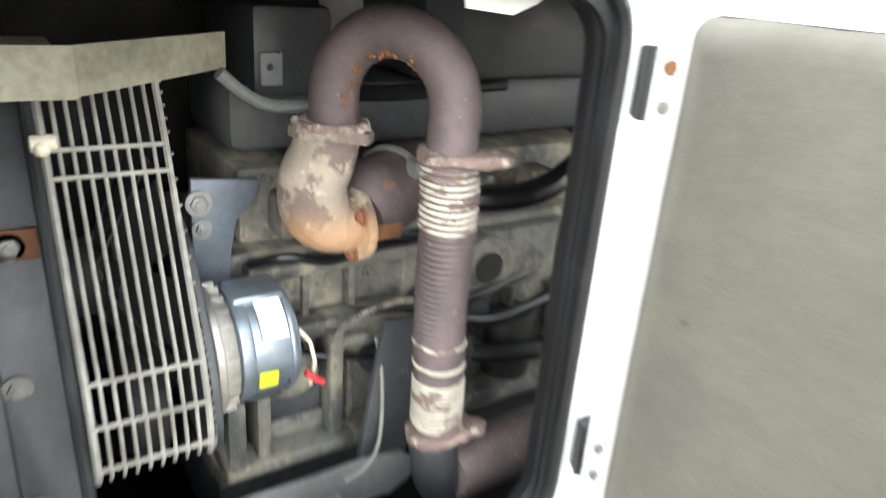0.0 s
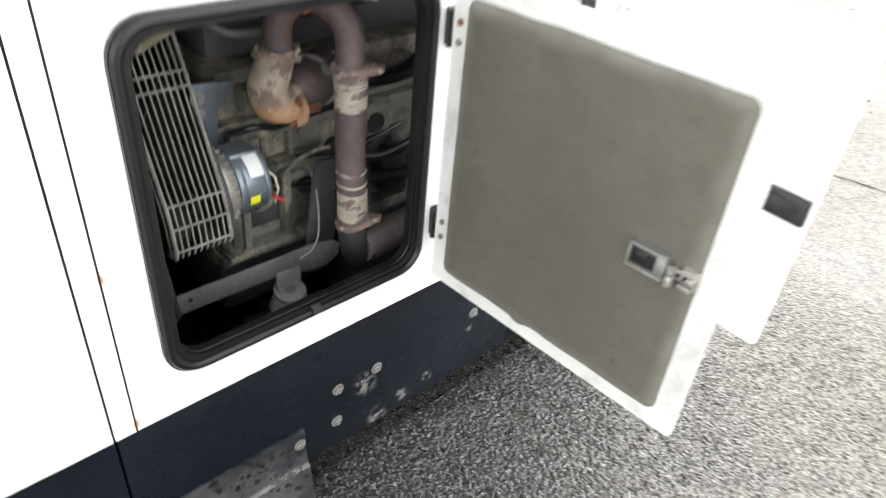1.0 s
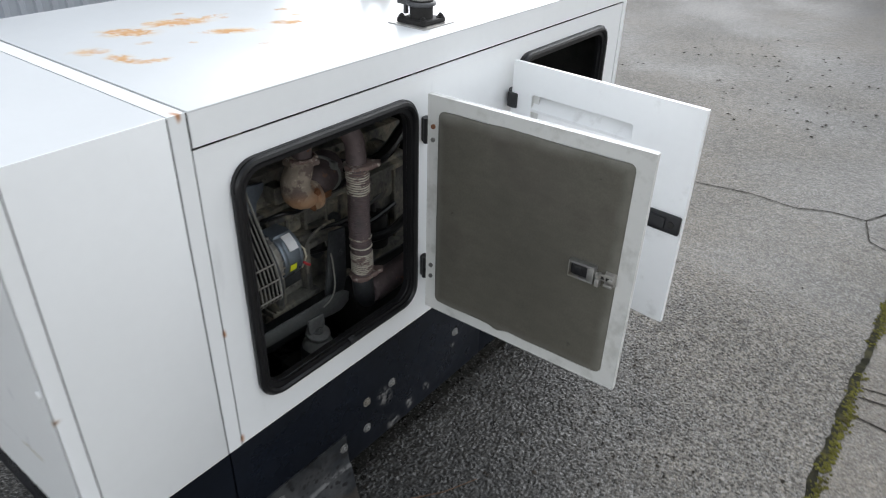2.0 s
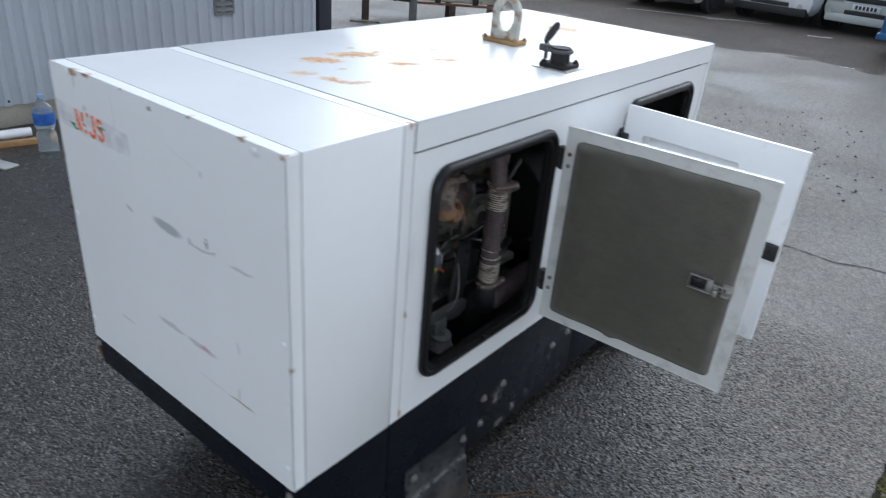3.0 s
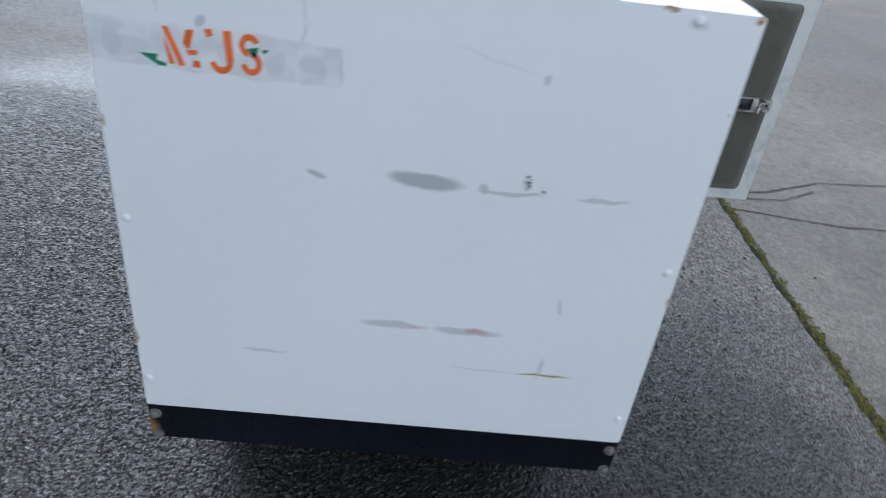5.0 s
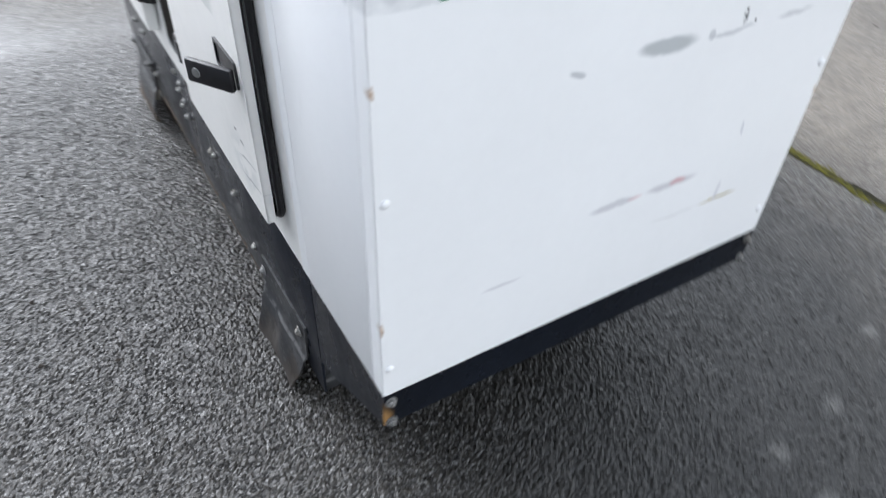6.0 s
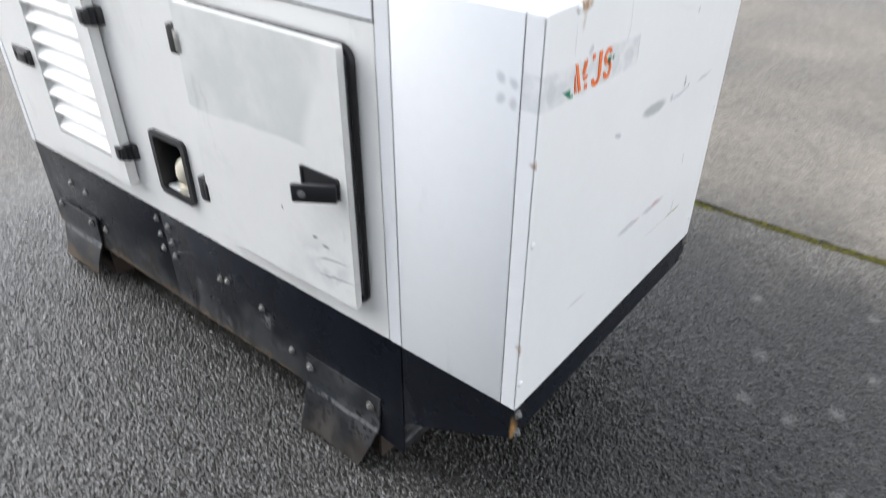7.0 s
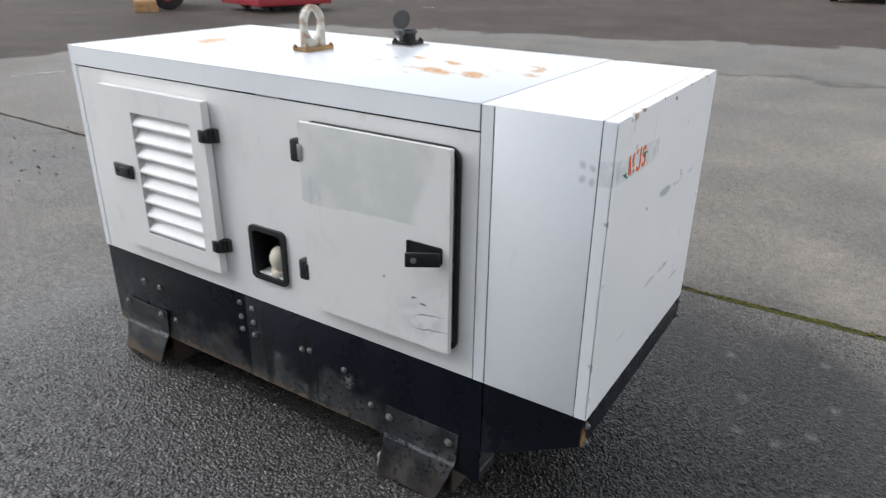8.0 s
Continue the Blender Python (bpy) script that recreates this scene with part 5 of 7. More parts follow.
part("oil_pan", bm, SHROUD, gen, "dark dusty oil pan")
bm = bmesh.new()
cyl(bm, (0.55, 1.13, 0.772), (0.597, 1.13, 0.772), 0.052, 28, bevel=0.006)
box(bm, 0.55, 0.59, 1.11, 1.28, 0.72, 0.82, 0.012)
filt = part("filter_head", bm, ENGINE, gen, "dusty cast filter head")
bm = bmesh.new()
cyl(bm, (0.594, 1.13, 0.772), (0.600, 1.13, 0.772), 0.026, 20)
part("bore", bm, SOOT, filt)
for x, y in ((0.60, 1.06), (0.58, 1.20)):
    bm = bmesh.new()
    cyl(bm, (x, y, 0.56), (x, y, 0.68), 0.042, 24, bevel=0.008)
    part("filter_canister", bm, SOOT, gen, "black filter canister")
bm = bmesh.new()
n = 44
for a, b, c in (((0.622, 0.852, 0.720), (0.620, 0.89, 0.768), (0.61, 0.985, 0.752)),):
    pts = [Vector(a) * (1 - t) ** 2 + Vector(b) * 2 * t * (1 - t) + Vector(c) * t * t for t in (k / n for k in range(n + 1))]
    tube(bm, pts, [0.0058 if k % 2 else 0.0046 for k in range(n + 1)], 8)
part("cable_conduit", bm, ENGINE, gen, "dusty corrugated cable conduit")
bm = bmesh.new()
tube(bm, smooth_path([(0.66, 0.900, 0.735), (0.684, 0.897, 0.70), (0.697, 0.893, 0.64), (0.702, 0.886, 0.59), (0.702, 0.866, 0.560), (0.699, 0.84, 0.548)]), 0.0028, 6)
part("dipstick_tube", bm, WIRE, gen)

# exhaust: elbow, turbine pipe, return bend, flexible pipe and silencer inlet
bm = bmesh.new()
ctr, half = Vector((0.7325, 0.868, 1.062)), Vector((0.0575, 0.0420, 0.0))
bend = [Vector((0.675, 0.826, 1.01))] + [ctr - half * math.cos(radians(a)) + Vector((0, 0, 0.075 * math.sin(radians(a)))) for a in range(0, 181, 12)] + [Vector((0.796, 0.905, 1.035)), Vector((0.803, 0.900, 1.01))]
tube(bm, bend, 0.0275, 20)
exhaust = part("return_bend", bm, EXHAUST, gen, "heat-browned steel return bend")


bm = bmesh.new()
path = smooth_path([(0.675, 0.824, 1.032), (0.671, 0.818, 1.00), (0.664, 0.806, 0.96), (0.658, 0.815, 0.922), (0.655, 0.842, 0.905), (0.652, 0.865, 0.906)])
rad = [0.033 + 0.007 * math.sin(math.pi * k / (len(path) - 1)) for k in range(len(path))]
tube(bm, path, rad, 20)
for v in bm.verts:
    v.co += Vector((1, 1, 1)) * 0.0016 * noise.noise(v.co * 60)
elbow = part("elbow", bm, CRUST, exhaust, "crusted cast exhaust elbow, flaking and orange with rust")
bm = bmesh.new()
prism(bm, [(0.043 * math.cos(2 * math.pi * k / 14) * (1.0 + 0.12 * (k % 2)), 0.043 * math.sin(2 * math.pi * k / 14) * (1.0 + 0.12 * (k % 2))) for k in range(14)], 0.014,
      axes((0.675, 0.824, 1.012), (1, 0.1, 0.1), (0, 1, -0.1), (-0.1, 0.1, 1)), 0.003)
part("collar", bm, CRUST, exhaust, "crusted collar")
bm = bmesh.new()
rnd = random.Random(21)
for k in range(30):
    a = 2 * math.pi * k / 30
    ball(bm, (0.675 + 0.040 * math.cos(a), 0.824 + 0.040 * math.sin(a), 1.031 + rnd.uniform(-0.003, 0.003)), rnd.uniform(0.0035, 0.0055), 7, 5)
tube(bm, [(0.675 + 0.036 * math.cos(a), 0.824 + 0.036 * math.sin(a), 1.031) for a in (2 * math.pi * k / 24 for k in range(24))], 0.006, 7, True)
part("rust_ring", bm, FLAKE, exhaust, "knobbly ring of dark rust")
bm = bmesh.new()
prism(bm, [(0.052 * math.cos(2 * math.pi * k / 20), 0.046 * math.sin(2 * math.pi * k / 20)) for k in range(20)], 0.012, axes((0.655, 0.860, 0.902), (1, 0, 0), (0, 0, 1), (0, 1, 0)), 0.002)
fl = part("elbow_flange", bm, CRUST, exhaust)
for x, z in ((0.690, 0.922), (0.668, 0.866), (0.617, 0.895)):
    hexbolt(fl, (x, 0.860, z), (0, -1, 0), 0.009, material=RUSTY)
bm = bmesh.new()
tube(bm, smooth_path([(0.652, 0.874, 0.915), (0.642, 0.90, 0.926), (0.625, 0.94, 0.932), (0.60, 0.975, 0.932)]), [0.037 + 0.015 * min(1, k / 8) for k in range(25)], 22)
part("turbine_pipe", bm, EXHAUST, exhaust, "heat-browned pipe with orange rust")
bm = bmesh.new()
ring_m = axes((0.627, 0.935, 0.931), Vector((-0.42, 0.9, 0.12)).normalized().orthogonal().normalized(), Vector((-0.42, 0.9, 0.12)).normalized().cross(Vector((-0.42, 0.9, 0.12)).normalized().orthogonal().normalized()), Vector((-0.42, 0.9, 0.12)).normalized())
tube(bm, [ring_m @ Vector((0.054 * math.cos(0.22 * k), 0.054 * math.sin(0.22 * k), 0)) for k in range(28)], 0.0055, 8, True)
box(bm, 0.665, 0.690, 0.928, 0.942, 0.960, 0.982, 0.003)
part("clamp_band", bm, FOOT, exhaust, "dusty clamp band on the turbine housing")
bm = bmesh.new()
box(bm, 0.670, 0.684, 0.882, 0.922, 0.884, 0.905, 0.006)
for v in bm.verts:
    v.co += Vector((1, 1, 1)) * 0.005 * noise.noise(v.co * 60)
part("rust_flake", bm, RUSTY, exhaust, "orange rust scab")
bm = bmesh.new()
rnd = random.Random(33)
for k in range(46):
    a = radians(rnd.uniform(0, 150))
    c = ctr - half * math.cos(a) + Vector((0, 0, 0.075 * math.sin(a)))
    inward = (ctr - Vector((0, 0, 0.03)) - c).normalized()
    q = c + (inward + Vector((0.75, -0.65, 0)) * rnd.uniform(0.3, 1.1)).normalized() * 0.0275
    ball(bm, q, rnd.uniform(0.0016, 0.0036), 6, 4)
part("rust_crumbs", bm, RUSTY, exhaust, "crumbs of rust on the bend")


def flex(z0, z1, material, name, label, n, amp):
    """A ribbed length of the flexible pipe between two heights."""
    b3 = bmesh.new()
    pts, rs = [], []
    for k in range(n * 4 + 1):
        z = z0 + (z1 - z0) * k / (n * 4)
        f = (1.02 - z) / 0.335
        pts.append((0.806 - 0.012 * f + 0.002 * math.sin(9 * f), 0.897 + 0.016 * f, z))
        rs.append(0.0300 + amp * math.cos(k * math.pi / 2))
    tube(b3, pts, rs, 20)
    return part(name, b3, material, exhaust, label)


pipe = flex(1.020, 0.682, EXHAUST, "flexible_pipe", "ribbed heat-browned pipe with pale flaking rings", 46, 0.0008)
for z in [1.010 - 0.0072 * k for k in range(10)] + [0.800, 0.772] + [0.750 - 0.0062 * k for k in range(11)]:
    f = (1.02 - z) / 0.335
    cx, cy = 0.806 - 0.012 * f + 0.002 * math.sin(9 * f), 0.897 + 0.016 * f
    bm = bmesh.new()
    tube(bm, [(cx + 0.0302 * math.cos(a), cy + 0.0302 * math.sin(a), z + 0.0006 * math.sin(3 * a)) for a in (2 * math.pi * k / 22 for k in range(22))], 0.0024 if z > 0.76 else 0.0023, 6, True)
    part("pipe_ring", bm, LAGGING, pipe)
for z, x, y, lab in ((1.022, 0.806, 0.898, "upper"), (0.670, 0.794, 0.914, "lower")):
    bm = bmesh.new()
    oval = [(0.036 * math.cos(radians(a)), 0.036 * math.sin(radians(a))) for a in range(60, 301, 15)]
    oval += [(0.034, -0.026), (0.046, -0.018), (0.052, -0.020), (0.064, -0.010), (0.061, -0.003), (0.068, 0.005), (0.058, 0.014), (0.047, 0.013), (0.036, 0.024)]
    d = Vector((0.46, 0.888, 0.0)) if lab == "upper" else Vector((0.45, 0.89, 0.12)).normalized()
    e = Vector((0, 0, 1)).cross(d).normalized()
    prism(bm, oval, 0.012, axes((x, y, z - 0.006), d, e, d.cross(e)), 0.003)
    for v in bm.verts:
        v.co += Vector((0.005 * noise.noise(v.co * 70 + Vector((7, 0, 0))), 0.005 * noise.noise(v.co * 70), 0.006 * noise.noise(v.co * 45)))
    part("pipe_flange", bm, FLAKE, exhaust, "ragged flaking pipe flange")
bm = bmesh.new()
tube(bm, smooth_path([(0.794, 0.914, 0.672), (0.790, 0.918, 0.63), (0.784, 0.930, 0.585), (0.775, 0.95, 0.56)]), 0.031, 20)
part("outlet_stub", bm, SHROUD, exhaust, "sooty stub below the flexible pipe")
bm = bmesh.new()
tube(bm, smooth_path([(0.785, 0.957, 0.586), (0.785, 0.968, 0.588), (0.785, 1.10, 0.596), (0.78, 1.20, 0.60)]), [0.018, 0.024, 0.030, 0.035, 0.037, 0.039] + [0.040] * 19, 20)
part("silencer_inlet", bm, EXHAUST, exhaust, "brown silencer inlet pipe")
bm = bmesh.new()
cyl(bm, (0.60, 1.0, 0.40), (0.60, 1.36, 0.40), 0.09, 28, bevel=0.02)
part("silencer", bm, SOOT, gen)

# engine foot: a flat arm that runs up to an upright plate, on a rubber mount
bm = bmesh.new()
prism(bm, [(0.868, 0.562), (0.942, 0.552), (0.956, 0.60), (0.960, 0.765), (0.900, 0.772), (0.888, 0.70)], 0.010, axes((0.674, 0, 0), (0, 1, 0), (0, 0, 1), (1, 0, 0)), 0.002)
upright = part("engine_side_plate", bm, SHROUD, gen, "dusty dark side plate of the engine")
bm = bmesh.new()
prism(bm, [(0.41, 0.530), (0.80, 0.522), (0.87, 0.500), (0.915, 0.498), (0.945, 0.515), (0.950, 0.545), (0.93, 0.562), (0.870, 0.572), (0.80, 0.570), (0.41, 0.575)], 0.008, axes((0.690, 0, 0), (0, 1, 0), (0, 0, 1), (1, 0, 0)), 0.0015)
rail = part("engine_foot", bm, FOOT, gen, "grey steel engine foot rail")
for y in (0.455, 0.50, 0.575):
    bm = bmesh.new()
    cyl(bm, (0.696, y, 0.555), (0.6995, y, 0.555), 0.005, 10)
    part("hole", bm, SOOT, rail)
for y, z in ((0.945, 0.735), (0.94, 0.69)):
    hexbolt(upright, (0.684, y, z), (1, 0, 0), 0.009, material=SHROUD)
bm = bmesh.new()
prism(bm, [(0.772, 0.535), (0.832, 0.532), (0.836, 0.50), (0.828, 0.480), (0.778, 0.480), (0.770, 0.50)], 0.008, axes((0.699, 0, 0), (0, 1, 0), (0, 0, 1), (1, 0, 0)), 0.003)
cyl(bm, (0.706, 0.802, 0.470), (0.709, 0.802, 0.484), 0.038, 26, bevel=0.004)
cyl(bm, (0.704, 0.802, 0.428), (0.704, 0.802, 0.468), 0.052, 26, r1=0.036, bevel=0.006)
mnt = part("engine_mount", bm, MOUNT, gen, "grey steel engine mount")
bm = bmesh.new()
cyl(bm, (0.702, 0.802, 0.375), (0.702, 0.802, 0.440), 0.052, 24, bevel=0.010)
part("rubber_block", bm, SHROUD, mnt)
bm = bmesh.new()
box(bm, 0.62, 0.79, 0.72, 0.90, 0.178, 0.375, 0.006)
part("pedestal", bm, SOOT, mnt)
hexbolt(mnt, (0.709, 0.802, 0.484), (0, 0, 1), 0.013)

# ---- ground: one sheet of worn, damp asphalt with lighter and darker stretches ----
def asphalt(name, relief):
    """The yard's surface; relief is for the stretch whose stones stand out of it."""
    pg = Paint(name, (0.178, 0.162, 0.139), 0.7)
    geo = pg.n.new("ShaderNodeSeparateXYZ")
    pg.l.new(pg.raw, geo.inputs[0])
    # newer dark asphalt beyond the old yard, and a smoother paving past the joint
    edge = pg.ramp(pg.noise(0.9, 3), 0.3, 0.7, -0.35, 0.35)
    slope = pg.math("ADD", geo.outputs["X"], pg.math("MULTIPLY", geo.outputs["Y"], 0.33))
    fx = pg.ramp(pg.math("ADD", slope, edge), 14.1, 14.4)
    fy = pg.ramp(pg.math("ADD", geo.outputs["Y"], edge), 11.1, 11.4)
    across = pg.math("ADD", geo.outputs["X"], edge)
    strip = pg.ramp(across, 9.6, 9.7)
    seam = pg.math("MULTIPLY", strip, pg.ramp(across, 9.95, 9.8))
    far = pg.math("MAXIMUM", fx, fy)
    past = pg.ramp(geo.outputs["X"], 2.03, 2.06)
    pg.mix(pg.ramp(pg.noise(0.35, 3), 0.35, 0.65, 0, 0.6), (0.255, 0.222, 0.176))
    pg.mix(pg.math("MULTIPLY", past, 0.7), (0.215, 0.185, 0.148))
    pg.mix(pg.math("MULTIPLY", strip, 0.6), (0.165, 0.144, 0.118))
    pg.mix(pg.math("MULTIPLY", seam, 0.75), (0.055, 0.045, 0.036))
    pg.mix(far, (0.062, 0.045, 0.034))
    # pale and dark stones in a black binder
    bw = pg.n.new("ShaderNodeRGBToBW")
    pg.l.new(pg.cells(110, "F1", "Color"), bw.inputs[0])
    tone = bw.outputs[0]
    even = pg.ramp(past, 0, 1, 1, 0.6)
    pg.mix(pg.math("MULTIPLY", pg.ramp(tone, 0.55, 0.95, 0, 0.5), even), (0.33, 0.315, 0.29))
    pg.mix(pg.math("MULTIPLY", pg.ramp(tone, 0.45, 0.12, 0, 0.5), even), (0.07, 0.068, 0.064))
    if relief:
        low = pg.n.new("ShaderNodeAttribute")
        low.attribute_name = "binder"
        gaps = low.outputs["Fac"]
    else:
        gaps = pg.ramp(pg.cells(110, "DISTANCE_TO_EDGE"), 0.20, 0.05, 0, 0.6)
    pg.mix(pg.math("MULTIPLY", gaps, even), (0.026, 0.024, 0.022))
    pg.vary(0.27, 0.18, 3).vary(14, 0.18, 5).vary(1.1, 0.14, 4).vary(260, 0.2, 2)
    # damp in broad patches, darker and glossier; round the generator set its shade is painted in too
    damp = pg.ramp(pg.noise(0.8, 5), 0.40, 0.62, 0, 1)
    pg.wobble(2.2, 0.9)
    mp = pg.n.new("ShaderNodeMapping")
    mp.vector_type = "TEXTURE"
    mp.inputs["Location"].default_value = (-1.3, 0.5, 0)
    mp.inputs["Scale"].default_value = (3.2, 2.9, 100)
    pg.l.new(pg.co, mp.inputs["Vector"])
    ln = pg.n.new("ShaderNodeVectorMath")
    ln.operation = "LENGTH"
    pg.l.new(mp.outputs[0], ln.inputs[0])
    damp_shade = pg.ramp(ln.outputs["Value"], 1.15, 0.8, 0, 1)
    wet = pg.math("MULTIPLY", pg.math("MAXIMUM", pg.math("MULTIPLY", damp, 0.45), damp_shade), pg.ramp(far, 0, 1, 1, 0))
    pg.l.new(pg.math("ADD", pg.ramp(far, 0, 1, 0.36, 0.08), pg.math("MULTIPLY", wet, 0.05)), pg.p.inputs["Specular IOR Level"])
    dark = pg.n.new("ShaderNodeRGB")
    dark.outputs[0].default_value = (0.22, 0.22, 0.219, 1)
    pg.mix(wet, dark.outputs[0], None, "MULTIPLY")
    # pale specks put the sparkle of wet stones into the colour, with dark ones between
    glint = pg.n.new("ShaderNodeRGBToBW")
    pg.l.new(pg.cells(190, "F1", "Color"), glint.inputs[0])
    speck = pg.math("MULTIPLY", even, pg.ramp(far, 0, 1, 1, 0.2))
    pg.mix(pg.math("MULTIPLY", pg.ramp(glint.outputs[0], 0.66, 0.84, 0, 0.6), speck), (0.24, 0.236, 0.228))
    pg.mix(pg.math("MULTIPLY", pg.ramp(glint.outputs[0], 0.36, 0.20, 0, 0.6), speck), (0.022, 0.021, 0.020))
    # dark blot off the front corner paints in soaked ground and the set's shade
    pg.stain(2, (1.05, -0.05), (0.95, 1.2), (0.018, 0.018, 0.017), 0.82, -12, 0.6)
    pg.wobble(40, 0.02)
    for spot in ((0.927, -0.286), (0.922, -0.43), (1.48, -0.147), (1.038, -0.536), (1.164, -0.261), (1.273, -0.591), (1.62, -0.52), (0.70, -0.62)):
        pg.stain(2, spot, (0.032, 0.028), (0.22, 0.215, 0.20), 0.4, 20, 0.9)
    q = pg.n.new("ShaderNodeMix")
    pg.l.new(wet, q.inputs["Factor"])
    q.inputs["A"].default_value, q.inputs["B"].default_value = 0.74, 0.32
    pg.rough = pg.math("ADD", q.outputs["Result"], pg.ramp(pg.noise(30, 4), 0.3, 0.7, -0.08, 0.12))
    if not relief:
        pg.bump(pg.cells(110), -1.0, 0.018)
    pg.bump(pg.noise(220, 3), 0.4, 0.003)
    return pg.done()


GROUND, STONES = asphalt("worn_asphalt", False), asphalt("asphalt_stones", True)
bm = bmesh.new()
xs = [-600, -120, -30, -12, -6, -3, -1, 1, 3, 6, 12, 30, 120, 600]
gv = {(i, j): bm.verts.new((x, y, 0)) for i, x in enumerate(xs) for j, y in enumerate(xs)}
for i in range(len(xs) - 1):
    for j in range(len(xs) - 1):
        bm.faces.new((gv[i, j], gv[i + 1, j], gv[i + 1, j + 1], gv[i, j + 1]))
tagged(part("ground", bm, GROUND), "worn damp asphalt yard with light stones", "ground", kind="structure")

# the coarse stones of the worn surface round the generator set, as relief: each stone is a low dome
ng = np.random.default_rng(11)
STEP, CELL = 0.0086, 0.0047
X0, X1, Y0, Y1 = -2.0, 2.5, -1.3, 2.9
sx, sy = int((X1 - X0) / STEP) + 3, int((Y1 - Y0) / STEP) + 3
stone_x = X0 + (np.arange(sx)[:, None] - 1 + ng.uniform(0.05, 0.95, (sx, sy))) * STEP
stone_y = Y0 + (np.arange(sy)[None, :] - 1 + ng.uniform(0.05, 0.95, (sx, sy))) * STEP
stone_r, stone_h = ng.uniform(0.0038, 0.0078, (sx, sy)), ng.uniform(0.0012, 0.0058, (sx, sy))
gx, gy = np.meshgrid(np.arange(X0, X1, CELL), np.arange(Y0, Y1, CELL), indexing="ij")
nx, ny = gx.shape
gx = gx + ng.uniform(-0.3, 0.3, gx.shape) * CELL
gy = gy + ng.uniform(-0.3, 0.3, gy.shape) * CELL
ci, cj = np.clip(((gx - X0) / STEP).astype(int) + 1, 1, sx - 2), np.clip(((gy - Y0) / STEP).astype(int) + 1, 1, sy - 2)
rise = np.zeros_like(gx)
for di in (-1, 0, 1):
    for dj in (-1, 0, 1):
        i, j = ci + di, cj + dj
        far2 = ((gx - stone_x[i, j]) ** 2 + (gy - stone_y[i, j]) ** 2) / stone_r[i, j] ** 2
        rise = np.maximum(rise, stone_h[i, j] * np.sqrt(np.clip(1 - far2, 0, 1)))
rise *= np.clip((np.abs(gx - 2.042) - 0.012) / 0.02, 0, 1) * np.where(gx > 2.04, 0.6, 1.0)
rim = np.clip(np.minimum.reduce([gx - X0, X1 - gx, gy - Y0, Y1 - gy]) / 0.7, 0, 1)
gz = rise * (0.55 + 0.45 * rim) + 0.0012 - 0.0042 * (1 - rim) ** 2
order = np.arange(nx * ny).reshape(nx, ny)
keep = ~((gx > 0.06) & (gx < 0.86) & (gy > 0.45) & (gy < 2.1))[:-1, :-1]
quads = np.stack([order[:-1, :-1], order[1:, :-1], order[1:, 1:], order[:-1, 1:]], -1)[keep].reshape(-1, 4)
me = bpy.data.meshes.new("asphalt_stones")
me.vertices.add(nx * ny)
me.vertices.foreach_set("co", np.stack([gx, gy, gz], -1).ravel().astype(np.float32))
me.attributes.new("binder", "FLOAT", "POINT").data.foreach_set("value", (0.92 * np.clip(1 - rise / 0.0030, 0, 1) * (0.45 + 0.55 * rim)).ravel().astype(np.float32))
me.loops.add(quads.size)
me.loops.foreach_set("vertex_index", quads.ravel().astype(np.int32))
me.polygons.add(len(quads))
me.polygons.foreach_set("loop_start", (np.arange(len(quads)) * 4).astype(np.int32))
me.update(calc_edges=True)
me.validate()
me.polygons.foreach_set("use_smooth", np.zeros(len(me.polygons), dtype=bool))
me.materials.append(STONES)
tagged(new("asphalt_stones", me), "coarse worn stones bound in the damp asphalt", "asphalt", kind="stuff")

# mossy joint and cracks
MOSS = simple("yellow_green_moss", (0.085, 0.080, 0.018), 0.95, spec=0.1, tone=0.4, scale=30, dust=(0.05, 0.042, 0.022), dust_at=(0.5, 0.65), bump=0.6)
CRACK = simple("dark_crack_dirt", (0.030, 0.027, 0.023), 0.95, tone=0.3, spec=0.1)


JOINT = simple("olive_joint_dirt", (0.022, 0.021, 0.013), 0.95, spec=0.1, tone=0.5, scale=12, dust=(0.05, 0.046, 0.024), dust_at=(0.5, 0.65), bump=0.6)


def ribbon(bm, pts, width, z=0.0045, seed=0):
    """An uneven strip along points on the ground."""
    rnd = random.Random(seed)
    pts = [Vector((x, y, 0)) for x, y in pts]
    fine = []
    for a, b in zip(pts, pts[1:]):
        n = max(2, int((b - a).length / 0.03))
        fine += [a.lerp(b, k / n) for k in range(n)]
    fine.append(pts[-1])
    prev = None
    for i, p in enumerate(fine):
        d = (fine[min(i + 1, len(fine) - 1)] - fine[max(i - 1, 0)]).normalized()
        side = Vector((-d.y, d.x, 0))
        off = side * width * 0.9 * noise.noise(p * 6 + Vector((seed, 0, 0)))
        w0, w1 = width * rnd.uniform(0.35, 1.0), width * rnd.uniform(0.35, 1.0)
        cur = (bm.verts.new(p + off - side * w0 + Vector((0, 0, z))), bm.verts.new(p + off + side * w1 + Vector((0, 0, z))))
        if prev:
            bm.faces.new((prev[0], prev[1], cur[1], cur[0]))
        prev = cur


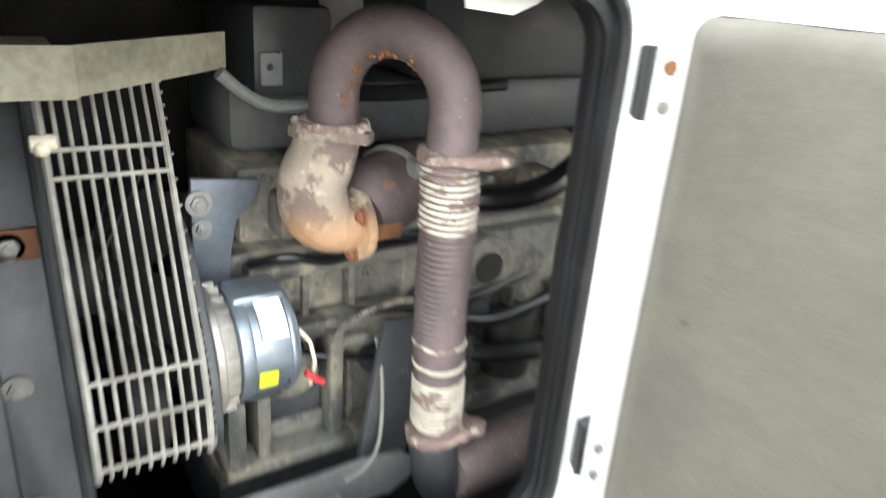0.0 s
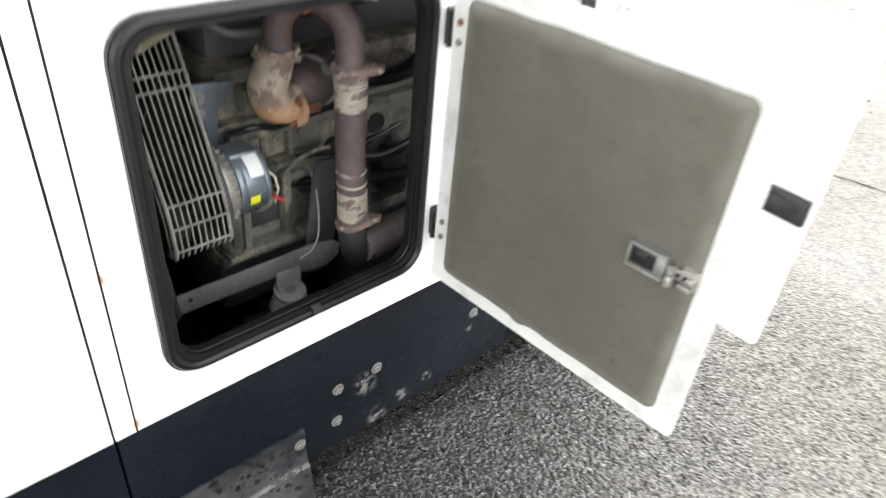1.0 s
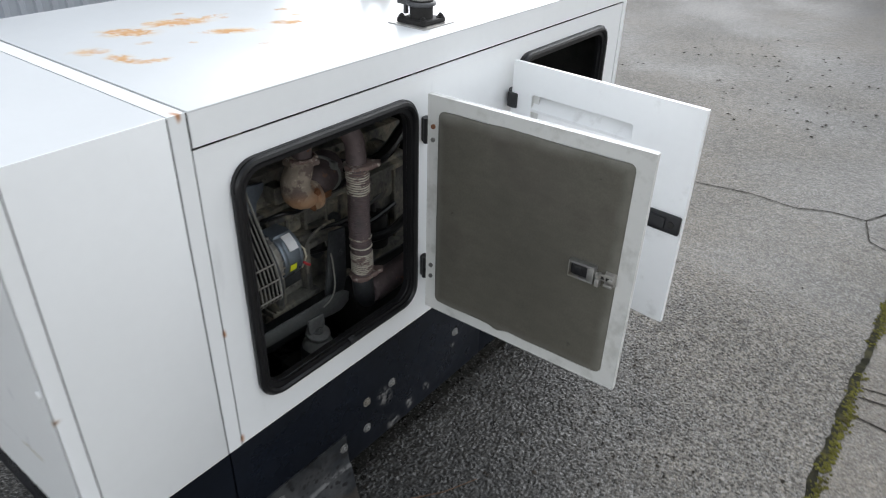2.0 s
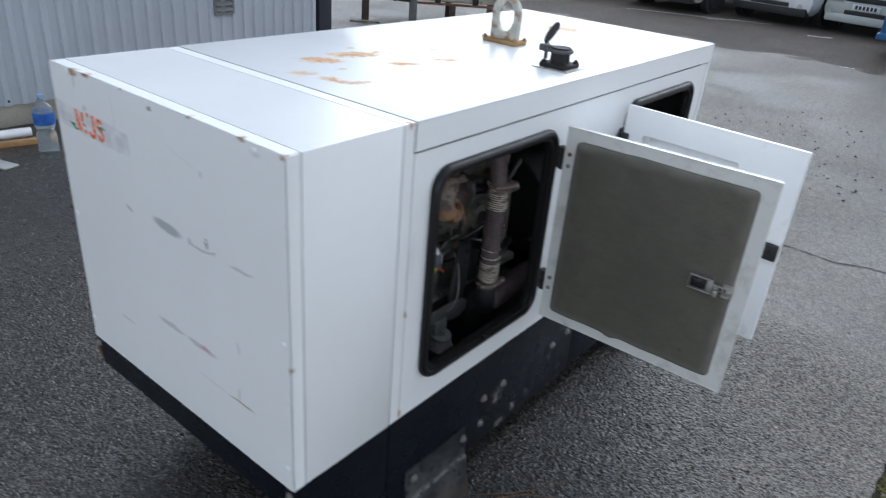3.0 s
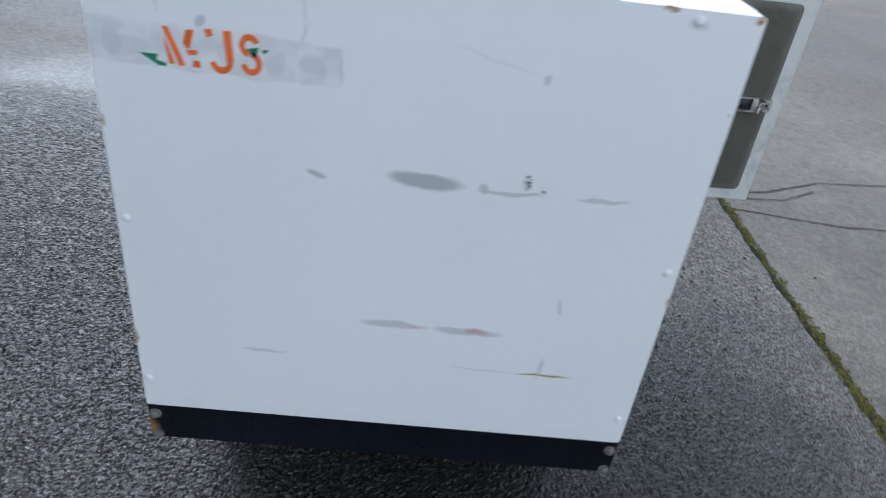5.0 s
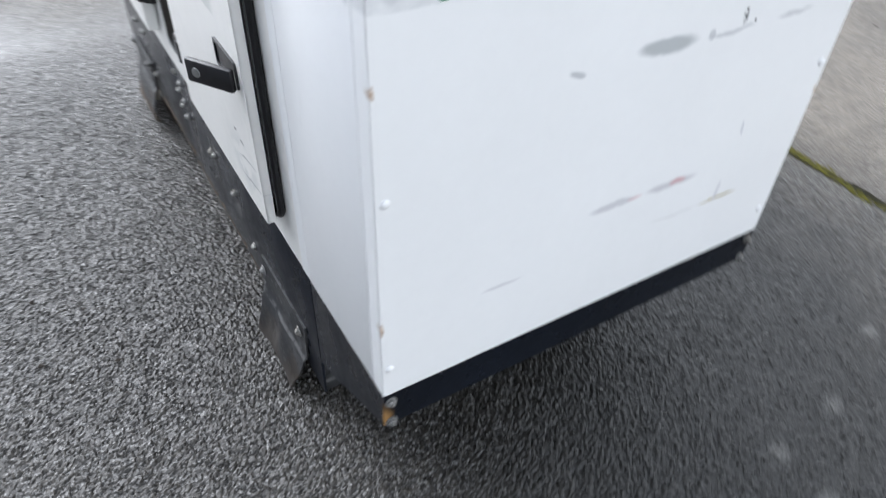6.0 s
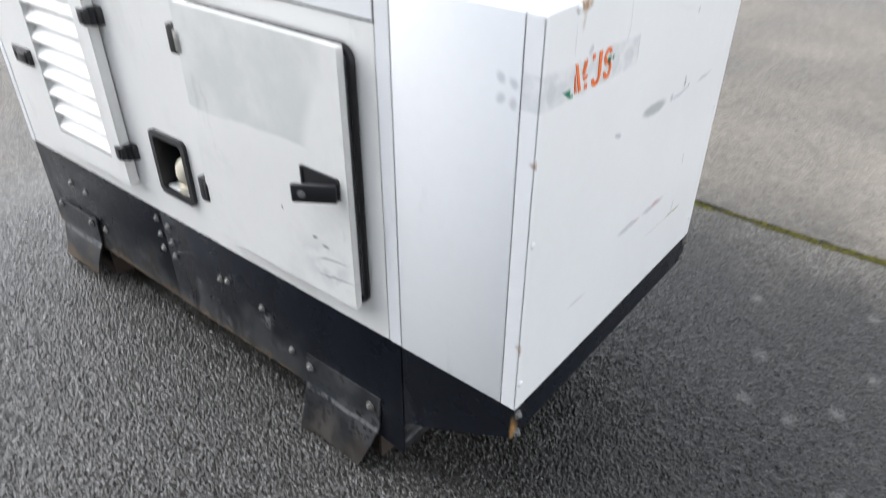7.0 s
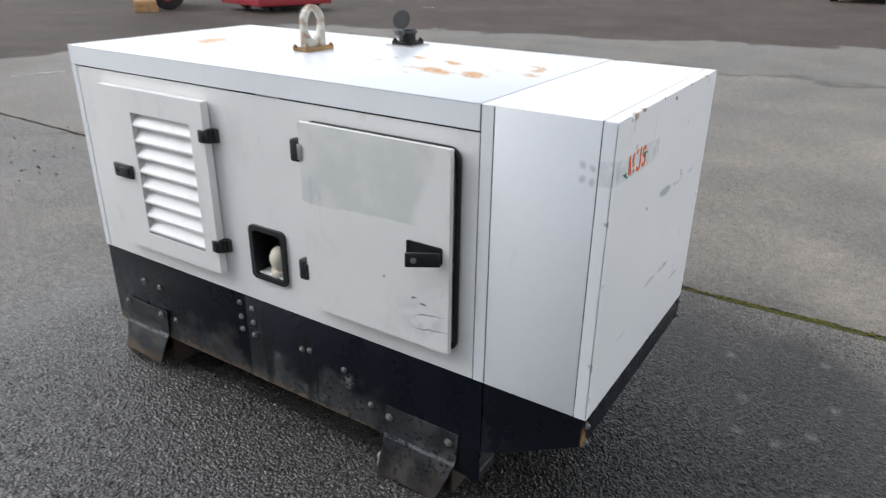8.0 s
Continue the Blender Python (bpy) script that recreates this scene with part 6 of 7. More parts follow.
bm = bmesh.new()
ribbon(bm, [(2.05, -6), (2.05, -2), (2.055, 0), (2.03, 1.2), (2.03, 2.1), (2.04, 3.2), (2.06, 4.5), (2.1, 7.0), (2.1, 10.4)], 0.020, 0.004, 1)
tagged(part("ground_joint", bm, JOINT), "dark dirt-filled joint in the asphalt", "joint", kind="structure")
bm = bmesh.new()
for seed, pts, w in ((2, [(0.9, 3.66), (1.19, 3.72), (1.45, 3.70), (1.62, 3.78), (1.80, 3.80), (1.92, 4.05), (2.03, 4.1)], 0.006), (3, [(1.80, 3.80), (1.86, 3.55), (2.03, 3.45)], 0.005),
                     (4, [(2.06, 2.28), (2.34, 2.34), (2.7, 2.52), (3.3, 2.60), (4.2, 2.75)], 0.006), (5, [(2.06, 2.22), (2.4, 2.26), (2.62, 2.40)], 0.005),
                     (6, [(2.05, 2.1), (2.2, 2.08), (2.6, 2.02), (3.4, 2.05)], 0.006), (7, [(1.6, 6.5), (2.3, 5.9), (3.0, 6.1), (4.0, 5.8)], 0.008)):
    ribbon(bm, pts, w, 0.004, seed)
tagged(part("ground_crack", bm, CRACK), "thin dark cracks in the asphalt", "crack", kind="structure")
bm = bmesh.new()
rnd = random.Random(5)
for k in range(5200):
    y = rnd.uniform(-3.5, 3.4)
    clump = noise.noise((y * 1.4, 7.7, 0))
    if clump < -0.3 or rnd.random() > 0.55 + clump:
        continue
    x = 2.045 + 0.02 * noise.noise((y * 6, 1, 0)) + rnd.gauss(0, 0.012)
    r = rnd.uniform(0.003, 0.009)
    c = Vector((x, y, 0.003))
    top = bm.verts.new(c + Vector((rnd.uniform(-r, r) * 0.4, rnd.uniform(-r, r) * 0.4, r * rnd.uniform(0.5, 0.9))))
    a0 = rnd.uniform(0, 6.28)
    ring = [bm.verts.new(c + Vector((math.cos(a0 + a), math.sin(a0 + a), 0)) * r * rnd.uniform(0.7, 1.3)) for a in (0, 1.05, 2.1, 3.14, 4.19, 5.24)]
    for i in range(6):
        bm.faces.new((ring[i], ring[(i + 1) % 6], top))
tagged(part("moss", bm, MOSS, angle=80), "yellow-green moss growing in the joint", "moss", kind="stuff")
# loose grit, crumbs and leaf bits on the ground
LITTER = simple("dark_leaf_litter", (0.03, 0.024, 0.018), 0.9, tone=0.4)
bm = bmesh.new()
rnd = random.Random(9)
spots = [(1.35, 1.35, 0.28, 60), (-0.55, 0.85, 0.15, 7), (-0.75, 0.55, 0.1, 4), (1.0, 5.4, 0.35, 26), (0.3, 5.9, 0.5, 34), (0.6, 6.8, 0.6, 44), (3.2, -0.2, 0.8, 6), (4.2, 1.5, 1.4, 12), (-0.9, 1.9, 0.6, 10), (-1.3, 0.3, 0.5, 8), (5.5, -0.5, 1.5, 14)]
for cx, cy, s, n in spots:
    for k in range(n):
        x, y = cx + rnd.gauss(0, s), cy + rnd.gauss(0, s)
        if -0.05 < x < 0.98 and -0.02 < y < 2.25:
            continue
        r = rnd.uniform(0.003, 0.010) * (1.6 if cy > 4 else 1)
        ring = [bm.verts.new((x + math.cos(a) * r * rnd.uniform(0.5, 1.4), y + math.sin(a) * r * rnd.uniform(0.5, 1.4), 0.005 + rnd.uniform(0, 0.4) * r)) for a in (0, 1.25, 2.5, 3.8, 5.0)]
        tip = bm.verts.new((x, y, 0.007 + r * 0.7))
        for i in range(5):
            bm.faces.new((ring[i], ring[(i + 1) % 5], tip))
tagged(part("leaf_litter", bm, LITTER), "small dark bits of leaf and grit on the asphalt", "litter", kind="stuff")
TWIG = simple("brown_twig", (0.12, 0.07, 0.04), 0.85, tone=0.3)
for pts in ([(0.98, 0.72), (1.06, 0.80), (1.13, 0.90), (1.18, 1.0)], [(1.0, 0.70), (1.10, 0.83), (1.24, 0.93)]):
    bm = bmesh.new()
    tube(bm, [(x, y, 0.006 + 0.004 * (k % 2)) for k, (x, y) in enumerate(pts)], [0.0026, 0.002, 0.0016, 0.0012][: len(pts)], 5)
    tagged(part("twig", bm, TWIG), "thin brown twig lying on the asphalt", "twig", "twigs by the base")

# ---- shed: corrugated wall on a concrete plinth ----
pk = Paint("pale_blue_sheet", (0.42, 0.455, 0.50), 0.45, 0.0)
pk.vary(1.2, 0.06).vary(30, 0.03, 4, (1, 1, 0.2)).patches(4, 0.58, 0.75, (0.38, 0.40, 0.42), 0.4, 0.6, (1, 1, 0.25))
pk.wobble()
SHEET = pk.done()
POST = simple("dark_blue_trim", (0.025, 0.03, 0.042), 0.5)
pn = Paint("stained_concrete", (0.33, 0.31, 0.26), 0.9)
pn.vary(3, 0.2).vary(50, 0.1).patches(5, 0.55, 0.7, (0.11, 0.10, 0.085), 0.7).bump(pn.noise(40, 4), 0.4, 0.004)
CONCRETE = pn.done()
WX, WY0, WY1, WH = -3.75, -7.0, 4.21, 4.6
shed = thing("shed", (WX - 3, 0, 0), "pale blue corrugated metal shed on a concrete plinth", "shed", kind="")
bm = bmesh.new()
pitch, prof = 0.118, ((0.0, 0.0), (0.030, 0.0), (0.042, 0.020), (0.076, 0.020), (0.088, 0.0))
line = []
y = WY0
while y < WY1:
    line += [(min(y + a, WY1), d) for a, d in prof if y + a <= WY1 + 0.01]
    y += pitch
lo = [bm.verts.new((WX + d, yy, 0.170 + 0.004 * noise.noise((yy * 2, 0, 0)))) for yy, d in line]
hi = [bm.verts.new((WX + d, yy, WH)) for yy, d in line]
for i in range(len(line) - 1):
    if line[i + 1][0] > line[i][0]:
        bm.faces.new((lo[i], lo[i + 1], hi[i + 1], hi[i]))
geom = bm.faces[:]
bmesh.ops.recalc_face_normals(bm, faces=geom)
bmesh.ops.solidify(bm, geom=geom, thickness=0.003)
sheet = part("wall_sheet", bm, SHEET, shed, "", 20)
bm = bmesh.new()
box(bm, WX - 0.22, WX - 0.012, WY0, WY1 + 0.12, 0.0, 0.19, 0.01)
part("plinth", bm, CONCRETE, shed, "stained concrete plinth")
bm = bmesh.new()
box(bm, WX - 0.12, WX + 0.035, WY1, WY1 + 0.165, 0.0, WH, 0.008)
part("corner_trim", bm, POST, shed, "dark blue corner trim")
bm = bmesh.new()
box(bm, -11.0, WX - 0.10, WY1 + 0.05, WY1 + 0.15, 0.0, WH)
box(bm, -11.0, WX + 0.15, WY0, WY1 + 0.25, WH, WH + 0.15)
box(bm, -11.1, -11.0, WY0, WY1 + 0.15, 0, WH)
box(bm, -11.0, WX, WY0 - 0.1, WY0, 0, WH)
part("shed_shell", bm, SHEET, shed)
k = 0
for yy in [WY0 + 0.059 + pitch * i for i in range(95)]:
    k += 1
    if k % 2 or not -0.5 < yy < 4.1:
        continue
    bm = bmesh.new()
    cyl(bm, (WX + 0.019, yy, 0.205), (WX + 0.028, yy, 0.205), 0.009, 8)
    part("sheet_screw", bm, SOOT, sheet)
# hooded vent
bm = bmesh.new()
plate(bm, rounded(2.985, 3.195, 0.705, 0.955, 0.015, 3), [rounded(3.005, 3.175, 0.725, 0.93, 0.01, 3)[::-1]], 0.02, axes((WX + 0.018, 0, 0), (0, 1, 0), (0, 0, 1), (1, 0, 0)))
box(bm, WX + 0.012, WX + 0.02, 3.0, 3.18, 0.72, 0.935)
vent = part("vent", bm, simple("grey_vent_plastic", (0.16, 0.165, 0.165), 0.6), shed, "grey hooded wall vent")
for k in range(4):
    bm = bmesh.new()
    z = 0.735 + 0.048 * k
    prism(bm, [(0.020, z + 0.03), (0.045, z), (0.047, z + 0.004), (0.022, z + 0.035)], 0.168, axes((WX, 3.006, 0), (1, 0, 0), (0, 0, 1), (0, 1, 0)))
    part("vent_slat", bm, vent.data.materials[0], vent)
bm = bmesh.new()
prism(bm, [(0.012, 0.992), (0.085, 0.945), (0.085, 0.925), (0.078, 0.925), (0.012, 0.965)], 0.236, axes((WX, 2.970, 0), (1, 0, 0), (0, 0, 1), (0, 1, 0)))
part("vent_hood", bm, SOOT, vent, "dark vent hood")

# red scaffold props lying along the plinth
RED = simple("worn_red_paint", (0.29, 0.040, 0.034), 0.6, tone=0.25, dust=(0.22, 0.12, 0.09), dust_at=(0.55, 0.7))


def prop(x0, y0, x1, y1, z, r, label):
    t = thing("scaffold_prop", (x0, y0, 0), label, "scaffold prop", "red props by the shed wall")
    a, b = Vector((x0, y0, z)), Vector((x1, y1, z))
    d = (b - a).normalized()
    bm = bmesh.new()
    cyl(bm, a, a.lerp(b, 0.55), r, 14)
    part("outer_tube", bm, RED, t)
    bm = bmesh.new()
    cyl(bm, a.lerp(b, 0.55), b, r * 0.78, 14)
    part("inner_tube", bm, RED, t)
    bm = bmesh.new()
    cyl(bm, a.lerp(b, 0.53), a.lerp(b, 0.57), r * 1.35, 12, bevel=0.004)
    tube(bm, [a.lerp(b, 0.55) + Vector((r * 1.9 * math.cos(q), 0, r * 1.9 * math.sin(q) * 0.8 + r * 0.3)) for q in (k * 0.6 for k in range(6))], 0.007, 6)
    part("collar", bm, RED, t)
    for p in (a, b):
        bm = bmesh.new()
        box(bm, -0.055, 0.055, -0.004, 0.004, -z + 0.002, 0.11 - z, 0.002, Matrix.Translation(p) @ Vector((0, 1, 0)).rotation_difference(d).to_matrix().to_4x4())
        part("end_plate", bm, RED, t)
    return t


prop(-3.30, 1.42, -3.28, 4.6, 0.055, 0.035, "worn red steel scaffold prop on the ground")
prop(-3.16, 1.62, -3.20, 4.9, 0.055, 0.033, "worn red steel scaffold prop on the ground")
prop(-3.44, 1.70, -3.42, 4.4, 0.055, 0.036, "worn red steel scaffold prop close to the plinth")
prop(-3.56, 1.95, -3.55, 4.7, 0.055, 0.034, "worn red steel scaffold prop against the plinth")
prop(-3.38, 1.90, -3.33, 4.8, 0.120, 0.034, "worn red steel scaffold prop lying on others")
prop(-3.50, 2.15, -3.46, 4.6, 0.122, 0.033, "worn red steel scaffold prop lying on others")
WOOD = simple("raw_timber", (0.38, 0.22, 0.10), 0.8, tone=0.25)
bm = bmesh.new()
box(bm, -0.025, 0.025, -0.30, 0.30, 0.0, 0.04, 0.004, Matrix.Translation((-3.36, 0.95, 0.0)) @ Matrix.Rotation(radians(-12), 4, "Z"))
tagged(part("timber_batten", bm, WOOD), "short raw timber batten lying by the wall", "timber")
bm = bmesh.new()
cyl(bm, (-3.55, 0.75, 0.035), (-3.48, 1.22, 0.035), 0.035, 12)
tagged(part("white_pipe", bm, LABEL), "short white plastic pipe lying by the wall", "pipe")
PAPER = simple("grey_paper", (0.45, 0.45, 0.44), 0.8, tone=0.1)
bm = bmesh.new()
box(bm, -0.09, 0.09, -0.05, 0.05, 0.003, 0.012, 0, Matrix.Translation((-3.0, 0.83, 0.0)) @ Matrix.Rotation(0.3, 4, "Z"))
tagged(part("cardboard_scrap", bm, PAPER), "flat grey scrap of cardboard on the asphalt", "scrap")
bm = bmesh.new()
box(bm, -0.05, 0.05, -0.02, 0.02, 0.003, 0.018, 0.004, Matrix.Translation((-2.93, 2.32, 0.0)) @ Matrix.Rotation(0.9, 4, "Z"))
tagged(part("stone_chip", bm, CONCRETE), "pale stone chip on the asphalt", "stone")

# water bottle
bottle = thing("water_bottle", (-3.06, 1.16, 0), "clear plastic water bottle with a blue label, standing by the wall", "bottle")
pet = bpy.data.materials.new("clear_plastic")
pet.use_nodes = True
pp = pet.node_tree.nodes["Principled BSDF"]
pp.inputs["Base Color"].default_value = (0.86, 0.93, 0.97, 1)
pp.inputs["Transmission Weight"].default_value, pp.inputs["Roughness"].default_value, pp.inputs["IOR"].default_value = 0.85, 0.08, 1.2
bm = bmesh.new()
prof = [(0.0, 0.060), (0.02, 0.066), (0.06, 0.064), (0.09, 0.060), (0.12, 0.065), (0.17, 0.052), (0.20, 0.066), (0.30, 0.066), (0.335, 0.055), (0.365, 0.026), (0.38, 0.018), (0.392, 0.018)]
tube(bm, [(-3.06, 1.16, z) for z, r in prof], [r for z, r in prof], 20)
part("bottle_body", bm, pet, bottle)
bm = bmesh.new()
tube(bm, [(-3.06, 1.16, 0.212), (-3.06, 1.16, 0.292)], 0.0675, 20, caps=False)
part("label", bm, simple("blue_label", (0.03, 0.12, 0.42), 0.4, tone=0.3, scale=25), bottle)
bm = bmesh.new()
cyl(bm, (-3.06, 1.16, 0.388), (-3.06, 1.16, 0.412), 0.020, 14, bevel=0.003)
part("cap", bm, simple("blue_cap", (0.25, 0.4, 0.65), 0.4), bottle)

# ---- far side of the yard: stand with pipe and hopper, parked cars, blue skip ----
PIPE_RUST = simple("rust_red_pipe", (0.085, 0.038, 0.028), 0.75, tone=0.3, dust=(0.05, 0.03, 0.025), dust_at=(0.5, 0.65))
stand = thing("pipe_stand", (-6.0, 7.6, 0), "rust-red steel drum lying on welded posts with base plates", "pipe stand")
DRUM_A, DRUM_B = Vector((-6.31, 7.13, 0.465)), Vector((-5.63, 7.77, 0.425))
bm = bmesh.new()
cyl(bm, DRUM_A, DRUM_B, 0.108, 24, bevel=0.012)
for v in bm.verts:
    v.co += Vector((1, 1, 1)) * 0.008 * noise.noise(v.co * 9)
part("drum", bm, PIPE_RUST, stand)
for f in (0.42, 0.58, 0.74):
    p, d = DRUM_A.lerp(DRUM_B, f), (DRUM_B - DRUM_A).normalized()
    bm = bmesh.new()
    cyl(bm, p - d * 0.018, p + d * 0.018, 0.117, 24, bevel=0.006)
    part("band", bm, PIPE_RUST, stand)
MP = axes((-5.60, 7.80, 0), (0.730, 0.683, 0), (-0.683, 0.730, 0), (0, 0, 1))
POST_GREY = simple("weathered_grey_post", (0.13, 0.135, 0.13), 0.65, 0.2, tone=0.25, dust=(0.10, 0.07, 0.05), dust_at=(0.55, 0.7))
for u, z1, half, material, wide in ((-0.735, 0.37, 0.055, BEAM, 0.23), (0.0, 0.49, 0.060, POST_GREY, 0.20)):
    bm = bmesh.new()
    box(bm, u - half, u + half, -half, half, 0.0, z1, 0.006, MP)
    part("post", bm, material, stand)
    bm = bmesh.new()
    box(bm, u - wide, u + wide, -wide * 0.8, wide * 0.8, 0.0, 0.022, 0.004, MP)
    part("base_plate", bm, ENGINE, stand)
hop = thing("hopper", (-5.1, 8.3, 0), "beige steel hopper between black tanks on rusty posts", "hopper")
HOPPER = simple("beige_sheet", (0.42, 0.40, 0.33), 0.6, tone=0.15, dust=(0.25, 0.22, 0.17), dust_at=(0.5, 0.7))
bm = bmesh.new()
prism(bm, [(0.37, 0.36), (1.03, 0.36), (1.12, 0.62), (1.20, 1.15), (0.20, 1.15), (0.28, 0.62)], 0.9, MP @ axes((0, 0.98, 0), (1, 0, 0), (0, 0, 1), (0, -1, 0)), 0.012)
box(bm, 0.64, 0.66, 0.066, 0.09, 0.40, 1.10, 0.004, MP)
part("hopper_body", bm, HOPPER, hop)
bm = bmesh.new()
box(bm, 0.06, 1.30, 0.14, 0.22, 0.34, 0.475, 0.006, MP)
part("beam", bm, HOPPER, hop)
for u0, u1 in ((-0.42, 0.27), (1.13, 1.85)):
    bm = bmesh.new()
    cyl(bm, MP @ Vector((u0, 0.75, 0.90)), MP @ Vector((u1, 0.75, 0.90)), 0.44, 32, bevel=0.06)
    part("tank", bm, SOOT, hop, "black cylindrical tank")
bm = bmesh.new()
box(bm, 0.06, 1.28, 0.0, 0.07, 0.305, 0.335, 0.004, MP)
box(bm, 0.06, 1.28, 0.90, 0.97, 0.305, 0.335, 0.004, MP)
part("frame_rail", bm, RUSTY, hop)
for u, w, z1, half, material in ((0.62, 0.04, 0.305, 0.045, BEAM), (1.34, 0.04, 0.80, 0.058, POST_GREY), (0.62, 0.93, 0.305, 0.045, BEAM), (1.34, 0.93, 0.80, 0.058, POST_GREY)):
    bm = bmesh.new()
    box(bm, u - half, u + half, w - half, w + half, 0.0, z1, 0.006, MP)
    part("post", bm, material, hop)
for u in (0.38, 0.97):
    bm = bmesh.new()
    box(bm, u - 0.045, u + 0.045, 0.0, 0.07, 0.336, 0.425, 0.01, MP)
    part("bracket", bm, SOOT, hop)

CAR_GLASS = simple("dark_car_glass", (0.012, 0.014, 0.016), 0.08, tone=0.05, bump=0.0)
TYRE = simple("tyre_rubber", (0.018, 0.018, 0.018), 0.85, tone=0.2)
TRIM = simple("black_bumper_plastic", (0.02, 0.02, 0.022), 0.6)
CHROME = simple("alloy_rim", (0.60, 0.61, 0.62), 0.3, 0.8, tone=0.1)
LAMP = simple("headlamp_glass", (0.62, 0.64, 0.66), 0.12, 0.3, tone=0.2, scale=30)
PLATE_W = simple("number_plate", (0.70, 0.71, 0.72), 0.5, tone=0.05)
BAR = simple("plate_bars", (0.04, 0.04, 0.05), 0.6)


def car(place, turn, paint, label, height=1.65, length=4.3, width=1.78, nose=0.95, lower=None):
    """A car whose front looks along -y at turn 0; the lower body, glasshouse, wheels, lamps and grille are parts."""
    t = thing("parked_car", (0, 0, 0), label, "car", "cars parked across the yard")
    h, hw, r = height, width / 2, 0.34
    rows = [(-length / 2, 0.80, 0.30, 0.52, 0.60), (-length / 2 + 0.06, 0.93, 0.24, 0.66, 0.78), (-length / 2 + 0.30, 0.99, 0.22, 0.78, nose - 0.03), (-length / 2 + 1.05, 1.0, 0.22, 0.86, nose + 0.07),
            (-0.2, 1.0, 0.22, 0.90, nose + 0.12), (length / 2 - 0.9, 1.0, 0.22, 0.92, nose + 0.10), (length / 2 - 0.15, 0.96, 0.24, 0.90, nose + 0.04), (length / 2, 0.88, 0.34, 0.80, 0.90)]
    bm = bmesh.new()
    rings = []
    for y, fw, z0, z1, z2 in rows:
        w = hw * fw
        prof = [(-w * 0.86, z0), (-w * 0.97, z0 + 0.10), (-w, (z0 + z1) / 2), (-w * 0.97, z1), (-w * 0.84, z2 - 0.03), (-w * 0.5, z2), (0, z2 + 0.02),
                (w * 0.5, z2), (w * 0.84, z2 - 0.03), (w * 0.97, z1), (w, (z0 + z1) / 2), (w * 0.97, z0 + 0.10), (w * 0.86, z0)]
        rings.append([bm.verts.new((x, y, z)) for x, z in prof])
    for a, b in zip(rings, rings[1:]):
        for k in range(13):
            bm.faces.new((a[k], a[(k + 1) % 13], b[(k + 1) % 13], b[k]))
    bm.faces.new(rings[0])
    bm.faces.new(rings[-1])
    body = part("body", bm, paint, t)
    bm = bmesh.new()
    ya, yb = -length / 2 + 1.05, length / 2 - 0.15
    low, top = nose + 0.08, h
    base = [(-hw * 0.9, ya), (hw * 0.9, ya), (hw * 0.9, yb), (-hw * 0.9, yb)]
    upper = [(-hw * 0.68, ya + 0.72), (hw * 0.68, ya + 0.72), (hw * 0.68, yb - 0.25), (-hw * 0.68, yb - 0.25)]
    lv, uv = [bm.verts.new((*p, low)) for p in base], [bm.verts.new((*p, top - 0.05)) for p in upper]
    for k in range(4):
        bm.faces.new((lv[k], lv[(k + 1) % 4], uv[(k + 1) % 4], uv[k]))
    bm.faces.new(uv)
    bm.faces.new(lv[::-1])
    bmesh.ops.bevel(bm, geom=bm.edges[:], offset=0.05, segments=2, profile=0.5, affect="EDGES")
    part("glasshouse", bm, CAR_GLASS, t)
    bm = bmesh.new()
    box(bm, -hw * 0.68, hw * 0.68, ya + 0.72, yb - 0.24, top - 0.07, top, 0.03)
    part("roof", bm, paint, t)
    for sx in (-1, 1):
        for y in (-length / 2 + 0.82, length / 2 - 0.82):
            bm = bmesh.new()
            x1 = sx * (hw + 0.012)
            ring = [(x1 - sx * 0.21, r - 0.05), (x1 - sx * 0.20, r), (x1 - sx * 0.02, r), (x1, r - 0.04), (x1, r - 0.11), (x1 - sx * 0.03, r - 0.12)]
            loops = [[bm.verts.new((x, y + rr * math.sin(a), r + rr * math.cos(a))) for x, rr in ring] for a in (2 * math.pi * k / 28 for k in range(28))]
            for i in range(28):
                a, b = loops[i], loops[(i + 1) % 28]
                for k in range(len(ring) - 1):
                    bm.faces.new((a[k], a[k + 1], b[k + 1], b[k]))
            wheel = part("wheel", bm, TYRE, t)
            bm = bmesh.new()
            cyl(bm, (x1 - sx * 0.10, y, r), (x1 - sx * 0.085, y, r), r - 0.115, 24)
            part("rim_dish", bm, SOOT, wheel)
            bm = bmesh.new()
            cyl(bm, (x1 - sx * 0.09, y, r), (x1 - sx * 0.03, y, r), 0.05, 12)
            for k in range(6):
                m = Matrix.Translation((x1 - sx * 0.05, y, r)) @ Matrix.Rotation(2 * math.pi * k / 6, 4, "X")
                box(bm, -0.015, 0.015, -0.022, 0.022, 0.03, r - 0.11, 0.004, m)
            tube(bm, [(x1 - sx * 0.03, y + (r - 0.115) * math.sin(a), r + (r - 0.115) * math.cos(a)) for a in (2 * math.pi * k / 28 for k in range(28))], 0.014, 6, True)
            part("rim", bm, CHROME, wheel)
            bm = bmesh.new()
            cyl(bm, (sx * (hw - 0.14), y, r + 0.02), (sx * (hw + 0.006), y, r + 0.02), r + 0.07, 28)
            part("wheel_arch", bm, TRIM, t)
    yf = -length / 2
    bm = bmesh.new()
    box(bm, -hw * 0.86, hw * 0.86, yf - 0.015, yf + 0.22, 0.20, 0.36, 0.03)
    part("bumper", bm, lower or TRIM, t)
    bm = bmesh.new()
    box(bm, -hw * 0.50, hw * 0.50, yf - 0.012, yf + 0.05, 0.60, 0.70, 0.012)
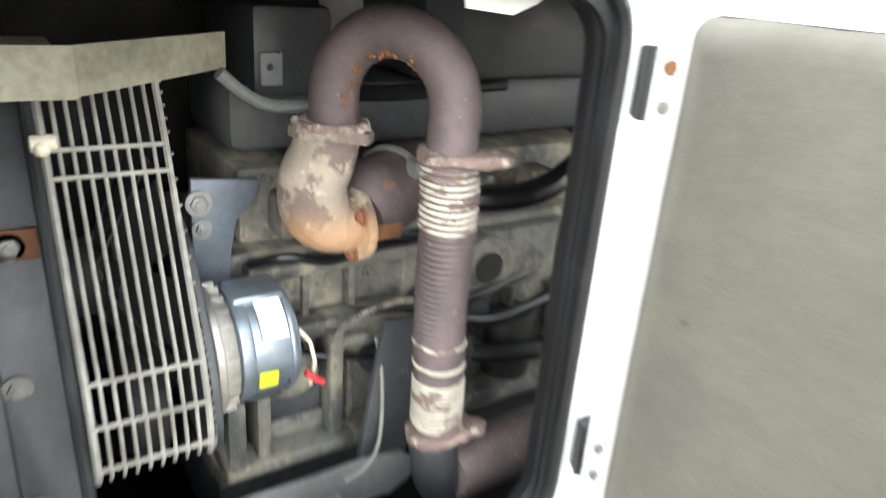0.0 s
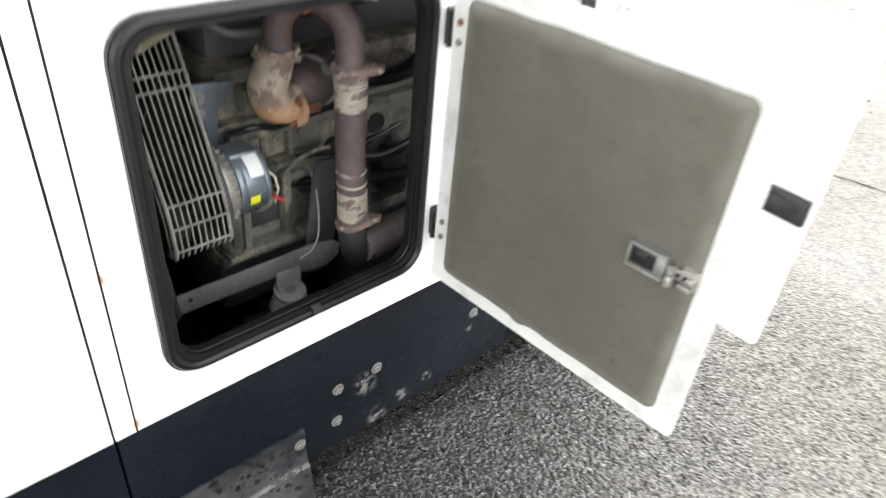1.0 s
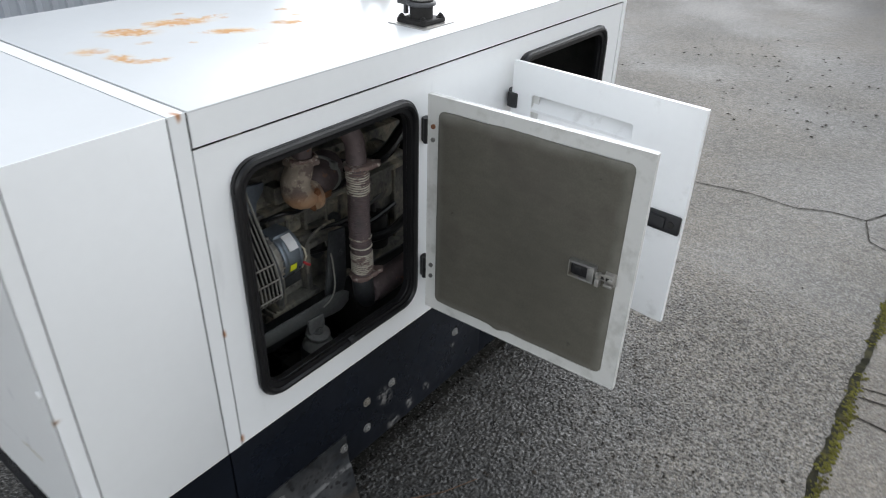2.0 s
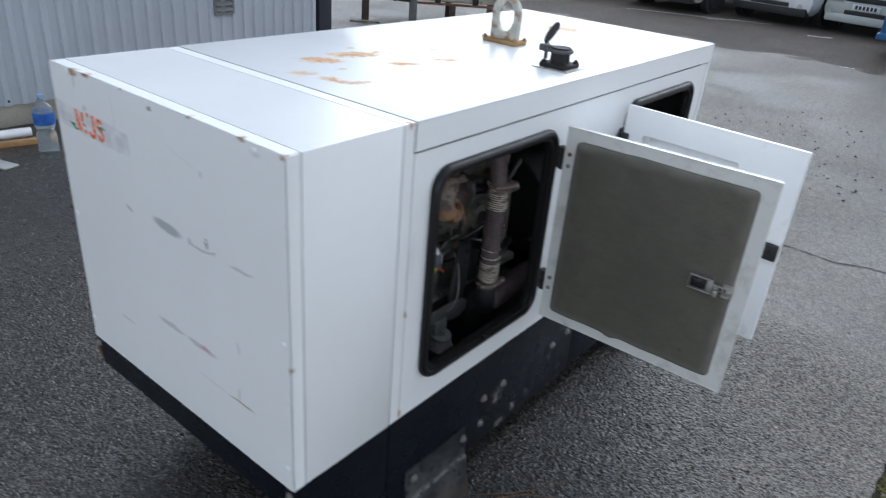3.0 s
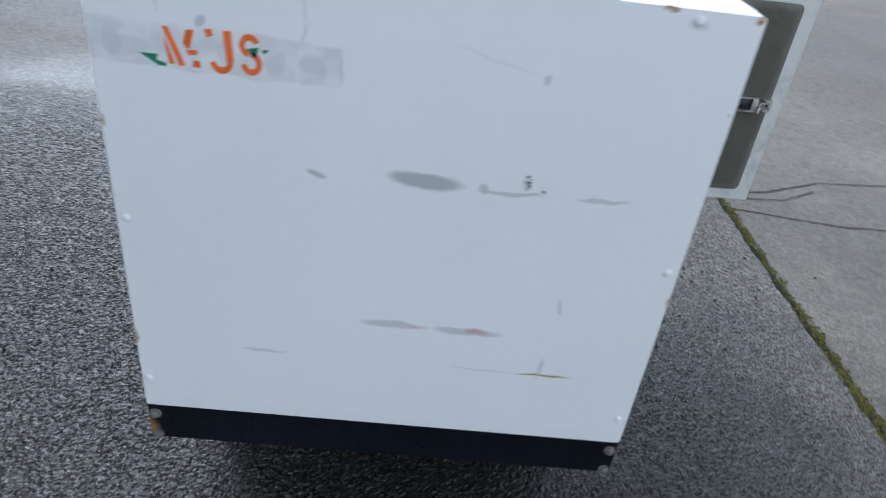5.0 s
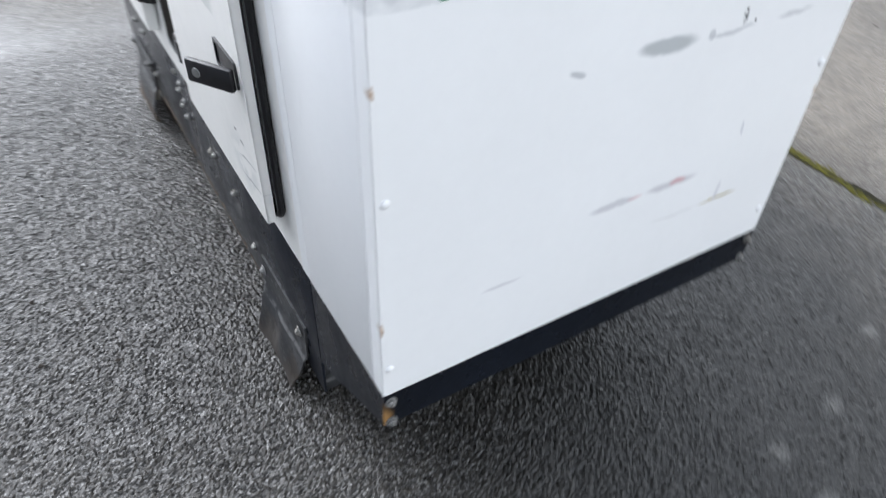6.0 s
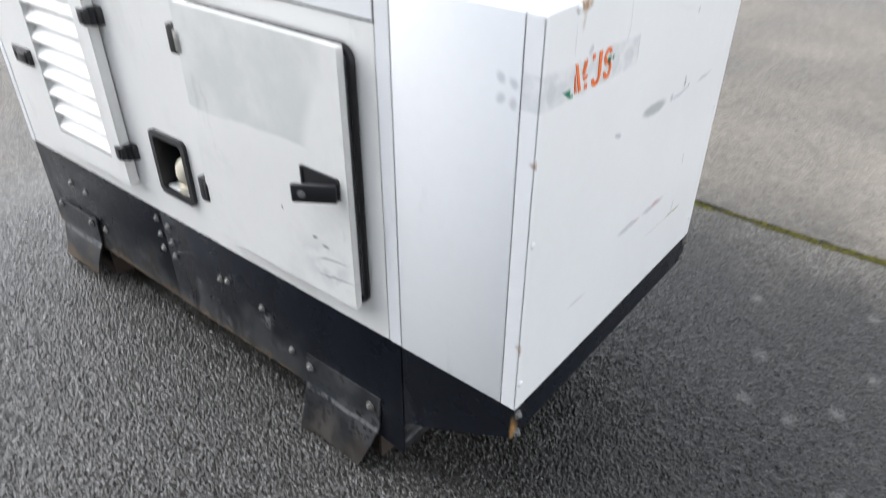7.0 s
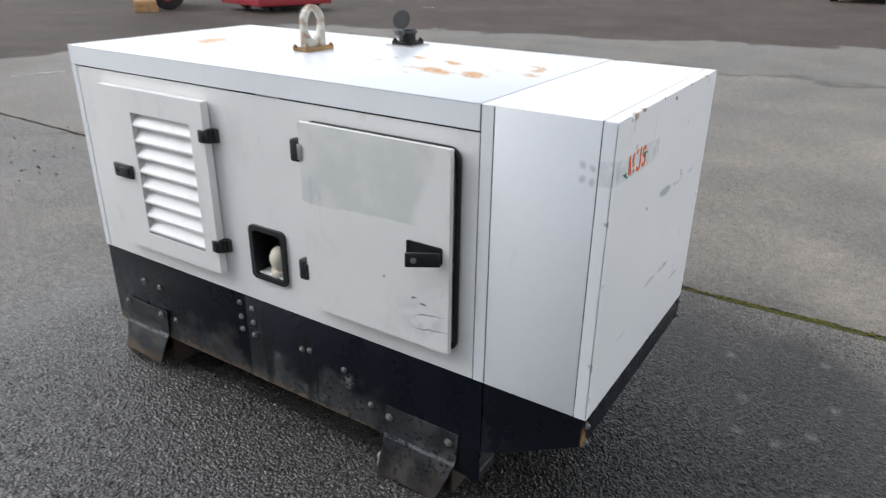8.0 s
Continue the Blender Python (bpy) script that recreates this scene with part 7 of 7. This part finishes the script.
    box(bm, -hw * 0.45, hw * 0.45, yf - 0.012, yf + 0.05, 0.36, 0.44, 0.012)
    part("grille", bm, TRIM, t)
    for sx in (-1, 1):
        bm = bmesh.new()
        box(bm, sx * hw * 0.56, sx * hw * 0.88, yf + 0.0, yf + 0.20, 0.60, 0.76, 0.03)
        part("headlight", bm, LAMP, t)
        bm = bmesh.new()
        cyl(bm, (sx * hw * 0.70, yf - 0.02, 0.40), (sx * hw * 0.70, yf + 0.05, 0.40), 0.045, 14)
        part("fog_light", bm, LAMP, t)
        bm = bmesh.new()
        box(bm, sx * (hw - 0.02), sx * (hw + 0.16), ya + 0.05, ya + 0.15, nose + 0.10, nose + 0.24, 0.03)
        part("mirror", bm, paint, t)
    bm = bmesh.new()
    box(bm, -0.26, 0.26, yf - 0.028, yf - 0.016, 0.455, 0.565, 0.004)
    pl = part("number_plate", bm, PLATE_W, t)
    for k in range(6):
        bm = bmesh.new()
        box(bm, -0.20 + 0.07 * k, -0.155 + 0.07 * k, yf - 0.031, yf - 0.028, 0.475, 0.545)
        part("plate_bar", bm, BAR, pl)
    t.matrix_basis = pose(place[0], place[1], 0, 0, 0, turn)
    return t


def car_paint(name, color, rough=0.3):
    return simple(name, color, rough, coat=0.5, tone=0.05, bump=0.02, scale=3, dust=tuple(0.7 * c + 0.04 for c in color), dust_at=(0.6, 0.8))


WHITE_CAR = car_paint("white_car_paint", (0.72, 0.73, 0.74))
SILVER_CAR = car_paint("silver_car_paint", (0.50, 0.53, 0.50))
RED_CAR = car_paint("dark_red_car_paint", (0.16, 0.012, 0.016))
car((-2.14, 17.6), -8, WHITE_CAR, "white off-road car with a black bumper, parked", 1.75, 4.5, 1.82, 1.0)
car((-4.20, 16.9), -10, WHITE_CAR, "white van-like car with dark lower bumper, parked", 1.80, 4.4, 1.80, 1.0)
car((-0.35, 17.5), -9, SILVER_CAR, "silver-green hatchback parked across the yard", 1.50, 4.1, 1.72, 0.86, SILVER_CAR)
car((-6.5, 16.9), -18, RED_CAR, "dark red car with alloy wheels, parked", 1.50, 4.2, 1.75, 0.86, RED_CAR)
car((-9.0, 16.6), -20, WHITE_CAR, "white car parked across the yard", 1.5, 4.2, 1.75, 0.88)
car((29.6, 1.2), 82, WHITE_CAR, "white car parked far across the yard", 1.55, 4.3, 1.75, 0.9, WHITE_CAR)

# blue container; the shade under its sloping hull is put into a dark colour
BLUE = simple("blue_skip_paint", (0.025, 0.095, 0.24), 0.5, tone=0.12, scale=2.5, dust=(0.03, 0.07, 0.16), dust_at=(0.55, 0.7))
skip = thing("steel_container", (1.7, 14.1, 0), "blue painted steel container with a sloping underside, its shade put in as dark colour", "container")
ms = pose(0.02, 13.0, 0, 0, 0, -1)
bm = bmesh.new()
box(bm, 0, 3.4, 0, 2.2, 0.34, 2.5, 0.02, ms)
shell = part("container_body", bm, BLUE, skip)
for k in range(4):
    bm = bmesh.new()
    box(bm, 0.75 + 0.8 * k, 0.87 + 0.8 * k, -0.05, 0.0, 0.38, 2.45, 0.01, ms)
    part("rib", bm, BLUE, shell)
bm = bmesh.new()
box(bm, -0.03, 3.43, -0.06, 2.23, 0.27, 0.37, 0.01, ms)
part("bottom_rail", bm, BLUE, skip)
bm = bmesh.new()
prism(bm, [(0.06, 0.268), (0.98, 0.0), (3.38, 0.0), (3.38, 0.268)], 2.1, ms @ axes((0, 2.12, 0), (1, 0, 0), (0, 0, 1), (0, -1, 0)), 0.006)
part("underframe", bm, SOOT, skip, "sloping underside of the container, coloured dark for its shade")
bm = bmesh.new()
box(bm, 0.44, 0.52, -0.09, 0.0, 0.70, 0.92, 0.01, ms)
cyl(bm, ms @ Vector((0.48, -0.08, 0.55)), ms @ Vector((0.48, -0.08, 1.15)), 0.02, 8)
part("door_bar", bm, BLUE, skip)

# white paint flecks of an old parking line
PAINTED = simple("worn_line_paint", (0.42, 0.41, 0.39), 0.8, tone=0.2)
rnd = random.Random(3)
for x0, y0, x1, y1, w in ((-4.9, 13.9, -2.2, 15.1, 0.04), (-3.3, 14.3, -2.9, 14.9, 0.05), (-1.3, 14.2, -0.9, 14.45, 0.06), (-0.1, 11.2, 0.1, 11.25, 0.04), (3.35, 9.62, 3.6, 9.52, 0.03), (3.45, 9.72, 3.8, 9.45, 0.025), (3.7, 9.6, 3.95, 9.38, 0.03)):
    bm = bmesh.new()
    ribbon(bm, [(x0, y0), ((x0 + x1) / 2, (y0 + y1) / 2), (x1, y1)], w, 0.005, rnd.randint(0, 99))
    tagged(part("line_marking", bm, PAINTED), "worn white paint line on the asphalt", "line marking", kind="structure")
for x, y in ((17.6, 14.0), (16.3, 11.8), (18.8, 9.3), (11.7, 8.4)):
    bm = bmesh.new()
    ribbon(bm, [(x, y), (x + 0.12, y - 0.15), (x + 0.22, y - 0.28)], 0.04, 0.005, int(x * 7))
    tagged(part("line_marking", bm, PAINTED), "faded white paint fleck on the asphalt", "line marking", kind="structure")

# red trailer, timber block and a tractor wheel on the other far edge
RED_BODY = simple("red_trailer_paint", (0.28, 0.02, 0.03), 0.5, tone=0.15)
tr = thing("red_trailer", (13.5, 15.5, 0), "red flat trailer on dark wheels, parked far away", "trailer")
mt = pose(11.8, 13.8, 0, 0, 0, -13)
bm = bmesh.new()
box(bm, 0, 2.3, 0, 2.0, 0.17, 0.50, 0.03, mt)
part("bed", bm, RED_BODY, tr)
bm = bmesh.new()
box(bm, 0.3, 2.1, 0.3, 0.45, 0.10, 0.20, 0.01, mt)
part("chassis", bm, SOOT, tr)
for u in (0.7, 1.8):
    for v in (0.25, 1.75):
        bm = bmesh.new()
        cyl(bm, mt @ Vector((u, v, 0.20)), mt @ Vector((u, v + 0.2, 0.20)), 0.20, 24, bevel=0.04)
        part("wheel", bm, TYRE, tr)
bm = bmesh.new()
box(bm, -0.28, 0.28, -0.2, 0.2, 0.0, 0.135, 0.008, pose(10.45, 16.55, 0, 0, 0, -40))
box(bm, -0.27, 0.27, -0.2, 0.2, 0.14, 0.28, 0.008, pose(10.43, 16.55, 0, 0, 0, -37))
tagged(part("timber_block", bm, WOOD), "pale timber block on the ground", "timber block")
tw = thing("farm_machine", (11.1, 16.6, 0), "red and green farm machine on a black tyre, parked far away", "machine")
bm = bmesh.new()
cyl(bm, (11.05, 16.45, 0.45), (11.2, 16.62, 0.45), 0.45, 28, bevel=0.06)
wh = part("wheel", bm, TYRE, tw)
bm = bmesh.new()
cyl(bm, (11.02, 16.42, 0.45), (11.22, 16.64, 0.45), 0.22, 20)
part("hub", bm, RED_BODY, wh)
bm = bmesh.new()
box(bm, 11.1, 13.0, 16.9, 18.4, 0.5, 1.6, 0.05)
part("body", bm, simple("green_machine_paint", (0.03, 0.14, 0.05), 0.5), tw)
